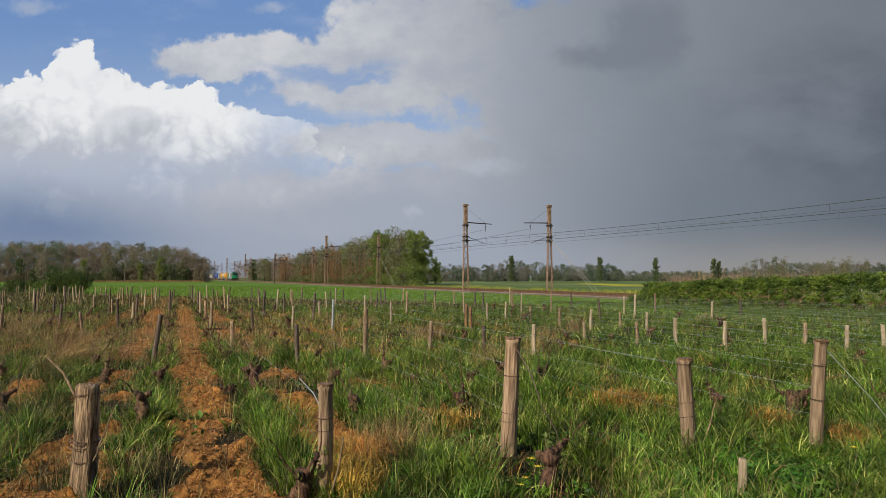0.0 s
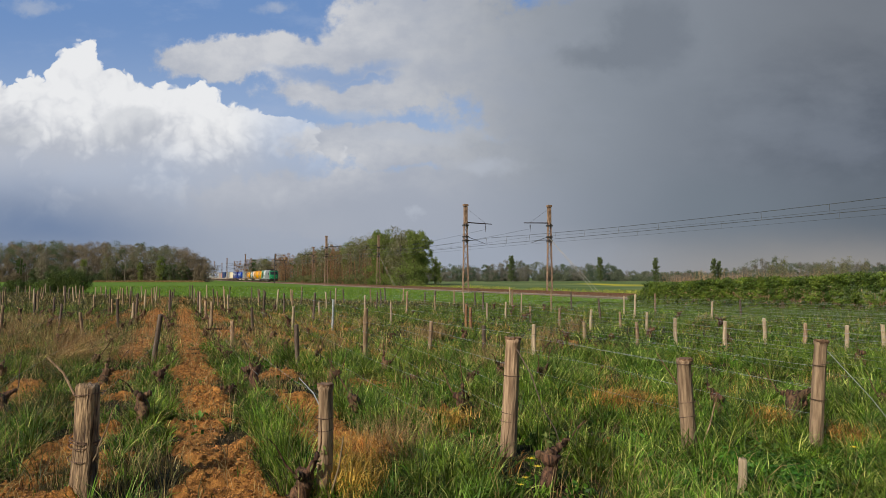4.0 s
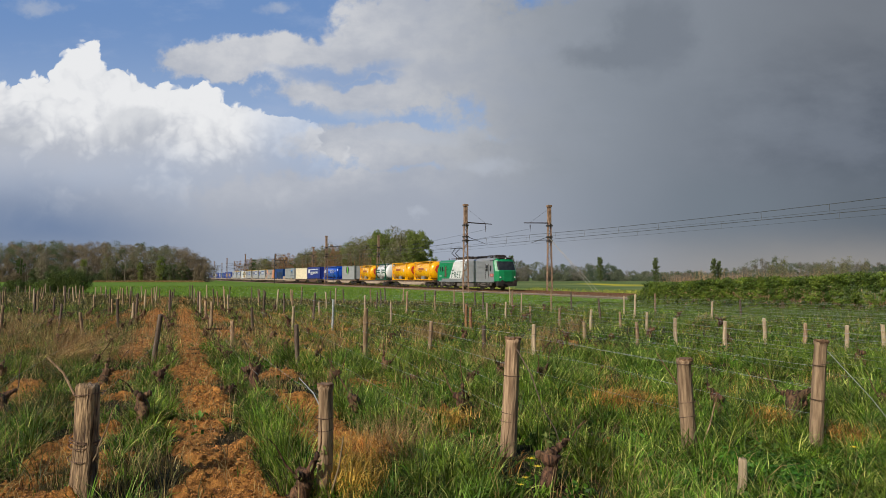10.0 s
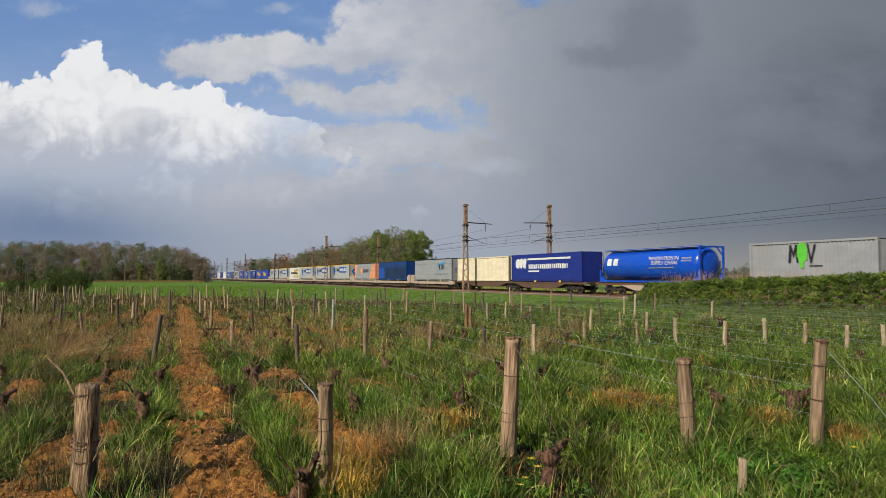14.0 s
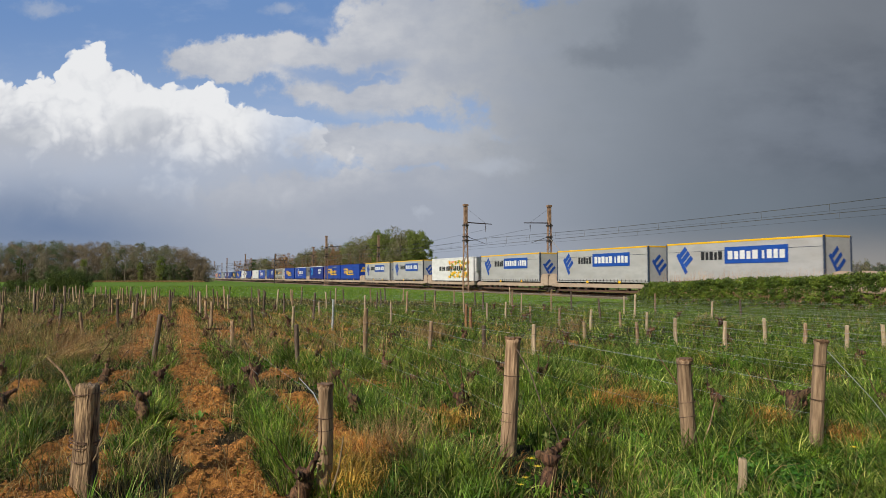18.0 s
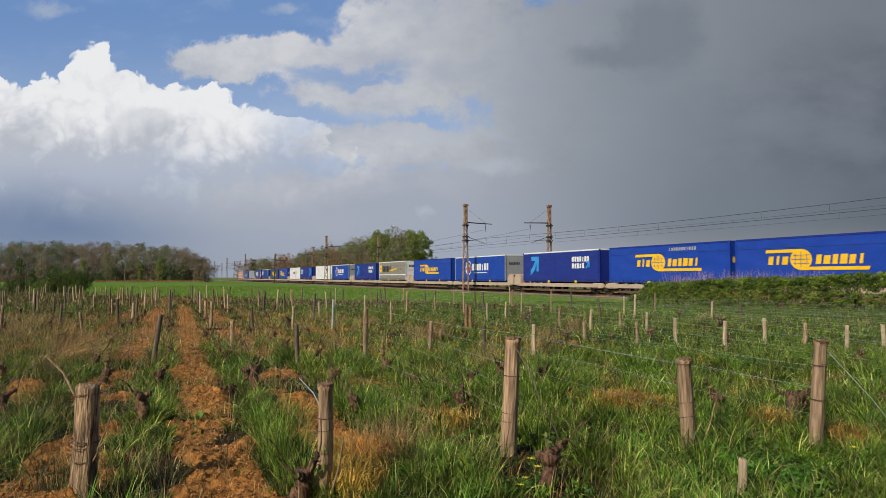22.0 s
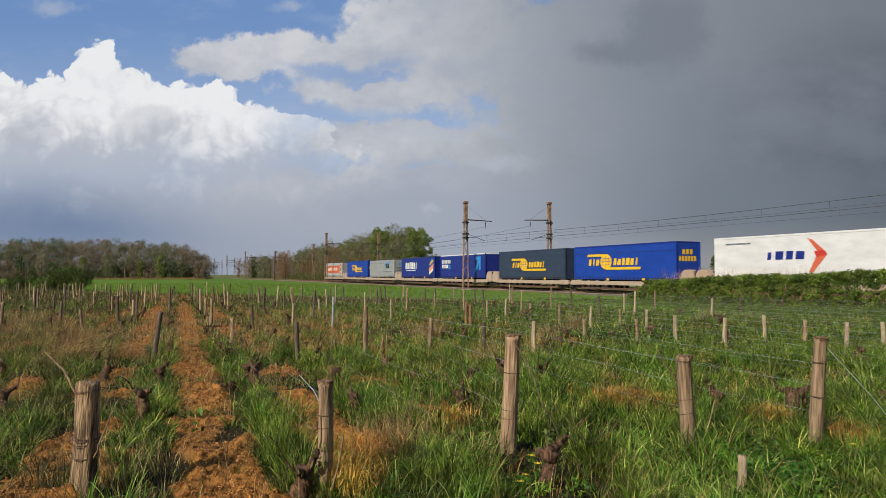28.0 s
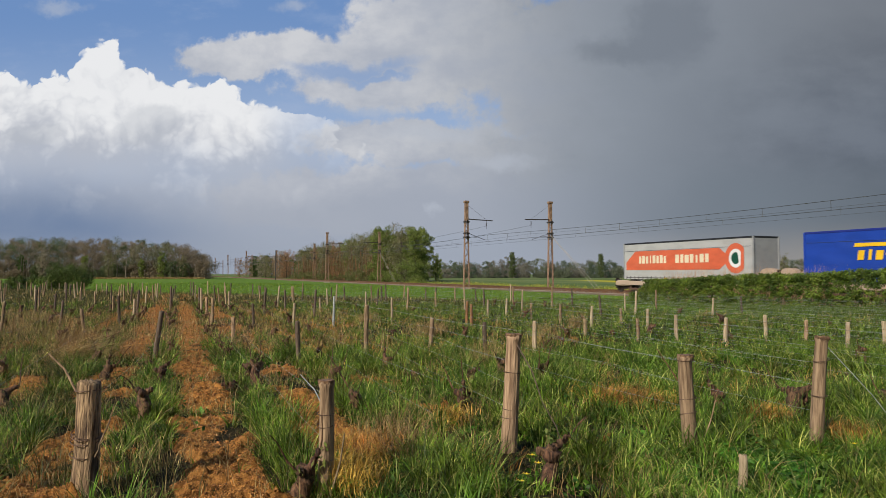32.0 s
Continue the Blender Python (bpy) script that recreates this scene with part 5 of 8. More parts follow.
def flat_wagon(T0, T1, bogies, beam=M_BEIGE):
    """A skeleton container wagon with fish-bellied side beams."""
    T = (T0 + T1) / 2
    t = ride(thing("container_wagon", None, "dusty skeleton container wagon with fish-bellied beams", "railway wagon", "container wagons"), T)
    h = (T1 - T0) * SPEED / 2
    xs = [(T - b) * SPEED for b in bogies]
    for sy in (-1, 1):
        y = sy * 1.1
        bm = B()
        pts = [(-h + 0.2, 0.92), (h - 0.2, 0.92), (h - 0.2, 1.16), (-h + 0.2, 1.16)]
        flat(bm, pts, y - 0.08, y + 0.08)
        part("side_beam", bm, M_RUSTY, t)
        ordered = sorted(xs)
        for a, b in zip(ordered, ordered[1:]):
            if b - a > 5:
                bm = B()
                flat(bm, [(a + 1.0, 0.95), (b - 1.0, 0.95), (b - 3.0, 0.48), (a + 3.0, 0.48)], y - 0.05 + sy * 0.03, y + 0.05 + sy * 0.03)
                part("belly_beam", bm, beam, t)
    bm = B()
    k = int(h * 2 / 2.4)
    for i in range(k + 1):
        x = -h + 0.3 + (2 * h - 0.6) * i / k
        box(bm, x - 0.09, x + 0.09, -1.1, 1.1, 0.94, 1.12)
    part("cross_bars", bm, M_RUSTY, t)
    for x in xs:
        bogie(t, x)
    buffers(t, -h + 0.3, -1)
    buffers(t, h - 0.3, 1)
    return t


# ---- loads of the container wagons
def ribbed(bm, x0, x1, y, z0, z1, pitch, depth, sy):
    """A corrugated side wall."""
    n = max(int((x1 - x0) / pitch), 2)
    p = (x1 - x0) / n
    prof = []
    for i in range(n):
        x = x0 + i * p
        prof += [(x, 0), (x + p * 0.36, 0), (x + p * 0.5, depth), (x + p * 0.86, depth)]
    prof.append((x1, 0))
    a = [bm.verts.new((x, y - sy * d, z0)) for x, d in prof]
    b = [bm.verts.new((x, y - sy * d, z1)) for x, d in prof]
    for i in range(len(prof) - 1):
        q = (a[i], a[i + 1], b[i + 1], b[i])
        bm.faces.new(q if sy < 0 else q[::-1])


def container(T0, T1, mat, label, z0=1.18, z1=4.15, prints=None, pitch=0.28, depth=0.05, name="freight_container", ends=None):
    t = ride(thing(name, None, label, "container", "loads of the container wagons"), (T0 + T1) / 2)
    h = (T1 - T0) * SPEED / 2
    w = 1.22
    for sy in (-1, 1):
        bm = B()
        ribbed(bm, -h + 0.1, h - 0.1, sy * w, z0 + 0.15, z1 - 0.12, pitch, depth, sy)
        part("side_wall", bm, mat, t)
        bm = B()
        for z, a, b in ((z0, 0.0, 0.16), (z1, -0.13, 0.0)):
            box(bm, -h, h, sy * w - 0.05, sy * w + 0.05, z + a, z + b, 0.01)
        part("side_rail", bm, mat, t)
    part("roof", box(B(), -h + 0.05, h - 0.05, -w + 0.02, w - 0.02, z1 - 0.06, z1 - 0.02), mat, t)
    part("floor", box(B(), -h + 0.05, h - 0.05, -w + 0.05, w - 0.05, z0 + 0.02, z0 + 0.15), M_UNDER, t)
    for sg in (-1, 1):
        bm = B()
        x = sg * h
        n = 9
        ys = [-w + 0.08 + (2 * w - 0.16) * i / (2 * n) for i in range(2 * n + 1)]
        a = [bm.verts.new((x - sg * (0.03 if (i // 1) % 2 else 0.07), y, z0 + 0.12)) for i, y in enumerate(ys)]
        b = [bm.verts.new((x - sg * (0.03 if (i // 1) % 2 else 0.07), y, z1 - 0.1)) for i, y in enumerate(ys)]
        for i in range(2 * n):
            q = (a[i], a[i + 1], b[i + 1], b[i])
            bm.faces.new(q if sg > 0 else q[::-1])
        part("end_wall", bm, ends or mat, t)
        for sy in (-1, 1):
            bm = B()
            box(bm, x - 0.09, x + 0.09, sy * w - 0.07, sy * w + 0.07, z0, z1, 0.02)
            box(bm, x - 0.1, x + 0.1, sy * w - 0.09, sy * w + 0.09, z0 - 0.02, z0 + 0.12)
            box(bm, x - 0.1, x + 0.1, sy * w - 0.09, sy * w + 0.09, z1 - 0.12, z1 + 0.01)
            part("corner_post", bm, mat, t)
    if prints:
        prints(t, h)
    return t


def barrel(bm, x0, x1, r, zc, squash=1.06, seg=36):
    """A tank with domed ends along x."""
    prof = [(x0, 0.0), (x0 + 0.03, r * 0.35), (x0 + 0.12, r * 0.68), (x0 + 0.3, r * 0.92), (x0 + 0.55, r), (x1 - 0.55, r), (x1 - 0.3, r * 0.92), (x1 - 0.12, r * 0.68), (x1 - 0.03, r * 0.35), (x1, 0.0)]
    rings = []
    for x, rr in prof:
        if rr == 0:
            rings.append([bm.verts.new((x, 0, zc))])
        else:
            rings.append([bm.verts.new((x, rr * math.sin(2 * math.pi * i / seg), zc + squash * rr * math.cos(2 * math.pi * i / seg))) for i in range(seg)])
    for a, b in zip(rings, rings[1:]):
        for i in range(seg):
            j = (i + 1) % seg
            if len(a) == 1:
                bm.faces.new((a[0], b[i], b[j]))
            elif len(b) == 1:
                bm.faces.new((a[i], b[0], a[j]))
            else:
                bm.faces.new((a[i], b[i], b[j], a[j]))
    bmesh.ops.recalc_face_normals(bm, faces=bm.faces)
    return bm


def tank(T0, T1, shell, frame, label, r=1.22, z0=1.18, z1=4.0, front_only=False, wrap=None, prints=None, bars=True, tall=False, over=0.0):
    """A tank container in its frame."""
    t = ride(thing("tank_container", None, label, "tank container", "loads of the container wagons"), (T0 + T1) / 2)
    h = (T1 - T0) * SPEED / 2
    zc = (z0 + z1) / 2 + 0.05
    part("tank_shell", barrel(B(), -h + 0.05, h - 0.02, r, zc), shell, t, smooth=True)
    for x in [-h + 0.9 + (2 * h - 1.8) * i / 3 for i in range(4)]:
        bm = B()
        for i in range(36):
            a, b = 2 * math.pi * i / 36, 2 * math.pi * (i + 1) / 36
            p = [(r * 1.006 * math.sin(q), zc + 1.06 * r * 1.006 * math.cos(q)) for q in (a, b)]
            vs = [bm.verts.new((x + d, *p[k])) for k, d in ((0, -0.018), (1, -0.018), (1, 0.018), (0, 0.018))]
            bm.faces.new(vs)
        part("band", bm, M_SCRIPT if over and bars else shell if bars else M_SLATE, t)
    w = 1.22
    rear, lead = (-h + 0.35, h - over) if over else (-h, h)
    for x, high in ((rear, tall and tall != "front"), (lead, bool(tall))):
        bm = B()
        for sy in (-1, 1):
            box(bm, x - 0.07, x + 0.07, sy * w - 0.07, sy * w + 0.07, z0, z1 if high else z0 + 1.1, 0.015)
            rod(bm, (x, sy * w, z0 + 0.9), (x, sy * 0.45, z0 + 0.08), 0.05, seg=6)
            if high:
                rod(bm, (x, sy * w, z1 - 0.8), (x, sy * 0.55, z1 - 0.06), 0.05, seg=6)
        box(bm, x - 0.06, x + 0.06, -w, w, z0, z0 + 0.14)
        if high:
            box(bm, x - 0.06, x + 0.06, -w, w, z1 - 0.12, z1)
        part("end_frame", bm, frame, t)
    for sy in (-1, 1):
        bm = B()
        box(bm, -h, h, sy * w - 0.06, sy * w + 0.06, z0, z0 + 0.16, 0.01)
        part("bottom_rail", bm, frame, t)
        bm = B()
        yy = w - 0.02 if tall is True else 0.62
        box(bm, rear, lead if over else h - 0.4, sy * yy - 0.05, sy * yy + 0.05, z1 - 0.1, z1 + (0.0 if tall is True else 0.06))
        part("top_rail", bm, frame, t)
        for x, d in ((rear, 1), (lead, -1)):
            part("saddle", flat(B(), [(x, z0 + 0.14), (x + d * 0.7, z0 + 0.14), (x + d * 0.5, z0 + 0.42), (x, z0 + 0.5)], sy * w - 0.03, sy * w + 0.03), frame, t)
    part("walkway", box(B(), rear + 0.3, lead - 0.3, -0.85, -0.25, z1 - 0.04, z1 + 0.0), M_UNDER if over else M_LGREY, t)
    part("manhole", rod(B(), (0.2, 0, z1 - 0.1), (0.2, 0, z1 + 0.12), 0.28, seg=16), M_LGREY, t)
    for x in (-h - 0.06, h + 0.02) if over else (-h - 0.06,):
        bm = B()
        y0 = 0.6 if x > 0 else -0.95
        for yy in (y0, y0 + 0.4):
            rod(bm, (x, yy, z0), (x, yy, z1 + 0.05), 0.022, seg=6)
        for k in range(8):
            rod(bm, (x, y0, z0 + 0.33 * k + 0.2), (x, y0 + 0.4, z0 + 0.33 * k + 0.2), 0.016, seg=5)
        part("ladder", bm, M_LGREY, t)
    if over:
        part("valve_cabinet", box(B(), -0.6, 0.5, -1.2, -0.95, z0 + 0.12, z0 + 0.62, 0.02), M_TAUPE, t, "dull grey valve cabinet")
        bm = B()
        for x in (lead + 0.3, lead + over * 0.5, h - 0.1):
            rod(bm, (x, -w, z0), (x, -w, z0 + 0.62), 0.028, seg=6)
        for z in (0.35, 0.62):
            rod(bm, (lead + 0.3, -w, z0 + z), (h - 0.1, -w, z0 + z), 0.024, seg=6)
        part("railing", bm, frame, t)
    if prints:
        prints(t, h, r, zc)
    return t


def wrapped(p, x, z, w, hh, k, mat, r, zc, name="lettering"):
    """Word bars lying on the round flank of a tank."""
    bm = B()
    for i in range(k):
        a, b = x + w * i / k, x + w * (i + 0.72) / k
        rows = []
        for j in range(4):
            zz = z + hh * j / 3
            q = math.sqrt(max(1 - ((zz - zc) / (1.06 * r)) ** 2, 0.02)) * r + 0.012
            rows.append([bm.verts.new((xx, -q, zz)) for xx in (a, b)])
        for u, v in zip(rows, rows[1:]):
            bm.faces.new((u[0], u[1], v[1], v[0]))
    return part(name, bm, mat, p)


def swirl(p, x, zc, r):
    """The round red emblem on the leading end of a yellow tank."""
    bm = B()

    def skin(yy, zz):
        q = math.hypot(yy, zz / 1.06) / r
        return x + 0.05 - 0.45 * q ** 3
    for i in range(26):
        a, b = radians(30 + 11 * i), radians(41 + 11 * i)
        vs = [(skin(k * math.cos(q), 0.15 + k * math.sin(q)), k * math.cos(q), zc + 0.15 + k * math.sin(q)) for k, q in ((0.42, a), (0.42, b), (0.66, b), (0.66, a))]
        bm.faces.new([bm.verts.new(v) for v in vs])
    for i in range(7):
        vs = [(skin(yy, 0.15 + e), yy, zc + 0.15 + e) for yy, e in ((0.1 + 0.12 * i, -0.05 * i), (0.22 + 0.12 * i, -0.05 * (i + 1)), (0.22 + 0.12 * i, 0.05 * (i + 1)), (0.1 + 0.12 * i, 0.05 * i + 0.002))]
        bm.faces.new([bm.verts.new(v) for v in vs])
    bmesh.ops.recalc_face_normals(bm, faces=bm.faces)
    part("emblem", bm, M_RED, p)


def p_yellow_tank(p, h, r, zc):
    wrapped(p, -h + 2.1, zc + 0.02, 2.1, 0.36, 7, M_SCRIPT, r, zc)
    wrapped(p, -h + 2.3, zc - 0.2, 1.6, 0.08, 1, M_SCRIPT, r, zc, "line")
    wrapped(p, h - 2.2, zc - 0.1, 0.5, 0.36, 2, M_WHITE, r, zc, "placard")
    swirl(p, h - 0.02, zc, r)


def p_white_tank(p, h, r, zc):
    for z in (zc - 0.28, zc + 0.12):
        wrapped(p, -h + 0.2, z, 2.9, 0.24, 1, M_DGREEN, r, zc, "stripe")
        wrapped(p, h - 2.3, z, 2.3, 0.24, 1, M_DGREEN, r, zc, "stripe")
    wrapped(p, -h + 3.0, zc - 0.42, 0.9, 0.84, 3, M_LGREY, r, zc, "emblem")
    wrapped(p, h - 2.0, zc + 0.62, 0.6, 0.2, 3, M_BLACK, r, zc)


def word(text, size, mat, parent, x, y, z, name="lettering"):
    """Readable words, facing the camera's side."""
    cu = bpy.data.curves.new(name, "FONT")
    cu.body, cu.size, cu.extrude = text, size, 0.006
    cu.shear = 0.15
    tmp = bpy.data.objects.new("tmp", cu)
    me = bpy.data.meshes.new_from_object(tmp)
    bpy.data.objects.remove(tmp)
    me.materials.append(mat)
    ob = part_of(name, me, parent)
    ob.matrix_basis = pose(x, y, z, 90, 0, 0)
    return ob


def p_blue_tank(p, h, r, zc):
    wrapped(p, -h + 1.0, zc + 0.0, 1.7, 0.62, 2, M_WHITE, r, zc, "emblem")
    word("INNOVATION IN", 0.45, M_WHITE, p, 0.5, -r - 0.05, zc + 0.36)
    word("SUPPLY CHAIN", 0.45, M_WHITE, p, 0.75, -r - 0.05, zc - 0.02)
    shape(p, rect(0.4, 3.4, zc - 0.3, zc - 0.24), M_LGREY, -r - 0.035, "line")
    for z in (0.42, 0.2):
        wrapped(p, h - 1.9, zc + z, 1.1, 0.13, 6, M_LGREY, r, zc)


def p_tree_mark(p, h):
    y = -1.228 - 0.03

    def put(pts, m, lift=0.0):
        shape(p, [((x - 0.9) * 0.36 - 0.43, 2.35 + (z - 1.6) * 0.69) for x, z in pts], m, y, "emblem", lift)
    put([(-1.9, 1.9), (-1.4, 1.9), (-1.2, 3.0), (-0.8, 2.3), (-0.4, 3.0), (-0.2, 1.9), (0.2, 1.9), (0.0, 3.6), (-0.4, 3.6), (-0.8, 2.9), (-1.2, 3.6), (-1.6, 3.6)], M_BLACK)
    put([(0.6, 1.4), (1.2, 1.4), (1.3, 2.0), (1.9, 2.2), (2.0, 3.0), (1.7, 3.7), (1.1, 3.9), (0.5, 3.85), (0.0, 3.4), (-0.1, 2.6), (0.4, 2.0)], M_LIME, 0.006)
    put([(1.9, 3.6), (2.3, 3.6), (2.7, 2.4), (3.3, 3.6), (3.7, 3.6), (2.9, 1.9), (2.5, 1.9)], M_BLACK, 0.003)
    shape(p, rect(0.1, 1.0, 2.32, 2.38), M_BLACK, y, "line")


# ---- the electric locomotive
def loco(Tc):
    t = ride(thing("electric_locomotive", None, "green, white and grey electric freight locomotive with raised pantograph", "locomotive"), Tc)
    hw = 1.44
    bm = B()
    box(bm, -7.3, 7.3, -hw, hw, 1.12, 3.74, 0.06)
    part("body", bm, M_GREY, t)
    prof = [(-hw, 3.70), (-1.30, 3.88), (-1.0, 4.0), (1.0, 4.0), (1.30, 3.88), (hw, 3.70)]
    for x0, x1, mat in ((-8.2, -3.05, M_GREEN), (-3.05, 0.65, M_WHITE), (0.65, 8.2, M_GREY)):
        bm = B()
        a = [bm.verts.new((x0 + 0.2 * (z > 3.8), y, z)) for y, z in prof]
        b = [bm.verts.new((x1 + 0.2 * (z > 3.8 and x1 < 8), y, z)) for y, z in prof]
        for i in range(5):
            bm.faces.new((a[i], a[i + 1], b[i + 1], b[i])[::-1])
        bm.faces.new(a)
        bm.faces.new(b[::-1])
        bmesh.ops.recalc_face_normals(bm, faces=bm.faces)
        part("roof", bm, mat, t)
    # cabs: a wedge with a raked screen
    for sg in (1, -1):
        def cab_ring(x_low, x_mid, x_top, w):
            return [(sg * x_low, w, 1.12), (sg * x_mid, w, 2.35), (sg * x_top, w * 0.93, 3.72), (sg * (x_top - 0.25), w * 0.8, 3.98)]
        bm = B()
        outer = [cab_ring(7.3, 7.3, 7.3, hw), cab_ring(8.6, 8.65, 8.1, hw), cab_ring(9.0, 9.05, 8.45, 1.12), cab_ring(9.15, 9.2, 8.6, 0.5)]
        left = [[bm.verts.new((x, -w, z)) for x, w, z in r] for r in outer]
        right = [[bm.verts.new((x, w, z)) for x, w, z in r] for r in outer]
        strip = left + right[::-1]
        for p, q in zip(strip, strip[1:]):
            for i in range(3):
                bm.faces.new((p[i], q[i], q[i + 1], p[i + 1]))
        bm.faces.new([p[3] for p in strip])
        bm.faces.new([p[0] for p in strip[::-1]])
        bmesh.ops.recalc_face_normals(bm, faces=bm.faces)
        part("cab", bm, M_GREEN if sg < 0 else M_GREY, t)
        # green nose
        bm = B()
        g = 0.012
        o2 = [[(x + sg * g, (w + g), z) for x, w, z in r] for r in (cab_ring(8.35, 8.3, 7.85, hw), cab_ring(8.6, 8.65, 8.1, hw), cab_ring(9.0, 9.05, 8.45, 1.12), cab_ring(9.15, 9.2, 8.6, 0.5))]
        l2 = [[bm.verts.new((x, -w, z)) for x, w, z in r] for r in o2]
        r2 = [[bm.verts.new((x, w, z)) for x, w, z in r] for r in o2]
        s2 = l2 + r2[::-1]
        for p, q in zip(s2, s2[1:]):
            for i in range(3):
                bm.faces.new((p[i], q[i], q[i + 1], p[i + 1]))
        bmesh.ops.recalc_face_normals(bm, faces=bm.faces)
        part("nose", bm, M_GREEN, t, "green painted cab front")
        # windscreen: one wide dark pane wrapped round the front
        bm = B()
        low = [(8.84, -1.222), (8.984, -1.11), (9.13, -0.496), (9.13, 0.496), (8.984, 1.11), (8.84, 1.222)]
        high = [(8.393, -1.156), (8.524, -1.05), (8.674, -0.47), (8.674, 0.47), (8.524, 1.05), (8.393, 1.156)]
        a = [bm.verts.new((sg * (x + 0.035), y, 2.5)) for x, y in low]
        b = [bm.verts.new((sg * (x + 0.035), y, 3.55)) for x, y in high]
        for i in range(5):
            bm.faces.new((a[i], a[i + 1], b[i + 1], b[i]))
        bmesh.ops.recalc_face_normals(bm, faces=bm.faces)
        part("windscreen", bm, M_GLASS, t)
        for sy in (-0.98, 0.98):
            part("headlight", rod(B(), (sg * 8.9, sy, 1.62), (sg * 9.16, sy, 1.62), 0.085, seg=12), M_LAMP, t)
        part("visor", box(B(), sg * 8.28 - 0.3, sg * 8.28 + 0.3, -0.95, 0.95, 3.84, 4.03, 0.06), M_UNDER, t, "dark visor over the windscreen")
        part("headlight", rod(B(), (sg * 8.5, 0, 3.92), (sg * 8.6, 0, 3.92), 0.09, seg=12), M_LAMP, t)
        part("front_skirt", box(B(), sg * 8.78 - 0.3, sg * 8.78 + 0.3, -1.3, 1.3, 0.55, 1.14, 0.05), M_UNDER, t)
        buffers(t, sg * 8.95, sg)
    y = -hw - 0.008
    # painted fields on both flanks
    for sy in (-1, 1):
        yy = sy * (hw + 0.004)
        for pts, m, nm in (([(-8.3, 1.45), (-4.6, 1.45), (-3.1, 3.66), (-7.85, 3.66), (-8.3, 2.3)], M_GREEN, "green_field"), ([(-4.6, 1.45), (-0.9, 1.45), (0.6, 3.66), (-3.1, 3.66)], M_WHITE, "white_field")):
            bm = flat(B(), pts, yy - 0.006, yy + 0.006)
            part(nm, bm, m, t)
        for k in range(13):
            z = 1.62 + 0.155 * k
            bm = B()
            x0 = -4.3 + (z - 1.45) * 0.68
            box(bm, x0, -0.93 + (z - 1.45) * 0.68, yy - 0.022, yy + 0.022, z, z + 0.055)
            part("louvre", bm, M_WHITE, t)
            bm = B()
            box(bm, -0.84 + (z - 1.45) * 0.68, 6.0, yy - 0.022, yy + 0.022, z, z + 0.055)
            part("louvre", bm, M_GREY, t)
            part("louvre", box(B(), -5.3, x0 - 0.36, yy - 0.02, yy + 0.02, z, z + 0.055), M_GREEN, t)
    word("F", 1.62, M_DGREEN, t, -3.95, y - 0.024, 1.56)
    for i, (letter, x) in enumerate((("R", -3.12), ("E", -2.28), ("T", -1.62))):
        word(letter, 1.22, M_DGREEN, t, x, y - 0.024, 1.56)
    for x0, x1, z0, z1, m, nm in ((6.35, 6.75, 2.35, 3.1, M_GLASS, "cab_window"), (7.3, 7.62, 2.35, 3.05, M_GLASS, "cab_window"), (-6.32, -6.28, 1.4, 3.3, M_UNDER, "door_seam"), (-5.42, -5.38, 1.4, 3.3, M_UNDER, "door_seam"), (-6.12, -5.58, 1.7, 3.1, M_RUSTY, "door_panel"), (-7.05, -6.65, 2.45, 3.1, M_GLASS, "cab_window"), (-7.62, -7.44, 2.45, 3.1, M_GLASS, "cab_window"),
                                  (7.35, 8.2, 1.72, 2.05, M_RED, "plate"), (6.95, 7.0, 1.5, 3.2, M_UNDER, "door_seam"), (6.15, 6.19, 1.4, 3.3, M_UNDER, "door_seam"), (-7.9, -7.2, 1.75, 1.85, M_WHITE, "lettering")):
        for sy in (-1, 1):
            yy = sy * (hw + 0.02)
            part(nm, box(B(), x0, x1, yy - 0.018, yy + 0.018, z0, z1, 0.008), m, t)
    shape(t, rect(7.5, 8.05, 1.84, 1.94), M_WHITE, y - 0.045, "lettering")
    part("sill", box(B(), -8.2, 8.2, -hw - 0.01, hw + 0.01, 1.0, 1.16), M_GREY, t)
    # under the floor
    for x in (-5.3, 5.3):
        bogie(t, x, 2.6, 0.57)
        for sy in (-1, 1):
            bm = B()
            flat(bm, [(x - 2.2, 0.95), (x + 2.2, 0.95), (x + 2.0, 0.62), (x + 0.7, 0.5), (x - 0.7, 0.5), (x - 2.0, 0.62)], sy * 1.2 - 0.08, sy * 1.2 + 0.08)
            part("bogie_frame", bm, M_GEAR, t)
            for dx in (-1.3, 1.3):
                part("axle_box", box(B(), x + dx - 0.24, x + dx + 0.24, sy * 1.32 - 0.09, sy * 1.32 + 0.09, 0.40, 0.78, 0.05), M_UNDER, t)
                for k in (-0.38, 0.38):
                    part("spring", rod(B(), (x + dx + k, sy * 1.3, 0.55), (x + dx + k, sy * 1.3, 0.9), 0.11, seg=10), M_UNDER, t)
            part("damper", rod(B(), (x - 0.7, sy * 1.36, 0.72), (x + 0.7, sy * 1.36, 0.80), 0.06, seg=8), M_GEAR, t)
            part("sand_box", box(B(), x - 2.45, x - 2.0, sy * 1.25 - 0.12, sy * 1.25 + 0.12, 0.45, 0.92, 0.03), M_GEAR, t)
    for x0, x1, z0 in ((-2.6, -1.5, 0.40), (-1.4, 0.9, 0.52), (1.0, 2.4, 0.38)):
        part("equipment_box", box(B(), x0, x1, -1.25, 1.25, z0, 0.94, 0.05), M_GEAR, t)
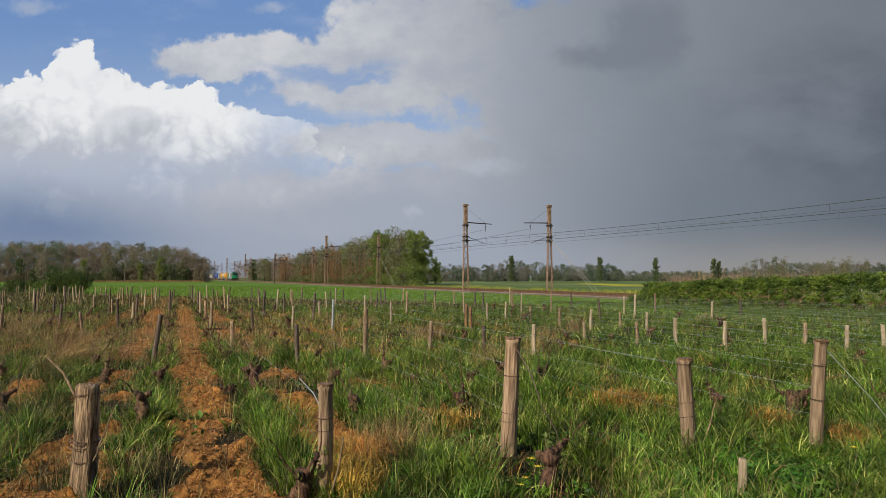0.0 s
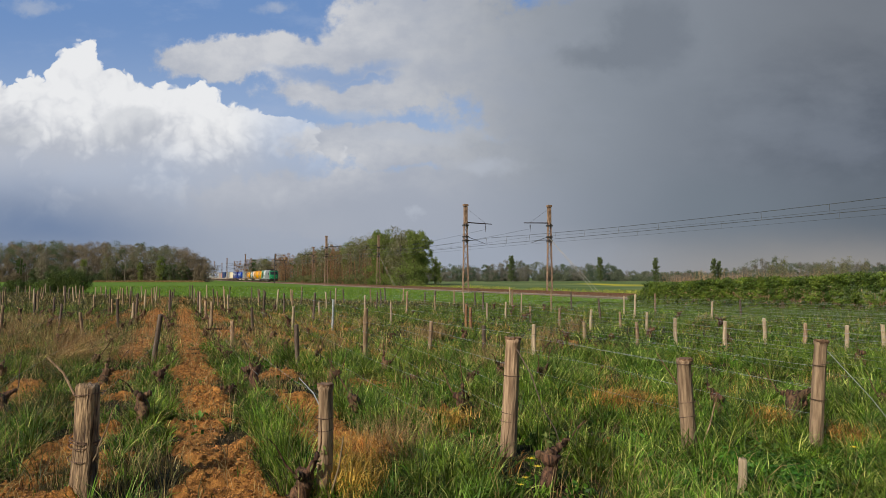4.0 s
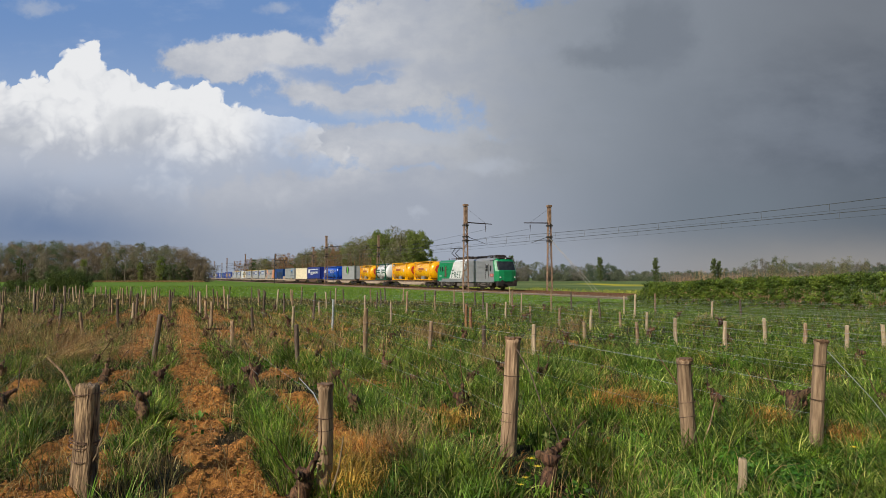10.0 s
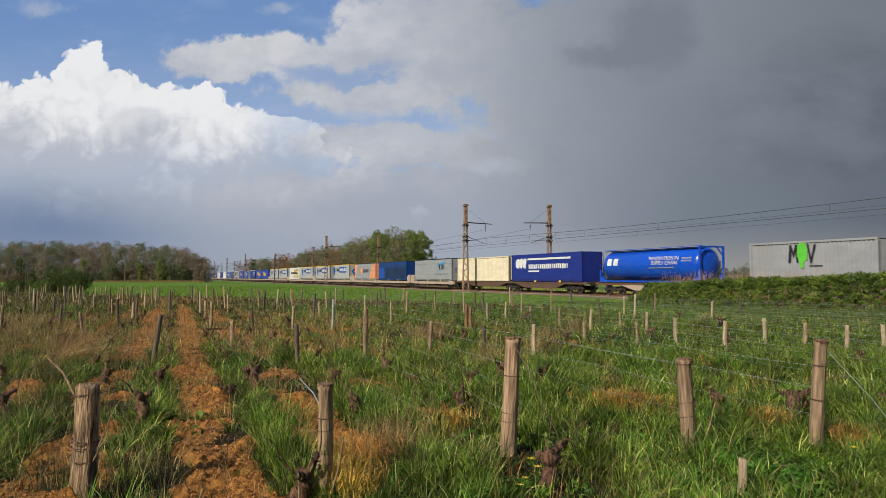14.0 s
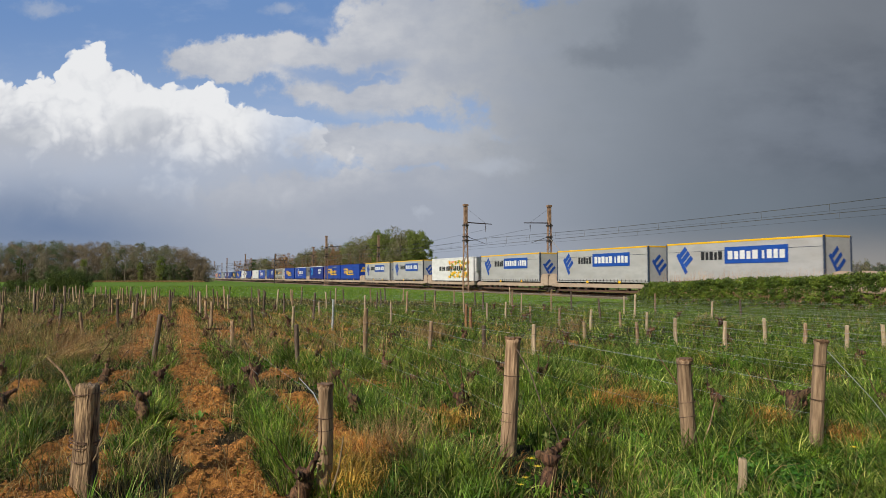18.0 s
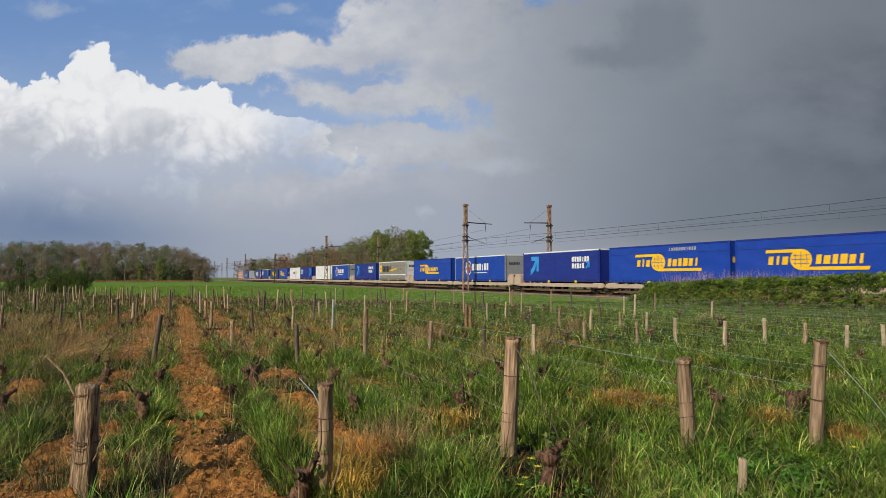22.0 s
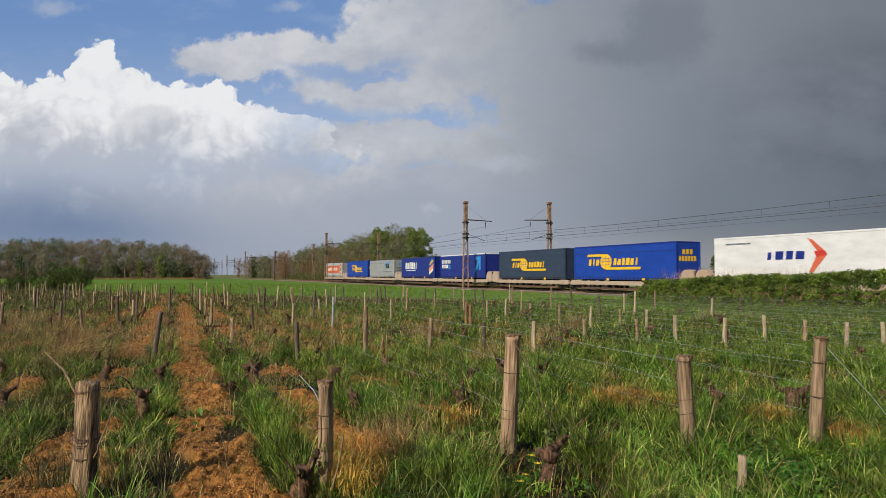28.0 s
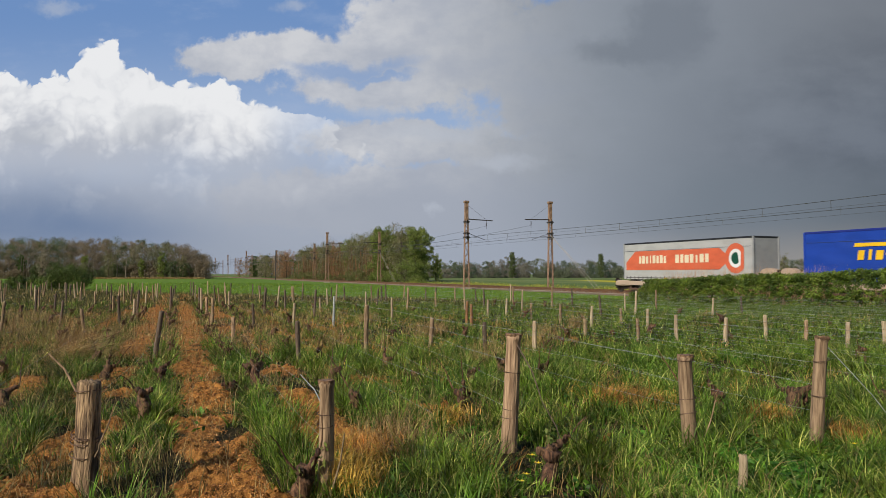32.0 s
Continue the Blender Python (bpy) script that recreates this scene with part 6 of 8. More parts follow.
    # roof gear
    for x0, x1, hh in ((3.4, 6.6, 0.08), (-0.6, 1.4, 0.18), (-2.4, -1.2, 0.16)):
        part("roof_cover", box(B(), x0, x1, -0.9, 0.9, 3.98, 4.0 + hh, 0.05), M_UNDER, t)
    for x in (-6.5, -4.0, 2.0, 2.6, 3.1, 6.9):
        bm = B()
        for k in range(3):
            rod(bm, (x, -0.6, 4.0 + 0.1 * k), (x, -0.6, 4.08 + 0.1 * k), 0.09, 0.06, 10)
        part("insulator", bm, M_INSUL, t)
    part("roof_bar", rod(B(), (-4.0, -0.6, 4.27), (6.9, -0.6, 4.27), 0.03, seg=6), M_UNDER, t)
    for x0, x1, z in ((-3.3, -2.5, 0.34), (1.6, 2.9, 0.3), (-1.0, -0.7, 0.42), (7.3, 7.55, 0.38), (7.8, 8.0, 0.3)):
        part("roof_box", box(B(), x0, x1, -0.75, 0.5, 4.0, 4.0 + z, 0.04), M_UNDER, t)
    for x in (-2.0, 0.2, 1.5, 4.6):
        part("roof_rail", rod(B(), (x, -0.8, 4.28), (x + 1.3, 0.4, 4.36), 0.03, seg=6), M_UNDER, t)
    # raised pantograph at the back, lowered one in front
    bm = B()
    box(bm, -6.2, -4.4, -0.5, 0.5, 4.16, 4.24)
    for sy in (-0.35, 0.35):
        rod(bm, (-4.6, sy * 0.6, 4.25), (-6.3, sy * 0.8, 5.0), 0.055, seg=6)
        rod(bm, (-6.3, sy * 0.8, 5.0), (-5.0, sy, 5.62), 0.045, seg=6)
    part("pantograph_arm", bm, M_UNDER, t)
    bm = B()
    for dx in (-0.22, 0.22):
        rod(bm, (-5.0 + dx, -0.75, 5.68), (-5.0 + dx, 0.75, 5.68), 0.03, seg=6)
        for sy in (-1, 1):
            rod(bm, (-5.0 + dx, sy * 0.75, 5.68), (-5.0 + dx, sy * 1.0, 5.5), 0.02, seg=6)
    part("pantograph_head", bm, M_UNDER, t)
    bm = B()
    for sy in (-0.35, 0.35):
        rod(bm, (4.2, sy, 4.16), (6.4, sy, 4.24), 0.035, seg=6)
        rod(bm, (4.2, sy, 4.26), (6.2, sy, 4.30), 0.028, seg=6)
    for dx in (-0.2, 0.2):
        rod(bm, (6.2 + dx, -0.95, 4.31), (6.2 + dx, 0.95, 4.31), 0.03, seg=6)
    part("lowered_pantograph", bm, M_UNDER, t)
    return t


loco(13.668)
flat_wagon(14.06, 14.79, (14.16, 14.69))
tank(14.095, 14.37, M_YELLOW, M_YELLOW, "glossy yellow tank container with red emblem on its end", 1.27, prints=p_yellow_tank, tall=True, over=0.75)
tank(14.465, 14.752, M_YELLOW, M_YELLOW, "glossy yellow tank container with red emblem on its end", 1.25, prints=p_yellow_tank, tall=True, over=0.8)
flat_wagon(14.82, 15.50, (14.92, 15.40))
tank(14.862, 15.092, M_WHITE, M_DGREEN, "white tank container with green stripes in a green frame", 1.2, prints=p_white_tank, bars=False, tall=True, over=0.6)
tank(15.20, 15.46, M_YELLOW, M_YELLOW, "short yellow tank container with red emblem", 1.2, z1=3.85, prints=p_yellow_tank, tall=True, over=0.75)
flat_wagon(15.55, 16.62, (15.66, 16.07, 16.52))
container(15.606, 15.940, M_LGREY, "grey ribbed container with black and green emblem", z1=3.97, prints=p_tree_mark)
tank(16.12, 16.58, M_ROYAL, M_ROYAL, "long royal blue tank container with white words", 1.26, z1=4.05, tall="front", prints=p_blue_tank)
flat_wagon(16.655, 17.79, (16.76, 17.22, 17.69), M_RUSTY)
container(17.235, 17.75, M_CREAM, "cream ribbed box container", z1=4.12, pitch=0.34, depth=0.035)


def swap_body():
    t = trailer(16.69, 17.198, M_NAVY, M_NAVY, M_NAVY, "navy curtain-sided swap body with white bars of writing", p_triple, z0=1.24, z1=4.15)
    t.name = "swap_body"
    tagged(t, category="swap body", group="loads of the container wagons")
    for c in list(t.children):
        if c.name.split(".")[0] in ("road_wheel", "landing_leg"):
            for k in list(c.children):
                bpy.data.objects.remove(k)
            bpy.data.objects.remove(c)


swap_body()
RIDING = "on a pocket wagon"
M_NIGHT = paint("night blue faded print", (22, 40, 76), 0.5, amount=0.4, dirt=(30, 50, 96))
M_DEEP = paint("deep sea-blue curtain", (14, 58, 122), 0.45, amount=0.5, dirt=(24, 46, 84))


def p_deep(p, h):
    shape(p, rect(-h + 0.1, -h + 3.1, 1.5, 3.3), M_EBLUE, Y, "panel")
    shape(p, rect(-h + 3.1, h - 0.4, 1.5, 3.3), M_NIGHT, Y, "faded_field")
    shape(p, rect(-h + 0.1, h - 0.1, 3.62, 3.68), M_SLATE, Y, "seam")


for ends, gap in (((17.80, 19.045), 18.415), ((19.055, 20.29), 19.66), ((20.30, 21.53), 20.91), ((21.54, 22.755), 22.15), ((22.765, 24.0), 23.395), ((24.01, 24.55), None),
                  ((24.56, 25.805), 25.18), ((25.815, 27.035), 26.425), ((27.045, 28.295), 27.665), ((28.305, 29.53), 28.93), ((29.54, 30.76), 30.137), ((30.77, 32.005), 31.38),
                  ((32.015, 33.235), 32.633), ((33.245, 34.50), 33.86)):
    pocket_wagon(ends, gap)
trailer(17.83, 18.34, M_LGREY, M_BLACK, M_LGREY, "light grey curtain trailer with blue emblem " + RIDING, p_swoosh, e_swoosh)
trailer(18.49, 19.01, M_DEEP, M_BLACK, M_DEEP, "deep blue curtain trailer with brighter panel " + RIDING, p_deep)
trailer(19.09, 19.577, M_LGREY, M_BLACK, M_ORANGE, "grey and salmon curtain trailer " + RIDING, p_salmon)
DIAMOND = "white trailer, yellow roof edge, blue diamond, " + RIDING
trailer(19.73, 20.25, M_OFFW, M_YTRIM, M_OFFW, DIAMOND, p_diamond, e_diamond, post=M_SLATE)
trailer(20.335, 20.847, M_OFFW, M_YTRIM, M_OFFW, DIAMOND, p_diamond, e_diamond, post=M_SLATE)
trailer(20.975, 21.494, M_OFFW, M_YTRIM, M_OFFW, DIAMOND, p_diamond, e_diamond, post=M_SLATE)
trailer(21.575, 22.083, M_WHITE, M_WHITE, M_WHITE, "white refrigerated trailer with fruit picture " + RIDING, p_fruit, reefer=True, hooks=False)
trailer(22.22, 22.725, M_OFFW, M_YTRIM, M_OFFW, DIAMOND, p_diamond, e_diamond, post=M_SLATE)
trailer(22.79, 23.322, M_OFFW, M_YTRIM, M_OFFW, DIAMOND, p_diamond, e_diamond, post=M_SLATE)
GLOBE = "blue curtain trailer with yellow globe emblem " + RIDING
trailer(23.47, 23.987, M_BLUE, M_NAVY, M_BLUE, GLOBE, globe_side(2.6, 2.45, 1.1), e_globe)
trailer(24.01, 24.527, M_BLUE, M_NAVY, M_BLUE, GLOBE, p_globe_far, e_globe)
ARROW = "navy curtain trailer with light blue arrow " + RIDING
ROUND = "bright blue trailer with round white emblem " + RIDING
trailer(24.585, 25.10, M_NAVY, M_WHITE, M_NAVY, ARROW, p_arrow)
trailer(25.26, 25.778, M_BLUE, M_WHITE, M_LGREY, ROUND, p_round, e_round)
trailer(25.84, 26.36, M_BLUE, M_NAVY, M_BLUE, GLOBE, globe_side(2.6, 2.5, 1.1))
trailer(26.495, 27.005, M_TAUPE, M_WHITE, M_WHITE, "taupe curtain trailer with yellow disc emblem " + RIDING, p_disc, e_disc)
trailer(27.075, 27.585, M_NAVY, M_SLATE, M_NAVY, ARROW, p_arrow)
trailer(27.747, 28.258, M_BLUE, M_WHITE, M_LGREY, ROUND, p_round, e_round)
trailer(28.338, 28.85, M_WHITE, M_WHITE, M_WHITE, "plain white refrigerated trailer " + RIDING,
        lambda p, h: shape(p, ring(h - 2.6, 3.4, 0.42, 0.46, 18), M_SLATE, Y, "emblem"), reefer=True, hooks=False)
trailer(29.01, 29.522, M_NAVY, M_SLATE, M_NAVY, ARROW, p_arrow_far)
trailer(29.55, 30.06, M_WHITE, M_WHITE, M_WHITE, "white refrigerated trailer with red arrow emblem " + RIDING, p_chevron, reefer=True, hooks=False)
trailer(30.213, 30.733, M_BLUE, M_NAVY, M_BLUE, GLOBE, globe_side(2.2, 2.45, 1.15), e_globe)
trailer(30.795, 31.31, M_SLATE, M_SLATE, M_SLATE, "dark slate curtain trailer with yellow emblem " + RIDING, globe_side(3.0, 2.4, 1.1))
trailer(31.45, 31.967, M_NAVY, M_WHITE, M_NAVY, ARROW, p_arrow_far)
trailer(32.05, 32.566, M_NAVY, M_SLATE, M_NAVY, "navy curtain trailer with striped ball emblem " + RIDING, p_ball)
trailer(32.705, 33.207, M_LGREY, M_BLACK, M_LGREY, "light grey curtain trailer with blue emblem " + RIDING, p_swoosh, e_swoosh)
trailer(33.267, 33.784, M_BLUE, M_NAVY, M_BLUE, GLOBE, globe_side(3.4, 2.45, 1.1), e_globe)
trailer(33.935, 34.455, M_OFFW, M_BLACK, M_LGREY, "old white trailer with faded red band " + RIDING, p_band)


# ---- the vineyard: posts, wires, old vines
M_POST = surf("sun-bleached split wood", srgb(112, 90, 66), srgb(178, 152, 118), 7.0, 0.9, stretch=(5, 5, 0.5), bump=0.9, bump_scale=8, dirt=srgb(66, 50, 40), dirt_amount=0.6, dirt_scale=1.2, spread=0.16)
M_POST_GREY = surf("grey rotten wood", srgb(66, 48, 33), srgb(190, 160, 122), 9.0, 0.95, stretch=(6, 6, 0.6), bump=1.6, bump_scale=9, dirt=srgb(42, 31, 23), dirt_amount=0.75, dirt_scale=2.6)
M_POST_PALE = surf("pale fresh wood", srgb(150, 130, 102), srgb(190, 170, 140), 7.0, 0.85, stretch=(6, 6, 0.5), bump=0.3, bump_scale=9, spread=0.12)
M_POST_DARK = surf("dark old wood", srgb(76, 64, 54), srgb(112, 96, 82), 7.0, 0.95, stretch=(6, 6, 0.5), bump=0.4, bump_scale=9, spread=0.2)
M_RUSTWIRE = surf("rusty wire", srgb(84, 64, 52), srgb(120, 96, 80), 20, 0.7, metal=0.4)
M_ZINC = surf("galvanised wire", srgb(140, 146, 144), srgb(180, 186, 184), 20, 0.6, metal=0.3)
M_HEAD = surf("weathered end grain", srgb(78, 56, 40), srgb(146, 114, 84), 30.0, 0.95, bump=0.8, bump_scale=40)
M_VINE = surf("shaggy vine bark", srgb(48, 34, 25), srgb(122, 90, 64), 10.0, 0.95, stretch=(4, 4, 0.8), bump=0.9, bump_scale=12, spread=0.2)


def post_mesh(bm, r, h, seed, seg=14, rough=0.06, lip=False):
    """An irregular round post with a worn top."""
    rng = random.Random(seed)
    lobes = [(rng.uniform(0, 6.28), k, rng.uniform(0.3, 1.0) * rough * 2 / k) for k in (2, 3, 5, 7)]
    levels = [-0.3, 0.0, 0.2 * h, 0.4 * h, 0.6 * h, 0.8 * h, h - 0.05, h - 0.02, h]
    rings = []
    crack = [-rng.uniform(0.03, 0.10) - 0.3 * rough if rng.random() < 0.10 else 0.0 for _ in range(seg)]
    bow = [rng.uniform(-0.015, 0.015) for _ in range(4)]
    for i, z in enumerate(levels):
        k = 1.0 - 0.12 * max(z, 0) / h
        if lip and i == 6:
            k *= 0.97
        if lip and i == 7:
            k *= 1.16
        if i == 8:
            k *= 0.9 if not lip else 1.02
        ox, oy = bow[0] * math.sin(3 * z / h + bow[1] * 90), bow[2] * math.sin(3 * z / h + bow[3] * 90)
        row = []
        for j in range(seg):
            a = 2 * math.pi * j / seg
            rr = r * k * (1 + sum(m * math.cos(n * a + p + 0.4 * z / h) for p, n, m in lobes) + crack[j] * (0.6 + 0.4 * math.sin(5 * z / h + j)) + rng.uniform(-rough, rough) * 0.2)
            row.append(bm.verts.new((ox + rr * math.cos(a), oy + rr * math.sin(a), z + (rng.uniform(-0.012, 0.012) if i == 8 else 0))))
        rings.append(row)
    for a, b in zip(rings, rings[1:]):
        for j in range(seg):
            bm.faces.new((a[j], a[(j + 1) % seg], b[(j + 1) % seg], b[j]))
    c = bm.verts.new((0, 0, h - 0.006))
    for j in range(seg):
        bm.faces.new((rings[-1][j], rings[-1][(j + 1) % seg], c))
    return bm


def wire_tie(bm, r, z, seed):
    rng = random.Random(seed)
    tilt, ph = rng.uniform(-0.3, 0.3), rng.uniform(0, 6)
    pts = [Vector((r * math.cos(a), r * math.sin(a), z + tilt * r * math.cos(a + ph))) for a in [2 * math.pi * k / 12 for k in range(13)]]
    return tube(bm, pts, 0.0035, 5)


def stand(x, y, lean, turn=0.0):
    z = float(ground_z(np.array([x]), np.array([y]))[0])
    return pose(x, y, z) @ pose(0, 0, 0, 0, lean, turn)


def big_post(x, y, h, lean, r, mat, seed, label, rough=0.06, lip=False, ties=(0.35, 0.55)):
    t = thing("vine_post", stand(x, y, lean), label, "wooden post", "vineyard posts")
    part("post", post_mesh(B(), r, h, seed, 40, rough, lip), mat, t, smooth=True)
    for i, k in enumerate(ties):
        part("wire_tie", wire_tie(B(), r * 1.06, h * k, seed + i), M_RUSTWIRE, t)
    if lip:
        rng = random.Random(seed + 50)
        bm, n = B(), 28
        wide = [r * rng.uniform(0.97, 1.06) for _ in range(n)]
        low = [h - rng.uniform(0.014, 0.032) for _ in range(n)]
        high = [h + rng.uniform(0.002, 0.010) for _ in range(n)]
        rings = [[bm.verts.new((math.cos(6.283 * i / n) * q, math.sin(6.283 * i / n) * q, z)) for i, (q, z) in enumerate(zip(qs, zs))]
                 for qs, zs in (([r * 0.90] * n, low), (wide, [z + 0.008 for z in low]), ([w * 0.99 for w in wide], high), ([r * 0.55] * n, [h + 0.005] * n))]
        for a, b in zip(rings, rings[1:]):
            for i in range(n):
                bm.faces.new((a[i], a[(i + 1) % n], b[(i + 1) % n], b[i]))
        bm.faces.new(rings[-1])
        part("frayed_head", bm, M_HEAD, t, "dark frayed end grain")
    return t


big_post(-2.61, 4.85, 0.84, 4.2, 0.096, M_POST_GREY, 3, "thick grey cracked wooden vineyard post", 0.16, ties=(0.93, 0.55, 0.53, 0.5, 0.38))
big_post(-0.86, 4.85, 0.83, 0.6, 0.058, M_POST, 5, "round pale wooden vineyard post with wire ties", 0.04, True, ties=(0.72, 0.62, 0.33))
big_post(0.58, 6.06, 1.06, 2.8, 0.073, M_POST, 8, "tall tapering brown wooden vineyard post", 0.05, True, ties=(0.36, 0.3, 0.68))
big_post(2.24, 6.12, 0.87, -2.1, 0.072, M_POST, 12, "round brown wooden vineyard post with flat top", 0.04, True, ties=(0.95, 0.55, 0.4))
big_post(3.33, 6.03, 1.05, 4.4, 0.060, M_POST, 15, "leaning brown wooden vineyard post with stay wire", 0.05, True, ties=(0.8, 0.5))
big_post(2.21, 5.01, 0.27, 3.1, 0.031, M_POST_PALE, 18, "short pale wooden stake in the grass", 0.1, ties=())

POSTS_A = [(-5.19, 12.01, 0.97, 9.0), (-4.98, 15.78, 0.60, 2.5), (-2.61, 12.01, 0.78, 1.5), (-1.46, 12.65, 1.04, 3.5), (-0.28, 13.74, 0.73, 3.6), (0.82, 13.55, 0.65, -2.0), (1.81, 13.26, 0.68, 1.0),
           (3.70, 17.52, 0.45, 1.9), (-9.54, 19.69, 0.97, 3.9), (-9.45, 17.52, 0.70, 4.9), (-15.78, 25.81, 0.99, 3.8), (-11.58, 17.52, 0.89, 1.9), (-7.07, 20.32, 0.86, 4.6), (-5.61, 19.69, 0.72, 1.3), (-4.55, 20.32, 0.72, 2.7)]
POSTS_B = [(4.50, 20.32, 0.64, -1.5), (5.70, 21.46, 0.51, -4.1), (4.57, 15.78, 0.56, 0.0), (5.87, 19.29, 0.61, 1.5), (5.46, 15.66, 0.64, 2.4), (6.34, 15.04, 0.61, 0.0), (7.58, 15.78, 0.63, 0.0), (8.14, 15.04, 0.57, 0.0),
           (8.16, 13.55, 0.63, 2.1), (9.38, 14.25, 0.60, 1.1), (3.75, 21.46, 0.64, 0.0), (3.08, 23.58, 0.60, -1.9), (2.43, 25.81, 0.66, 1.9), (1.66, 25.13, 0.64, 0.0), (-5.14, 27.68, 0.59, 4.6)]
M_POST_RUST = surf("orange-brown wood", srgb(112, 78, 52), srgb(158, 116, 78), 7.0, 0.85, stretch=(6, 6, 0.5), bump=0.3, bump_scale=9)
SMALL = []
for i, (mat, label) in enumerate(((M_POST, "slim brown wooden vineyard post"), (M_POST_PALE, "slim pale wooden vineyard post"), (M_POST_DARK, "slim dark old wooden vineyard post"), (M_POST_PALE, "split pale wooden vineyard stake"),
                                  (M_POST_RUST, "orange-brown wooden vineyard post"), (M_ZINC, "blue-grey galvanised steel vineyard post"))):
    t = thing("vine_post", pose(0, -30 - i, 0), label, "wooden post", "vineyard posts")
    part("post", post_mesh(B(), (0.045, 0.045, 0.045, 0.036, 0.05, 0.04)[i], 1.0, 40 + i, 10, 0.1 if i < 5 else 0.01), mat, t, smooth=True)
    part("wire_tie", wire_tie(B(), 0.05, 0.72, i), M_RUSTWIRE, t)
    SMALL.append([t, False])


def small_post(x, y, h, lean, k):
    pr = SMALL[k]
    m = stand(x, y, lean, (x * 77 + y * 31) % 360) @ Matrix.Diagonal((1, 1, h, 1))
    if pr[1]:
        s = pr[0].scale
        return copy_thing(pr[0], m @ Matrix.Diagonal((1 / s.x, 1 / s.y, 1 / s.z, 1)))
    pr[1], pr[0].matrix_basis = True, m
    return pr[0]


def posts():
    rng = random.Random(12)
    placed = []
    for i, (x, y, h, lean) in enumerate(POSTS_A):
        small_post(x, y, h, lean, (2, 0, 2, 0, 0, 2, 1, 0)[i % 8])
        placed.append((x, y))
    for i, (x, y, h, lean) in enumerate(POSTS_B):
        small_post(x, y, h, lean, (1, 0, 0, 1, 1, 1, 1, 0, 1)[i % 9])
        placed.append((x, y))
    for x, y, h, lean, k in ((0.70, 20.3, 0.80, 1.0, 4), (0.84, 20.1, 0.72, -1.0, 4), (-3.36, 20.3, 0.94, 2.0, 5)):
        small_post(x, y, h, lean, k)
        placed.append((x, y))
    for k in range(-24, 20):
        a = 21.0 + rng.uniform(0, 3)
        while a < 75:
            r = ROWS0 + ROW_GAP * k + rng.uniform(-0.12, 0.12)
            x, y = RN[0] * r + RU[0] * a, RN[1] * r + RU[1] * a
            if abs(x) < 0.75 * y + 2 and y > 19 and float(vineyard(np.array([x]), np.array([y]))[0]) > 0.4 and all(math.hypot(x - p, y - q) > 2.2 for p, q in placed):
                small_post(x, y, rng.uniform(0.72, 1.08), rng.gauss(1.5, 2.5), rng.choice((0, 0, 1, 2, 2, 3)))
                placed.append((x, y))
            a += rng.uniform(3.1, 4.6)


posts()


def trellis():
    """Wires of each row, slung from post to post."""
    rng = random.Random(3)
    ends = {-1: (5.47, -0.64), 0: (4.83, 0.985), 2: (5.42, 2.77), 3: (4.87, 4.34), 4: (4.38, 5.32)}
    for k in range(-13, 19):
        r = ROWS0 + ROW_GAP * k
        a0, r0 = ends.get(k, (5.0 + 0.3 * (k % 3), r))
        a1 = a0
        while a1 < 62:
            x, y = RN[0] * r + RU[0] * a1, RN[1] * r + RU[1] * a1
            if float(vineyard(np.array([x]), np.array([y]))[0]) < 0.4:
                break
            a1 += 2
        if a1 < a0 + 6:
            continue
        t = thing("trellis_row", None, "thin galvanised wires strung along a vine row", "trellis wires", "trellis rows")
        for z, dx in ((0.40, 0.0), (0.62, 0.04), (0.84, 0.0)) if k > 1 else ((0.7, 0.04),) if k < 0 else ((0.45, 0.0), (0.7, 0.04)):
            pts = []
            a = a0
            while a < a1:
                s = z - 0.035 * abs(math.sin((a - a0) * 0.55 + z * 9)) + 0.012 * rng.uniform(-1, 1)
                rr = r + (r0 - r) * max(0.0, 1 - (a - a0) / 5) + dx + 0.02 * rng.uniform(-1, 1)
                x, y = RN[0] * rr + RU[0] * a, RN[1] * rr + RU[1] * a
                pts.append(Vector((x, y, s + float(ground_z(np.array([x]), np.array([y]))[0]))))
                a += 1.3
            part("wire", tube(B(), pts, 0.0009 if k < 2 else 0.0011, 4), M_ZINC, t)


trellis()
for a, b, r, lab in (((3.42, 6.03, 1.0), (4.15, 5.9, 0.05), 0.0035, "taut stay wire from a leaning post"), ((-0.84, 4.80, 0.62), (-1.2, 5.6, 0.78), 0.004, "loose wire end on a post"),
                     ((0.66, 6.0, 0.98), (0.86, 5.85, 0.5), 0.006, "dry brown vine cane against a post"), ((0.86, 5.85, 0.5), (1.05, 5.8, 0.05), 0.005, "dry brown vine cane against a post"),
                     ((-0.80, 4.76, 0.05), (-0.70, 4.74, 0.50), 0.008, "pale dry cane against a post"), ((-2.70, 4.92, 0.76), (-2.93, 4.96, 1.03), 0.008, "pale dry cane leaning over a post"),
                     ((-2.46, 4.80, 0.40), (-2.36, 4.80, 0.68), 0.006, "pale dry cane bent beside a post"), ((-2.50, 4.80, 0.30), (-2.46, 4.80, 0.40), 0.006, "pale dry cane bent beside a post"),
                     ((2.30, 6.0, 0.1), (2.42, 5.98, 0.5), 0.006, "pale dry cane against a post")):
    bm = B()
    m0 = Vector(a).lerp(Vector(b), 0.5) + Vector((0.02, 0, 0.02))
    rod(bm, a, m0, r, seg=6)
    rod(bm, m0, b, r, r * 0.7, seg=6)
    ob = part("stay_wire" if "wire" in lab else "vine_cane", bm, M_ZINC if "wire" in lab else M_POST_DARK if "brown" in lab else M_POST, None)
    tagged(ob, lab, "wire" if "wire" in lab else "cane")


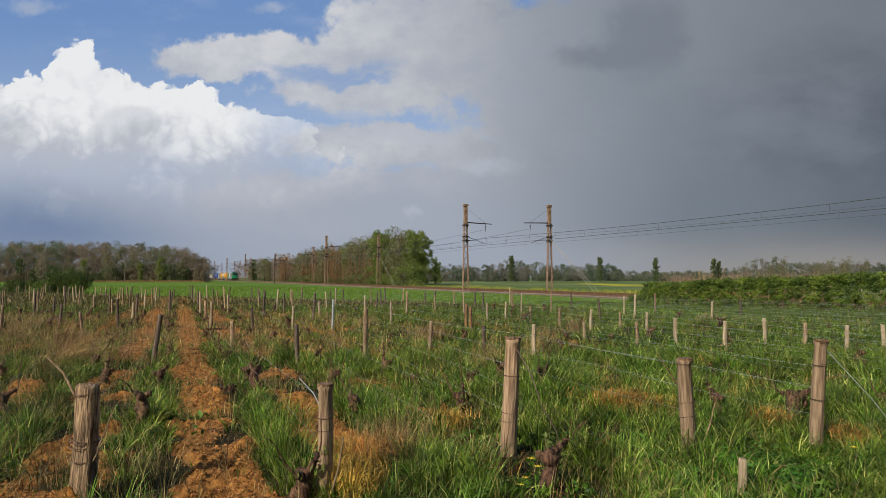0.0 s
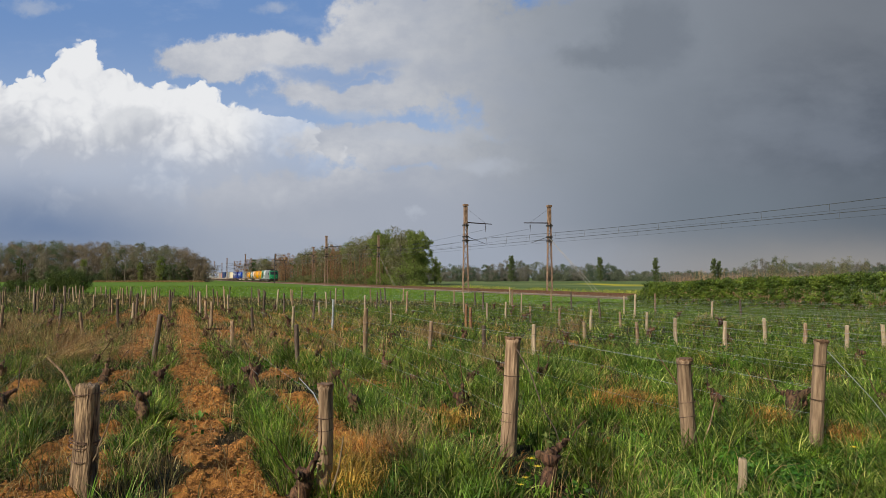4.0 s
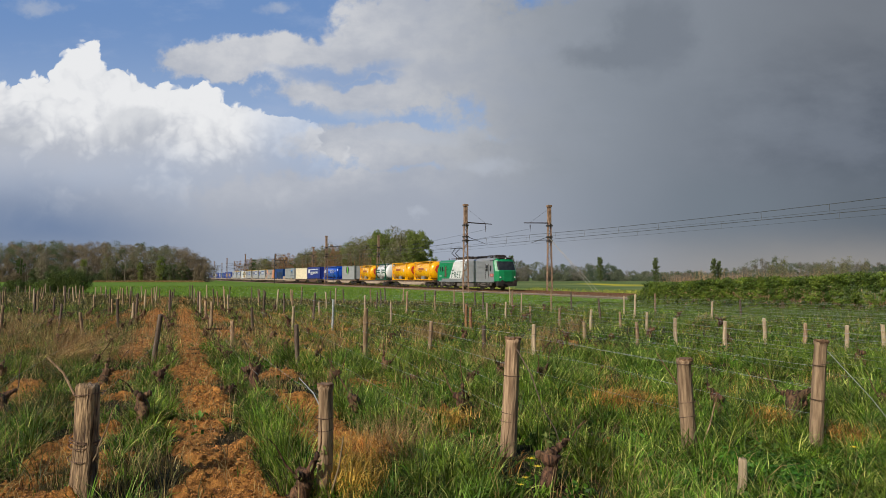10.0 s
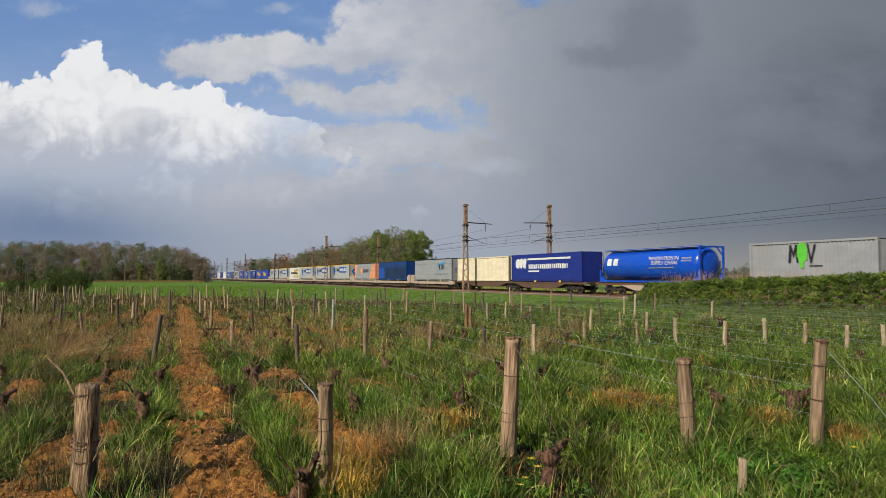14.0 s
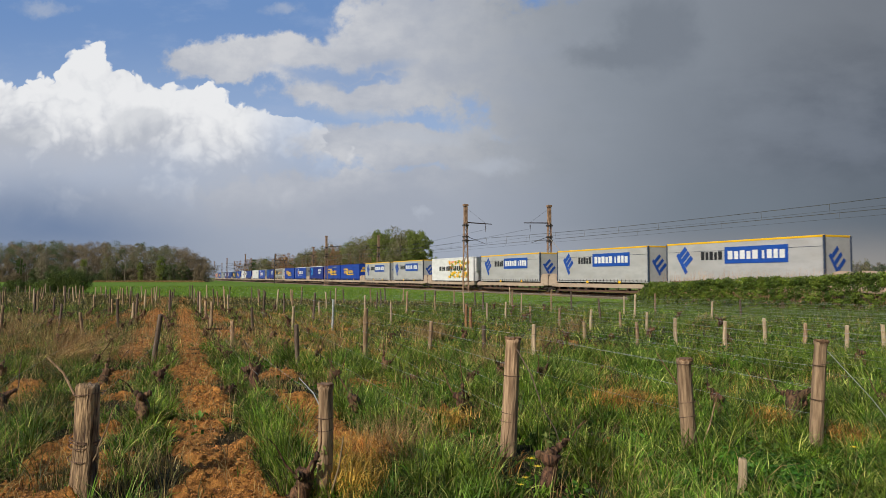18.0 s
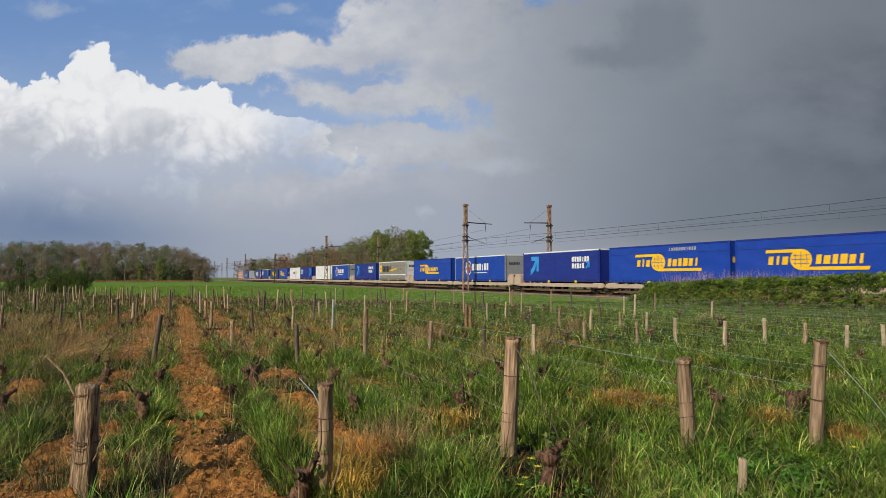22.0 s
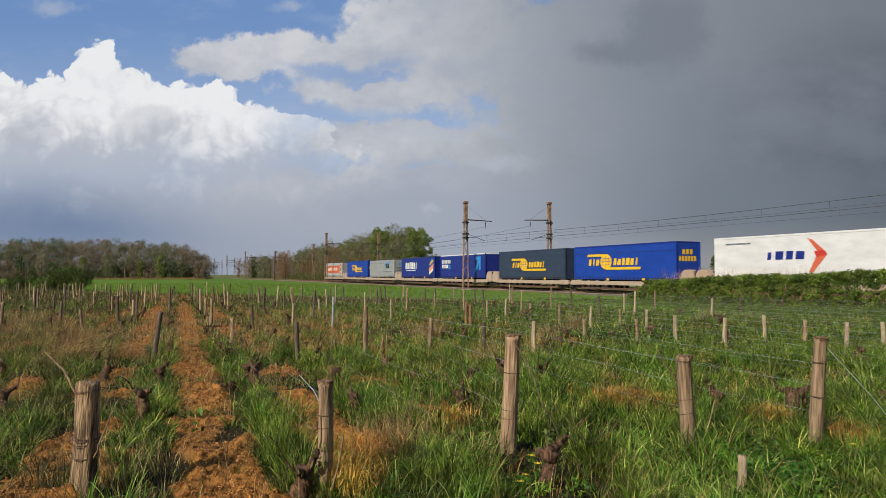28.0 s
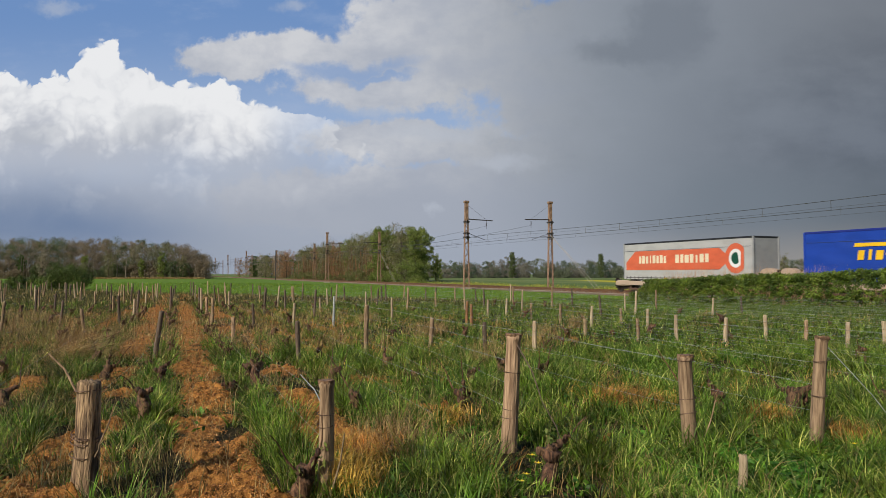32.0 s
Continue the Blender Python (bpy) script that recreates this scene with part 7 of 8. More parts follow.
def stump(seed):
    """An old vine: a gnarled leaning trunk with a knobbly head and a few spurs."""
    rng = random.Random(seed)
    t = thing("vine_stump", pose(0, -40 - seed, 0), "gnarled dark brown old vine stump", "vine", "old vines")

    def limb(bm, p0, d, length, r0, r1, steps, wob):
        p, rows = Vector(p0), []
        d = Vector(d).normalized()
        for i in range(steps + 1):
            w = i / steps
            r = (r0 + (r1 - r0) * w) * rng.uniform(0.8, 1.25)
            ux = d.orthogonal().normalized()
            uy = d.cross(ux)
            rows.append([bm.verts.new(p + (ux * math.cos(6.283 * j / 9) + uy * math.sin(6.283 * j / 9)) * r * rng.uniform(0.75, 1.25)) for j in range(9)])
            d = (d + Vector((rng.gauss(0, wob), rng.gauss(0, wob), rng.gauss(0, wob * 0.5)))).normalized()
            p = p + d * length / steps
        for a, b in zip(rows, rows[1:]):
            for j in range(9):
                bm.faces.new((a[j], a[(j + 1) % 9], b[(j + 1) % 9], b[j]))
        bm.faces.new(rows[-1])
        return p, d
    bm = B()
    tip, d = limb(bm, (0, 0, -0.06), (rng.uniform(-0.3, 0.3), rng.uniform(-0.3, 0.3), 1), rng.uniform(0.26, 0.38), 0.056, 0.064, 11, 0.2)
    part("trunk", bm, M_VINE, t, smooth=True)
    for i in range(rng.choice((2, 3, 3))):
        bm = B()
        a = rng.uniform(0, 6.28)
        q, dd = limb(bm, tip - d * 0.04, (math.cos(a), math.sin(a), rng.uniform(0.1, 0.9)), rng.uniform(0.1, 0.22), 0.036, 0.018, 7, 0.28)
        part("arm", bm, M_VINE, t, smooth=True)
        if rng.random() < 0.6:
            bm = B()
            limb(bm, q, (dd.x, dd.y, 1.2), rng.uniform(0.12, 0.4), 0.007, 0.004, 4, 0.15)
            part("cane", bm, M_VINE, t)
    c = np.array([[tip.x + rng.gauss(0, 0.07), tip.y + rng.gauss(0, 0.07), tip.z + rng.uniform(0.0, 0.15)] for _ in range(3)])
    part_of("bud_leaves", leaf_cloud("bud_leaves", c, np.full(3, 0.07), 7, 0.022, M_LEAF, np.random.RandomState(seed)), t)
    return t


STUMPS_AT = [(-1.09, 4.86), (-3.20, 7.12), (-2.78, 9.05), (-2.62, 9.50), (-4.13, 9.62), (-0.82, 7.50), (0.27, 7.83), (0.52, 9.27), (-0.32, 9.60), (1.39, 9.60), (0.73, 5.07), (2.99, 7.73), (3.83, 7.52), (7.15, 11.30),
             (-4.88, 11.30), (-9.13, 18.91), (-3.93, 12.40), (-4.90, 7.52), (-5.00, 9.85), (0.94, 9.60), (-1.25, 17.52), (-2.28, 12.01), (3.10, 7.55), (3.78, 7.25), (5.25, 8.2)]


def vines():
    rng = random.Random(8)
    protos = [stump(i) for i in range(6)]
    fresh = set(range(6))
    spots = [(x, y, rng.uniform(1.0, 1.25)) for x, y in STUMPS_AT]
    for k in range(-11, 16):
        a = 6.0 + rng.uniform(0, 2)
        while a < 34:
            r = ROWS0 + ROW_GAP * k + rng.uniform(-0.1, 0.1)
            x, y = RN[0] * r + RU[0] * a, RN[1] * r + RU[1] * a
            if abs(x) < 0.72 * y + 1 and y > 9 and (k < 3 or rng.random() < 0.25) and float(vineyard(np.array([x]), np.array([y]))[0]) > 0.5 and all(math.hypot(x - p[0], y - p[1]) > 0.7 for p in spots):
                spots.append((x, y, rng.uniform(0.8, 1.2)))
            a += rng.uniform(1.6, 3.4)
    for i, (x, y, s) in enumerate(spots):
        k = i % 6
        m = stand(x, y, rng.gauss(0, 4), rng.uniform(0, 360)) @ Matrix.Diagonal((s * 0.85, s * 0.85, s * 1.15, 1))
        if k in fresh:
            fresh.discard(k)
            protos[k].matrix_basis = m
        else:
            c = protos[k].scale
            copy_thing(protos[k], m @ Matrix.Diagonal((1 / c.x, 1 / c.y, 1 / c.z, 1)))


vines()


# ---- grass and weeds
def grass_mat(name, c1, c2, c3, translucent=0.16):
    m = bpy.data.materials.new(name)
    m.use_nodes = True
    n = Nodes(m.node_tree)
    b = m.node_tree.nodes["Principled BSDF"]
    r = n.add("ShaderNodeNewGeometry").outputs["Random Per Island"]
    r2 = n.math("FRACT", n.math("MULTIPLY", r, 17.3))
    co = n.add("ShaderNodeTexCoord").outputs["Object"]
    col = n.mix(r, c1, c2)
    col = n.mix(n.step(n.noise(co, 0.8, 4.0), 0.38, 0.62, 0.0, 0.8), col, n.mix(r2, c2, c1))
    col = n.mix(n.step(r2, 0.76, 0.94), col, c3)
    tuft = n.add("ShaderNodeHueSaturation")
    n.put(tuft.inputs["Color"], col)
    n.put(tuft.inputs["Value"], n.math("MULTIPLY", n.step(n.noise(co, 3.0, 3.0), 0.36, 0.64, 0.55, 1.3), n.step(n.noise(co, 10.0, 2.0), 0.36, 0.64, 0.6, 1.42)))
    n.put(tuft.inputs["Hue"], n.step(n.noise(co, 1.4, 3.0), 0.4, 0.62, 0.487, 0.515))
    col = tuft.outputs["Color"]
    n.put(b.inputs["Base Color"], col)
    b.inputs["Roughness"].default_value = 0.52
    b.inputs["Specular IOR Level"].default_value = 0.2
    t = n.add("ShaderNodeBsdfTranslucent")
    n.put(t.inputs["Color"], col)
    mx = n.add("ShaderNodeMixShader")
    mx.inputs[0].default_value = translucent
    n.put(mx.inputs[1], b.outputs[0])
    n.put(mx.inputs[2], t.outputs[0])
    n.put(m.node_tree.nodes["Material Output"].inputs["Surface"], mx.outputs[0])
    return m


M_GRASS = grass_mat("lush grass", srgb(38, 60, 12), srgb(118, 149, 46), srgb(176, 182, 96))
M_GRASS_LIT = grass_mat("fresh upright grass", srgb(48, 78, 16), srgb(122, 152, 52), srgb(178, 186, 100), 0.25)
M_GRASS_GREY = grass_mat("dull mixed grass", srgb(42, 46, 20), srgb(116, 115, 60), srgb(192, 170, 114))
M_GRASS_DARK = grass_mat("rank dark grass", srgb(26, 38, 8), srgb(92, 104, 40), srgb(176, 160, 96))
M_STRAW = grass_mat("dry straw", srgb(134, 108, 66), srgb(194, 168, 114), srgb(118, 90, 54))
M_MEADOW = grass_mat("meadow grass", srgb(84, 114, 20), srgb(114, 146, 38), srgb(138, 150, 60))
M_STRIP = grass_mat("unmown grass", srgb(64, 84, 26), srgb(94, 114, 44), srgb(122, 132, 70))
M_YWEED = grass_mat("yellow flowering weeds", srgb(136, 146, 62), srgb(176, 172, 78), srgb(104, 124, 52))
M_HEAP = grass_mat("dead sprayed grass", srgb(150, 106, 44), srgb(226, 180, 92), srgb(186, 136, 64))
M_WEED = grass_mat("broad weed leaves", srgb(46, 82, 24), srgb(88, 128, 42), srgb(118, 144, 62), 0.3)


def blades(name, root, h, w, bend, levels, material, rng):
    """Curved grass blades standing on the roots."""
    k = len(root)
    ang = rng.rand(k) * 2 * np.pi
    return arched(name, root, ang, h, w, rng.uniform(0.0, 0.25, k), bend, levels, material, rng)


def arched(name, root, ang, length, w, lean, curl, levels, material, rng):
    """Blades that set out leaning towards ang and arch over by curl, in radians."""
    k = len(root)
    d = np.stack([np.cos(ang), np.sin(ang), np.zeros(k)], 1)
    face = ang + np.pi / 2 + rng.normal(size=k) * 0.45
    side = np.stack([np.cos(face), np.sin(face), rng.normal(size=k) * 0.25], 1)
    p, rows = root.copy(), []
    for i in range(levels):
        t = i / (levels - 1)
        ww = (w * (1 - 0.92 * t ** 1.6) * 0.5)[:, None]
        rows += [p - side * ww, p + side * ww]
        bow = lean + curl * ((i + 0.5) / (levels - 1)) ** 1.2
        step = (length / (levels - 1))[:, None]
        p = p + step * (d * np.sin(bow)[:, None] + np.outer(np.cos(bow), (0, 0, 1)))
        p[:, 2] = np.maximum(p[:, 2], root[:, 2] + 0.015)
    v = np.stack(rows, 1).reshape(-1, 3)
    base = (np.arange(k) * 2 * levels)[:, None, None]
    q = np.array([(2 * i, 2 * i + 1, 2 * i + 3, 2 * i + 2) for i in range(levels - 1)])[None]
    return raw_mesh(name, v, (base + q).reshape(-1, 4), material)


def tussocks(name, x, y, per, size, width, levels, material, rng, core=0.045, curl=(0.5, 1.9)):
    """Clumps whose blades fan out from one root and arch outwards; size: blade length of each clump."""
    x, y = np.repeat(x, per), np.repeat(y, per)
    k = len(x)
    ang = rng.rand(k) * 2 * np.pi
    off = core * rng.rand(k) ** 0.5
    x, y = x + np.cos(ang) * off, y + np.sin(ang) * off
    root = np.stack([x, y, ground_z(x, y) - 0.012], 1)
    return arched(name, root, ang + rng.normal(size=k) * 0.35, np.repeat(size, per) * rng.uniform(0.45, 1.1, k), rng.uniform(*width, k), rng.uniform(0.02, 0.55, k), rng.uniform(*curl, k), levels, material, rng)


def sow(rng, count, y0, y1, keep):
    """Random places in the view between two distances, thinned by keep(x, y)."""
    y = np.sqrt(rng.uniform(y0 * y0, y1 * y1, count))
    x = rng.uniform(-0.74, 0.74, count) * y
    m = rng.rand(count) < keep(x, y)
    return x[m], y[m]


def tufted(rng, x, y, per, spread):
    x, y = np.repeat(x, per), np.repeat(y, per)
    x, y = x + rng.normal(size=len(x)) * spread, y + rng.normal(size=len(y)) * spread
    return np.stack([x, y, ground_z(x, y) - 0.01], 1)


def lay(name, mesh, label):
    tagged(new(name, mesh), label, "grass", kind="stuff")


def grass():
    rng = np.random.RandomState(31)

    def lush(x, y):
        r, e, _ = row_offset(x, y)
        east = np.clip((r - 1.5) / 1.8, 0, 1)
        cover = east * (0.62 + 0.38 * np.clip(1 - e / 0.4, 0, 1)) + (1 - east) * np.clip(1.25 - e / 0.30, 0.06, 1)
        return np.clip((1 - soil_mask(x, y)) ** 3 * cover * np.clip(0.62 + 1.6 * fbm(x, y, 0.8, 3, 50), 0, 1), 0, 1) * vineyard(x, y)

    def thin(x, y):
        return (1 - soil_mask(x, y) * 0.93) * np.clip(0.52 + 1.3 * fbm(x, y, 1.3, 3, 51), 0.12, 1) * vineyard(x, y)

    def rank(x, y):
        r = row_offset(x, y)[0]
        return np.clip((-0.75 - r) / 0.5, 0, 1) * (1 - soil_mask(x, y)) ** 2 * np.clip(0.75 + 1.3 * fbm(x, y, 1.0, 3, 54), 0, 1) * np.clip((24 - y) / 8, 0, 1) * vineyard(x, y)

    # long arching tussocks near by
    x, y = sow(rng, 15500, 3.3, 13.5, lush)
    r = row_offset(x, y)[0]
    size = rng.uniform(0.22, 0.52, len(x)) * np.where(r > 1.2, 1.0, 0.72) * np.where((y < 5.6) & (x > 0.4), 0.7, 1.0)
    lay("grass", tussocks("grass", x, y, 24, size, (0.006, 0.0135), 5, M_GRASS, rng), "long arching green grass tussocks between the vines")
    # pale arching tussocks at the foot of the posts
    x, y = rng.uniform(-0.95, 0.1, 70), rng.uniform(4.55, 5.5, 70)
    lay("grass", tussocks("grass", x, y, 26, rng.uniform(0.16, 0.36, 70), (0.005, 0.010), 5, M_GRASS_LIT, rng), "pale green arching tussocks at the foot of the posts")
    # a few tall upright clumps on the rows
    x, y = sow(rng, 700, 3.5, 15, lambda a, b: lush(a, b) * np.clip(1.3 - row_offset(a, b)[1] / 0.3, 0, 1))
    spots = np.array([(-1.9, 7.2), (-1.75, 6.6), (-1.45, 6.0), (-1.3, 5.5), (-1.5, 5.75), (-1.15, 4.9), (-1.62, 6.9), (-4.83, 13.84), (-4.2, 13.0), (-3.71, 12.1), (-3.93, 17.6), (-2.78, 16.15), (-3.3, 16.8), (-2.95, 15.4)])
    x, y = np.concatenate([x, spots[:, 0], spots[:, 0] + 0.12]), np.concatenate([y, spots[:, 1], spots[:, 1] + 0.1])
    lay("grass", tussocks("grass", x, y, 44, rng.uniform(0.34, 0.62, len(x)), (0.006, 0.012), 5, M_GRASS_LIT, rng, 0.09, (0.2, 1.2)), "tall lush upright grass clumps along the vine rows")
    # rank growth at the western edge
    x, y = sow(rng, 15000, 3.5, 24, rank)
    lay("grass", tussocks("grass", x, y, 22, rng.uniform(0.25, 0.6, len(x)), (0.004, 0.0085), 5, M_GRASS_DARK, rng, 0.06, (0.7, 2.1)), "rank dark arching grass at the vineyard's edge")
    # short undergrowth
    for mat, sign, label in ((M_GRASS_GREY, -1, "dull thin grass and weeds among the vines"), (M_GRASS, 1, "short green undergrowth among the vines")):
        x, y = sow(rng, 9500, 3.3, 14, lambda a, b: thin(a, b) * (1 - 0.6 * rank(a, b)) * np.clip(0.5 + sign * (row_offset(a, b)[0] - 3.0) / 3.0, 0.06, 0.94))
        p = tufted(rng, x, y, 8, 0.08)
        k = len(p)
        lay("grass", blades("grass", p, rng.uniform(0.06, 0.24, k), rng.uniform(0.005, 0.009, k), rng.uniform(0.4, 1.8, k), 3, mat, rng), label)
    # tufts sprouting in the bare alleys
    x, y = sow(rng, 5200, 3.6, 24, lambda a, b: soil_mask(a, b) * np.clip(0.2 + 1.6 * fbm(a, b, 0.7, 2, 58), 0, 1))
    lay("grass", tussocks("grass", x, y, 12, rng.uniform(0.06, 0.23, len(x)), (0.004, 0.009), 4, M_GRASS, rng, 0.03), "small green tufts sprouting in the bare alleys")
    # further out
    x, y = sow(rng, 19000, 13, 36, lush)
    lay("grass", tussocks("grass", x, y, 12, rng.uniform(0.2, 0.46, len(x)), (0.008, 0.017), 4, M_GRASS, rng, 0.08), "green grass tussocks further out in the vineyard")
    for mat, sign, label in ((M_GRASS_GREY, -1, "dull grass further out in the vineyard"), (M_STRIP, 1, "short green grass further out in the vineyard")):
        x, y = sow(rng, 20000, 13, 36, lambda a, b: thin(a, b) * np.clip(0.5 + sign * (row_offset(a, b)[0] - 5.5) / 5.0, 0.12, 0.88))
        p = tufted(rng, x, y, 5, 0.14)
        k = len(p)
        lay("grass", blades("grass", p, rng.uniform(0.06, 0.26, k), rng.uniform(0.010, 0.018, k), rng.uniform(0.4, 1.5, k), 3, mat, rng), label)
    x, y = sow(rng, 34000, 33, 68, lambda a, b: vineyard(a, b) * (1 - 0.85 * soil_mask(a, b)))
    p = tufted(rng, x, y, 3, 0.2)
    k = len(p)
    lay("grass", blades("grass", p, rng.uniform(0.1, 0.32, k), rng.uniform(0.025, 0.05, k), rng.uniform(0.4, 1.4, k), 2, M_GRASS_GREY, rng), "mixed grass at the vineyard's far end")

    def meadow(a, b):
        d = a * N.x + b * N.y
        return (vineyard(a, b) < 0.3) * (d < 37.5) * 1.0
    x, y = sow(rng, 46000, 17, 120, lambda a, b: meadow(a, b) * np.clip(55 / b, 0.2, 1) ** 1.5)
    p = tufted(rng, x, y, 3, 0.15)
    k = len(p)
    dist = p[:, 1]
    lay("meadow_grass", blades("meadow_grass", p, rng.uniform(0.07, 0.18, k), 0.0005 * dist * rng.uniform(0.8, 1.4, k), rng.uniform(0.3, 1.0, k), 3, M_MEADOW, rng), "bright green meadow grass before the railway")

    # a pale dry verge along the far wood, and yellow flowering weeds behind the line
    x, y = rng.uniform(-122, -79, 2600), rng.uniform(218, 221.5, 2600)
    p = tufted(rng, x, y, 2, 0.1)
    k = len(p)
    lay("dry_verge", blades("dry_verge", p, rng.uniform(0.35, 0.75, k), rng.uniform(0.08, 0.16, k), rng.uniform(0.1, 0.6, k), 2, M_STRAW, rng), "pale dry grass verge along the far wood")
    s, d = rng.uniform(45, 135, 3600), rng.uniform(48.5, 56.5, 3600)
    m = rng.rand(3600) < np.clip(0.25 + 1.5 * fbm(s, d, 4.0, 2, 77), 0, 1)
    pts = np.outer(s[m], U[:]) + np.outer(d[m], N[:])
    p = tufted(rng, pts[:, 0], pts[:, 1], 3, 0.2)
    k = len(p)
    lay("flowering_weeds", blades("flowering_weeds", p, rng.uniform(0.25, 0.6, k), rng.uniform(0.04, 0.09, k), rng.uniform(0.2, 0.9, k), 2, M_YWEED, rng), "yellow flowering weeds behind the railway")

    # the unmown strip before the hedge
    s = rng.uniform(-14, 42, 17000)
    d = rng.uniform(26.4, 31.4, 17000)
    pts = np.outer(s, U[:]) + np.outer(d, N[:])
    p = tufted(rng, pts[:, 0], pts[:, 1], 4, 0.15)
    k = len(p)
    near = np.clip((40 - np.repeat(s, 4)) / 26, 0.3, 1)
    lay("tall_grass", blades("tall_grass", p, near * rng.uniform(0.3, 0.62, k), rng.uniform(0.014, 0.028, k), rng.uniform(0.2, 0.8, k), 2, M_STRIP, rng), "unmown dull green grass before the hedge")


grass()


def straw():
    rng = np.random.RandomState(77)
    big = [(-0.47, 6.60), (-0.40, 6.0), (-0.42, 5.45), (-0.55, 6.3), (0.63, 11.3), (0.80, 11.5), (1.93, 13.74), (-8.9, 16.1), (-11.2, 17.6), (-9.6, 16.6), (-8.3, 15.2), (-10.4, 16.2), (-7.9, 13.6), (-0.36, 17.4), (-0.5, 16.6), (-0.1, 17.9), (2.60, 16.6), (-2.45, 21.5), (3.9, 19.5)]
    c = np.array(big)
    p = tufted(rng, c[:, 0], c[:, 1], 210, 0.16)
    p2 = tufted(rng, c[7:13, 0], c[7:13, 1], 380, 0.8)
    x, y = sow(rng, 17000, 3.5, 28, lambda a, b: vineyard(a, b) * (1 - 0.85 * soil_mask(a, b)) * np.clip(0.3 + 1.8 * fbm(a, b, 1.6, 3, 60), 0, 1) * np.clip(1.1 - (a * RN[0] + b * RN[1] + 1) / 7, 0.05, 1))
    p3 = tufted(rng, x, y, 7, 0.09)
    clump = len(p)
    p = np.concatenate([p, p2, p3])
    k = len(p)
    far = np.clip(p[:, 1] / 9, 1, 4)
    tall = rng.uniform(0.12, 0.5, k)
    tall[:clump] = rng.uniform(0.25, 0.78, clump) * np.clip(p[:clump, 1] / 11, 0.6, 1)
    lay("dry_grass", blades("dry_grass", p, tall, 0.004 * far, rng.uniform(0.3, 1.9, k), 4, M_STRAW, rng), "dry straw-coloured grass stalks")
    # long arching stems
    x, y = sow(rng, 1300, 3, 15, lambda a, b: vineyard(a, b) * np.clip(0.8 - (a * RN[0] + b * RN[1]) / 6, 0.12, 0.7))
    p = tufted(rng, x, y, 2, 0.05)
    k = len(p)
    lay("dry_stems", blades("dry_stems", p, rng.uniform(0.3, 0.75, k), rng.uniform(0.003, 0.0055, k), rng.uniform(0.8, 2.3, k), 5, M_STRAW, rng), "long pale arching dry stems")
    # dry weeds among the green of the middle rows
    for mat, seed, count in ((M_STRAW, 63, 13000), (M_HEAP, 64, 11000)):
        x, y = sow(rng, count, 5.0, 30, lambda a, b: vineyard(a, b) * np.clip((row_offset(a, b)[0] - 0.6) / 1.5, 0, 1) * np.clip((10.5 - row_offset(a, b)[0]) / 5, 0.04, 1) * np.clip(0.15 + 2.0 * fbm(a, b, 1.2, 3, seed), 0, 0.9))
        lay("dry_weeds", tussocks("dry_weeds", x, y, 9, rng.uniform(0.12, 0.4, len(x)), (0.004, 0.010), 4, mat, rng, 0.09, (0.3, 2.2)), "tufts of dry brown weeds between the vine rows")
    # flattened litter on the ground
    x, y = sow(rng, 30000, 3, 16, lambda a, b: vineyard(a, b) * np.clip(0.45 + fbm(a, b, 1.0, 3, 61), 0, 1) * np.clip(1.2 - (a * RN[0] + b * RN[1]) / 5, 0.25, 1))
    p = np.stack([x, y, ground_z(x, y) + 0.03], 1)
    k = len(p)
    lay("straw_litter", blades("straw_litter", p, rng.uniform(0.05, 0.12, k), rng.uniform(0.003, 0.006, k), rng.uniform(1.5, 3.0, k), 3, M_STRAW, rng), "flattened dry straw lying among the weeds")
    # a fallen sheaf of long pale grass
    k = 420
    x, y = rng.normal(-6.75, 0.28, k), rng.normal(12.2, 0.22, k)
    p = np.stack([x, y, ground_z(x, y) + rng.uniform(0.02, 0.2, k)], 1)
    lay("dry_grass", arched("dry_grass", p, rng.normal(0.25, 0.4, k), rng.uniform(0.5, 1.25, k), rng.uniform(0.005, 0.010, k), rng.uniform(0.9, 1.35, k), rng.uniform(0.1, 0.6, k), 5, M_STRAW, rng), "fallen sheaf of long pale dry grass")
    # reddish mown heaps
    heaps = np.array([(2.20, 7.9), (2.34, 7.7), (2.05, 8.0)])
    p = tufted(rng, heaps[:, 0], heaps[:, 1], 1100, 0.17)
    spots = np.array([(3.34, 6.95), (3.42, 7.0), (3.66, 6.15), (3.74, 6.2), (-0.78, 5.7), (-0.62, 5.8), (-0.9, 5.6), (-0.55, 5.5), (-0.66, 5.25), (-0.74, 5.0), (-0.60, 4.85), (0.1, 6.9)])
    p = np.concatenate([p, tufted(rng, spots[:, 0], spots[:, 1], 420, 0.10)])
    p[:, 2] += rng.uniform(0.0, 0.20, len(p))
    k = len(p)
    lay("dead_grass", blades("dead_grass", p, rng.uniform(0.06, 0.24, k), rng.uniform(0.004, 0.007, k), rng.uniform(1.2, 3.4, k), 4, M_HEAP, rng), "orange-brown heaps of dead sprayed grass")


straw()


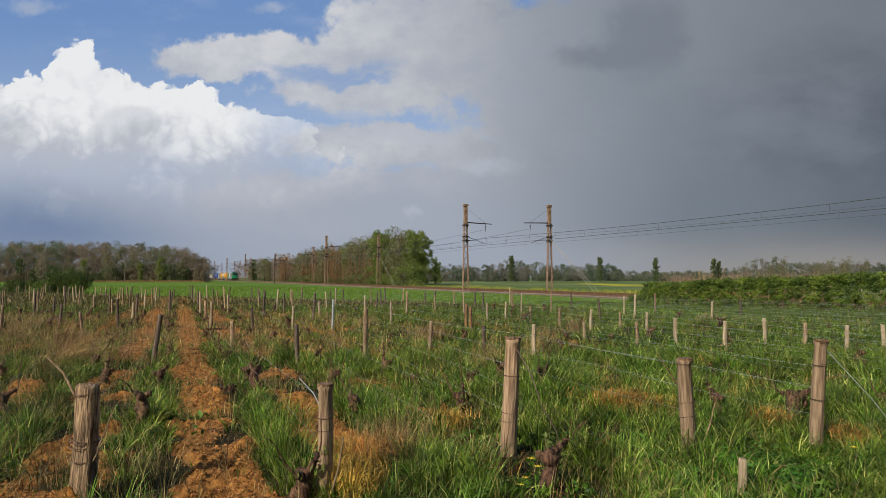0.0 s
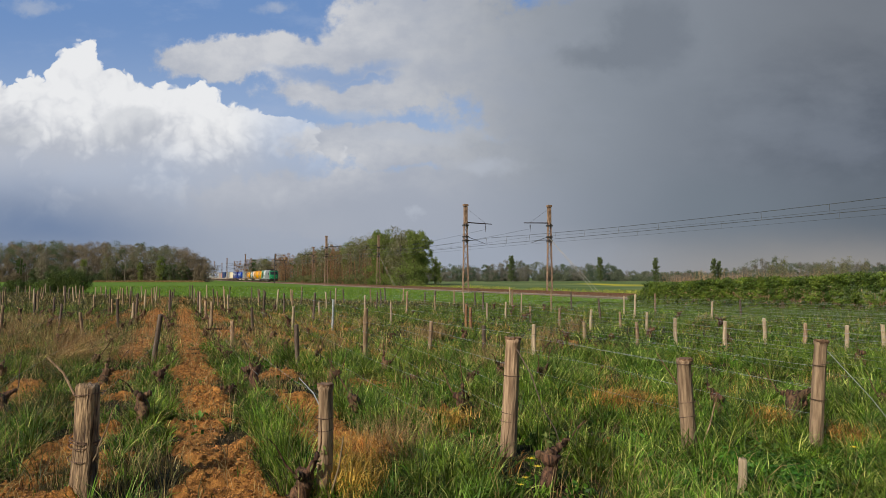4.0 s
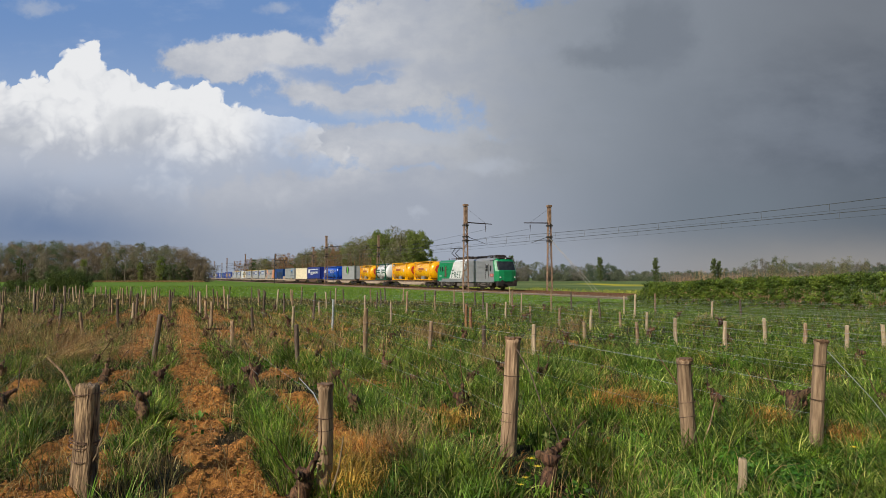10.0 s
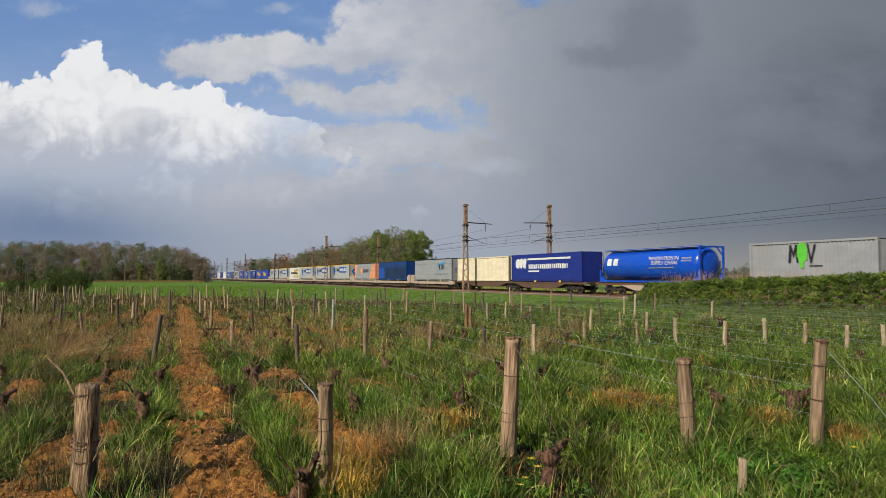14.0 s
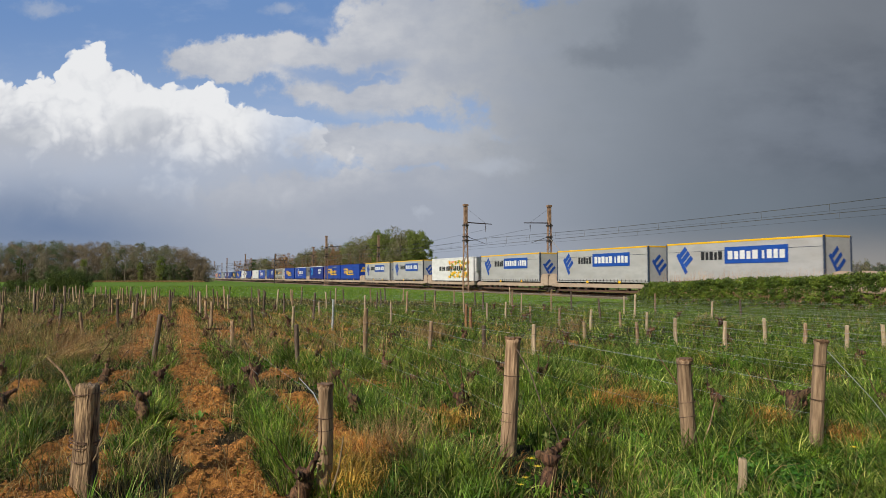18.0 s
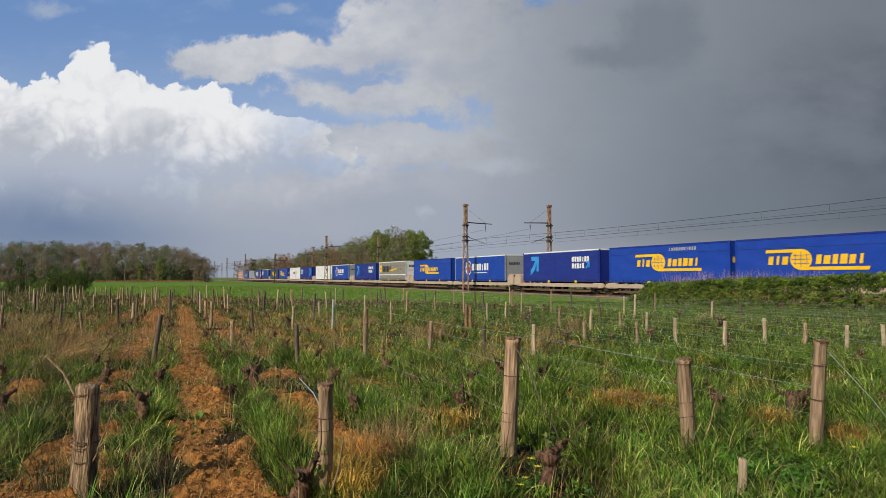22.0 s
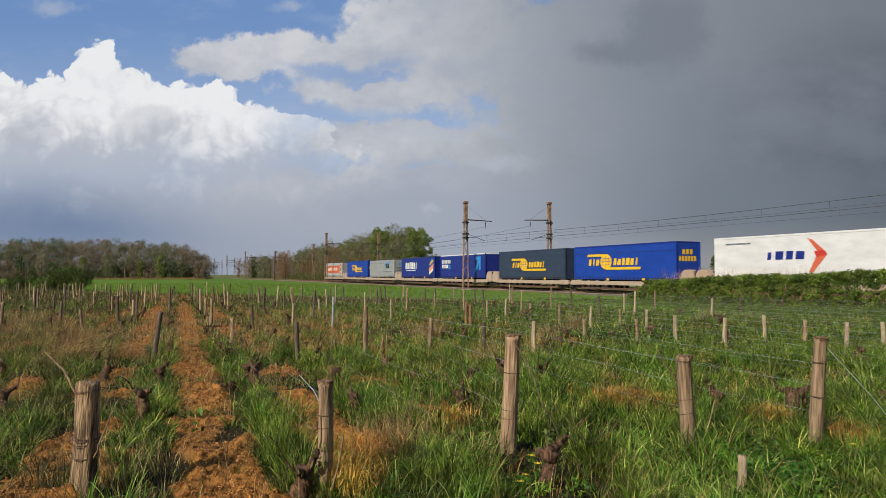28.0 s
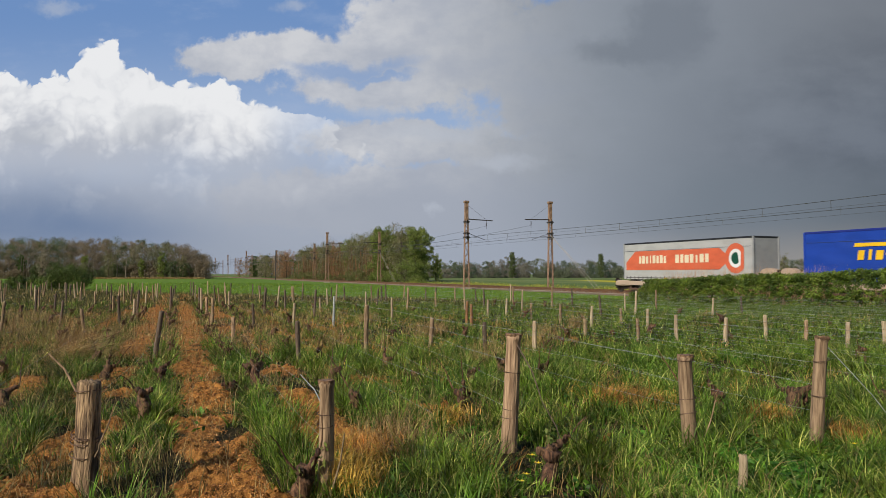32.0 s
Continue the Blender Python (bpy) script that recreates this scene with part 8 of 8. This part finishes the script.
def weeds():
    rng = np.random.RandomState(5)
    x, y = sow(rng, 2200, 2.9, 9, lambda a, b: np.clip((a + 1.0) / 2, 0, 1) * np.clip((7.5 - b) / 3, 0, 1) * np.clip(0.4 + 1.5 * fbm(a, b, 0.8, 2, 70), 0, 1))
    c = np.stack([x, y, ground_z(x, y) + 0.05], 1)
    lay("weeds", leaf_cloud("weeds", c, np.full(len(c), 0.09), 13, 0.024, M_WEED, rng, 1.5), "low broad-leaved weeds and clover")
    x, y = rng.uniform(2.4, 4.3, 620), rng.uniform(4.4, 6.3, 620)
    c = np.stack([x, y, ground_z(x, y) + 0.07], 1)
    lay("weeds", leaf_cloud("weeds", c, np.full(len(c), 0.10), 14, 0.024, M_WEED, rng, 1.5), "patch of fresh clover in the near grass")
    x, y = rng.uniform(2.9, 4.4, 330), rng.uniform(4.4, 6.4, 330)
    lay("grass", tussocks("grass", x, y, 26, rng.uniform(0.18, 0.42, 330), (0.006, 0.012), 5, M_GRASS, rng), "green grass tussocks round the leaning post")
    x, y = sow(rng, 2600, 5, 18, lambda a, b: vineyard(a, b) * (1 - soil_mask(a, b)) * np.clip(0.3 + 1.2 * fbm(a, b, 1.5, 2, 71), 0, 1))
    c = np.stack([x, y, ground_z(x, y) + 0.06], 1)
    lay("weeds", leaf_cloud("weeds", c, np.full(len(c), 0.12), 11, 0.028, M_WEED, rng, 1.3), "scattered green weeds among the vines")


weeds()


def clods():
    """Loose lumps of earth on the bare soil."""
    rng = np.random.RandomState(9)
    def bare(a, b):
        return np.clip(soil_mask(a, b) * 1.4, 0, 1)
    x, y = sow(rng, 150000, 4.0, 8.5, bare)
    x1, y1 = sow(rng, 130000, 8.5, 16, bare)
    near, mid = len(x), len(x) + len(x1)
    x2, y2 = sow(rng, 60000, 16, 34, bare)
    x, y = np.concatenate([x, x1]), np.concatenate([y, y1])
    x, y = np.concatenate([x, x2]), np.concatenate([y, y2])
    k = len(x)
    octa = np.array([(1, 0, 0), (-1, 0, 0), (0, 1, 0), (0, -1, 0), (0, 0, 1), (0, 0, -1)])
    tri = np.array([(0, 2, 4), (2, 1, 4), (1, 3, 4), (3, 0, 4), (2, 0, 5), (1, 2, 5), (3, 1, 5), (0, 3, 5)])
    r = 0.003 + 0.009 * rng.rand(k) ** 2 + 0.016 * (rng.rand(k) > 0.96) * rng.rand(k)
    r[near:mid] += 0.004
    r[mid:] = r[mid:] * 1.4 + 0.008
    turn = rng.normal(size=(k, 3, 3))
    turn, _ = np.linalg.qr(turn)
    v = octa[None] * r[:, None, None] * rng.uniform(0.6, 1.4, (k, 6, 1))
    v = np.einsum("kij,klj->kli", turn, v) * (1, 1, 0.75)
    z = ground_z(x, y) + soil_mask(x, y) * soil_relief(x, y)
    v = v + np.stack([x, y, z - r * 0.1], 1)[:, None]
    flip = np.linalg.det(turn) < 0
    f = np.where(flip[:, None, None], tri[None, :, ::-1], tri[None]) + 6 * np.arange(k)[:, None, None]
    m = surf("crumbly red-brown earth", srgb(116, 76, 36), srgb(202, 140, 72), 14.0, 0.98, island=0.16, bump=0.4, bump_scale=60)
    lay("soil_clods", raw_mesh("soil_clods", v.reshape(-1, 3), f.reshape(-1, 3), m), "crumbly red-brown clods of turned earth")


clods()

M_PETAL = surf("yellow petals", srgb(236, 200, 20), srgb(250, 220, 60), 30, 0.6)


def dandelion(x, y, h):
    z = float(ground_z(np.array([x]), np.array([y]))[0])
    t = thing("dandelion", pose(x, y, z), "small yellow dandelion in the grass", "flower", "dandelions")
    part("stalk", rod(B(), (0, 0, 0), (0.01, 0, h), 0.003, seg=5), M_WEED, t)
    bm = B()
    for i in range(18):
        a = i * 2.4
        p, r = Vector((0.01, 0, h)), 0.012 + 0.010 * (i % 3)
        q = p + Vector((math.cos(a) * r, math.sin(a) * r, 0.008))
        w = Vector((-math.sin(a), math.cos(a), 0)) * 0.004
        bm.faces.new([bm.verts.new(v) for v in (p, q - w, q + w)])
    part("bloom", bm, M_PETAL, t)


for x, y, h in ((0.66, 5.15, 0.22), (0.70, 5.08, 0.18), (0.60, 5.0, 0.12), (3.4, 5.6, 0.2), (0.55, 4.9, 0.1)):
    dandelion(x, y, h)

# ---- the hedge beside the line
M_HEDGE = surf("broad green hedge leaves", srgb(62, 83, 18), srgb(118, 138, 44), 1.2, 0.6, island=0.35, translucent=0.2)
M_HSTEM = surf("reddish dry stems", srgb(160, 126, 94), srgb(200, 166, 128), 2.0, 0.9, island=0.3)


def hedge():
    rng = np.random.RandomState(14)
    t = thing("hedge", None, "dense broad-leaved green hedge beside the railway", "hedge")
    k = 7600
    s = rng.uniform(-14, 38.2, k)
    front = rng.rand(k) < 0.6
    d = np.where(front, rng.uniform(31.6, 32.1, k), rng.uniform(31.8, 34.6, k))
    top = 1.46 + (37.5 - s) / 17.5 * 0.60
    top = np.clip(top, 1.2, 2.15) * (1 + 0.06 * fbm(s, d, 2.0, 2, 2))
    edge = np.clip((37.8 - s) / 1.2, 0.35, 1)
    z = -0.28 + top * edge * np.where(front, rng.rand(k), 0.75 + 0.25 * rng.rand(k))
    c = np.outer(s, U[:]) + np.outer(d, N[:])
    c[:, 2] = z
    part_of("foliage", leaf_cloud("foliage", c, np.full(k, 0.18), 30, 0.05, M_HEDGE, rng, 1.1), t)
    bm = B()
    for i in range(220):
        j = rng.randint(k)
        rod(bm, (c[j, 0], c[j, 1], -0.3), (c[j, 0] + rng.normal() * 0.1, c[j, 1] + rng.normal() * 0.1, z[j]), 0.012, 0.006, 4, False)
    tagged(part("stem_mass", bm, M_BARK, t), kind="stuff")
    s = np.concatenate([rng.uniform(25, 37.6, 620), rng.uniform(-10, 27, 220)])
    d = rng.uniform(34.0, 36.0, len(s))
    p = np.outer(s, U[:]) + np.outer(d, N[:])
    p[:, 2] = -0.3
    p = np.repeat(p, 3, 0) + rng.normal(size=(len(p) * 3, 3)) * (0.12, 0.12, 0)
    n = len(p)
    lay("dry_stems", blades("dry_stems", p, rng.uniform(1.3, 2.6, n), rng.uniform(0.012, 0.026, n), rng.uniform(0.05, 0.45, n), 4, M_HSTEM, rng), "reddish dry stems standing behind the hedge")


hedge()

# ---- a far house and signs of the village
M_WALL = surf("cream plaster", srgb(206, 196, 178), srgb(226, 216, 200), 2.0, 0.9)
M_TILE = surf("brown roof tiles", srgb(112, 72, 56), srgb(140, 96, 76), 3.0, 0.9)


def house(x, y, w, d, h, turn):
    t = thing("house", pose(x, y, -0.3, 0, 0, turn), "small cream house with brown tiled roof", "house")
    part("wall", box(B(), -w / 2, w / 2, -d / 2, d / 2, 0, h), M_WALL, t)
    bm = B()
    flat(bm, [(-w / 2 - 0.3, h), (w / 2 + 0.3, h), (0, h + w * 0.42)], -d / 2 - 0.3, d / 2 + 0.3)
    part("roof", bm, M_TILE, t)
    for xx in (-w / 4, w / 4):
        part("window", box(B(), xx - 0.5, xx + 0.5, -d / 2 - 0.03, -d / 2 + 0.02, 1.0, 2.2), M_GLASS, t)


house(151, 420, 6, 8, 2.0, 0)


def motions():
    """Keys everything that moves: the drifting sky and every vehicle of the train."""
    for ob, rows in MOVES:
        walk(ob, rows)


motions()
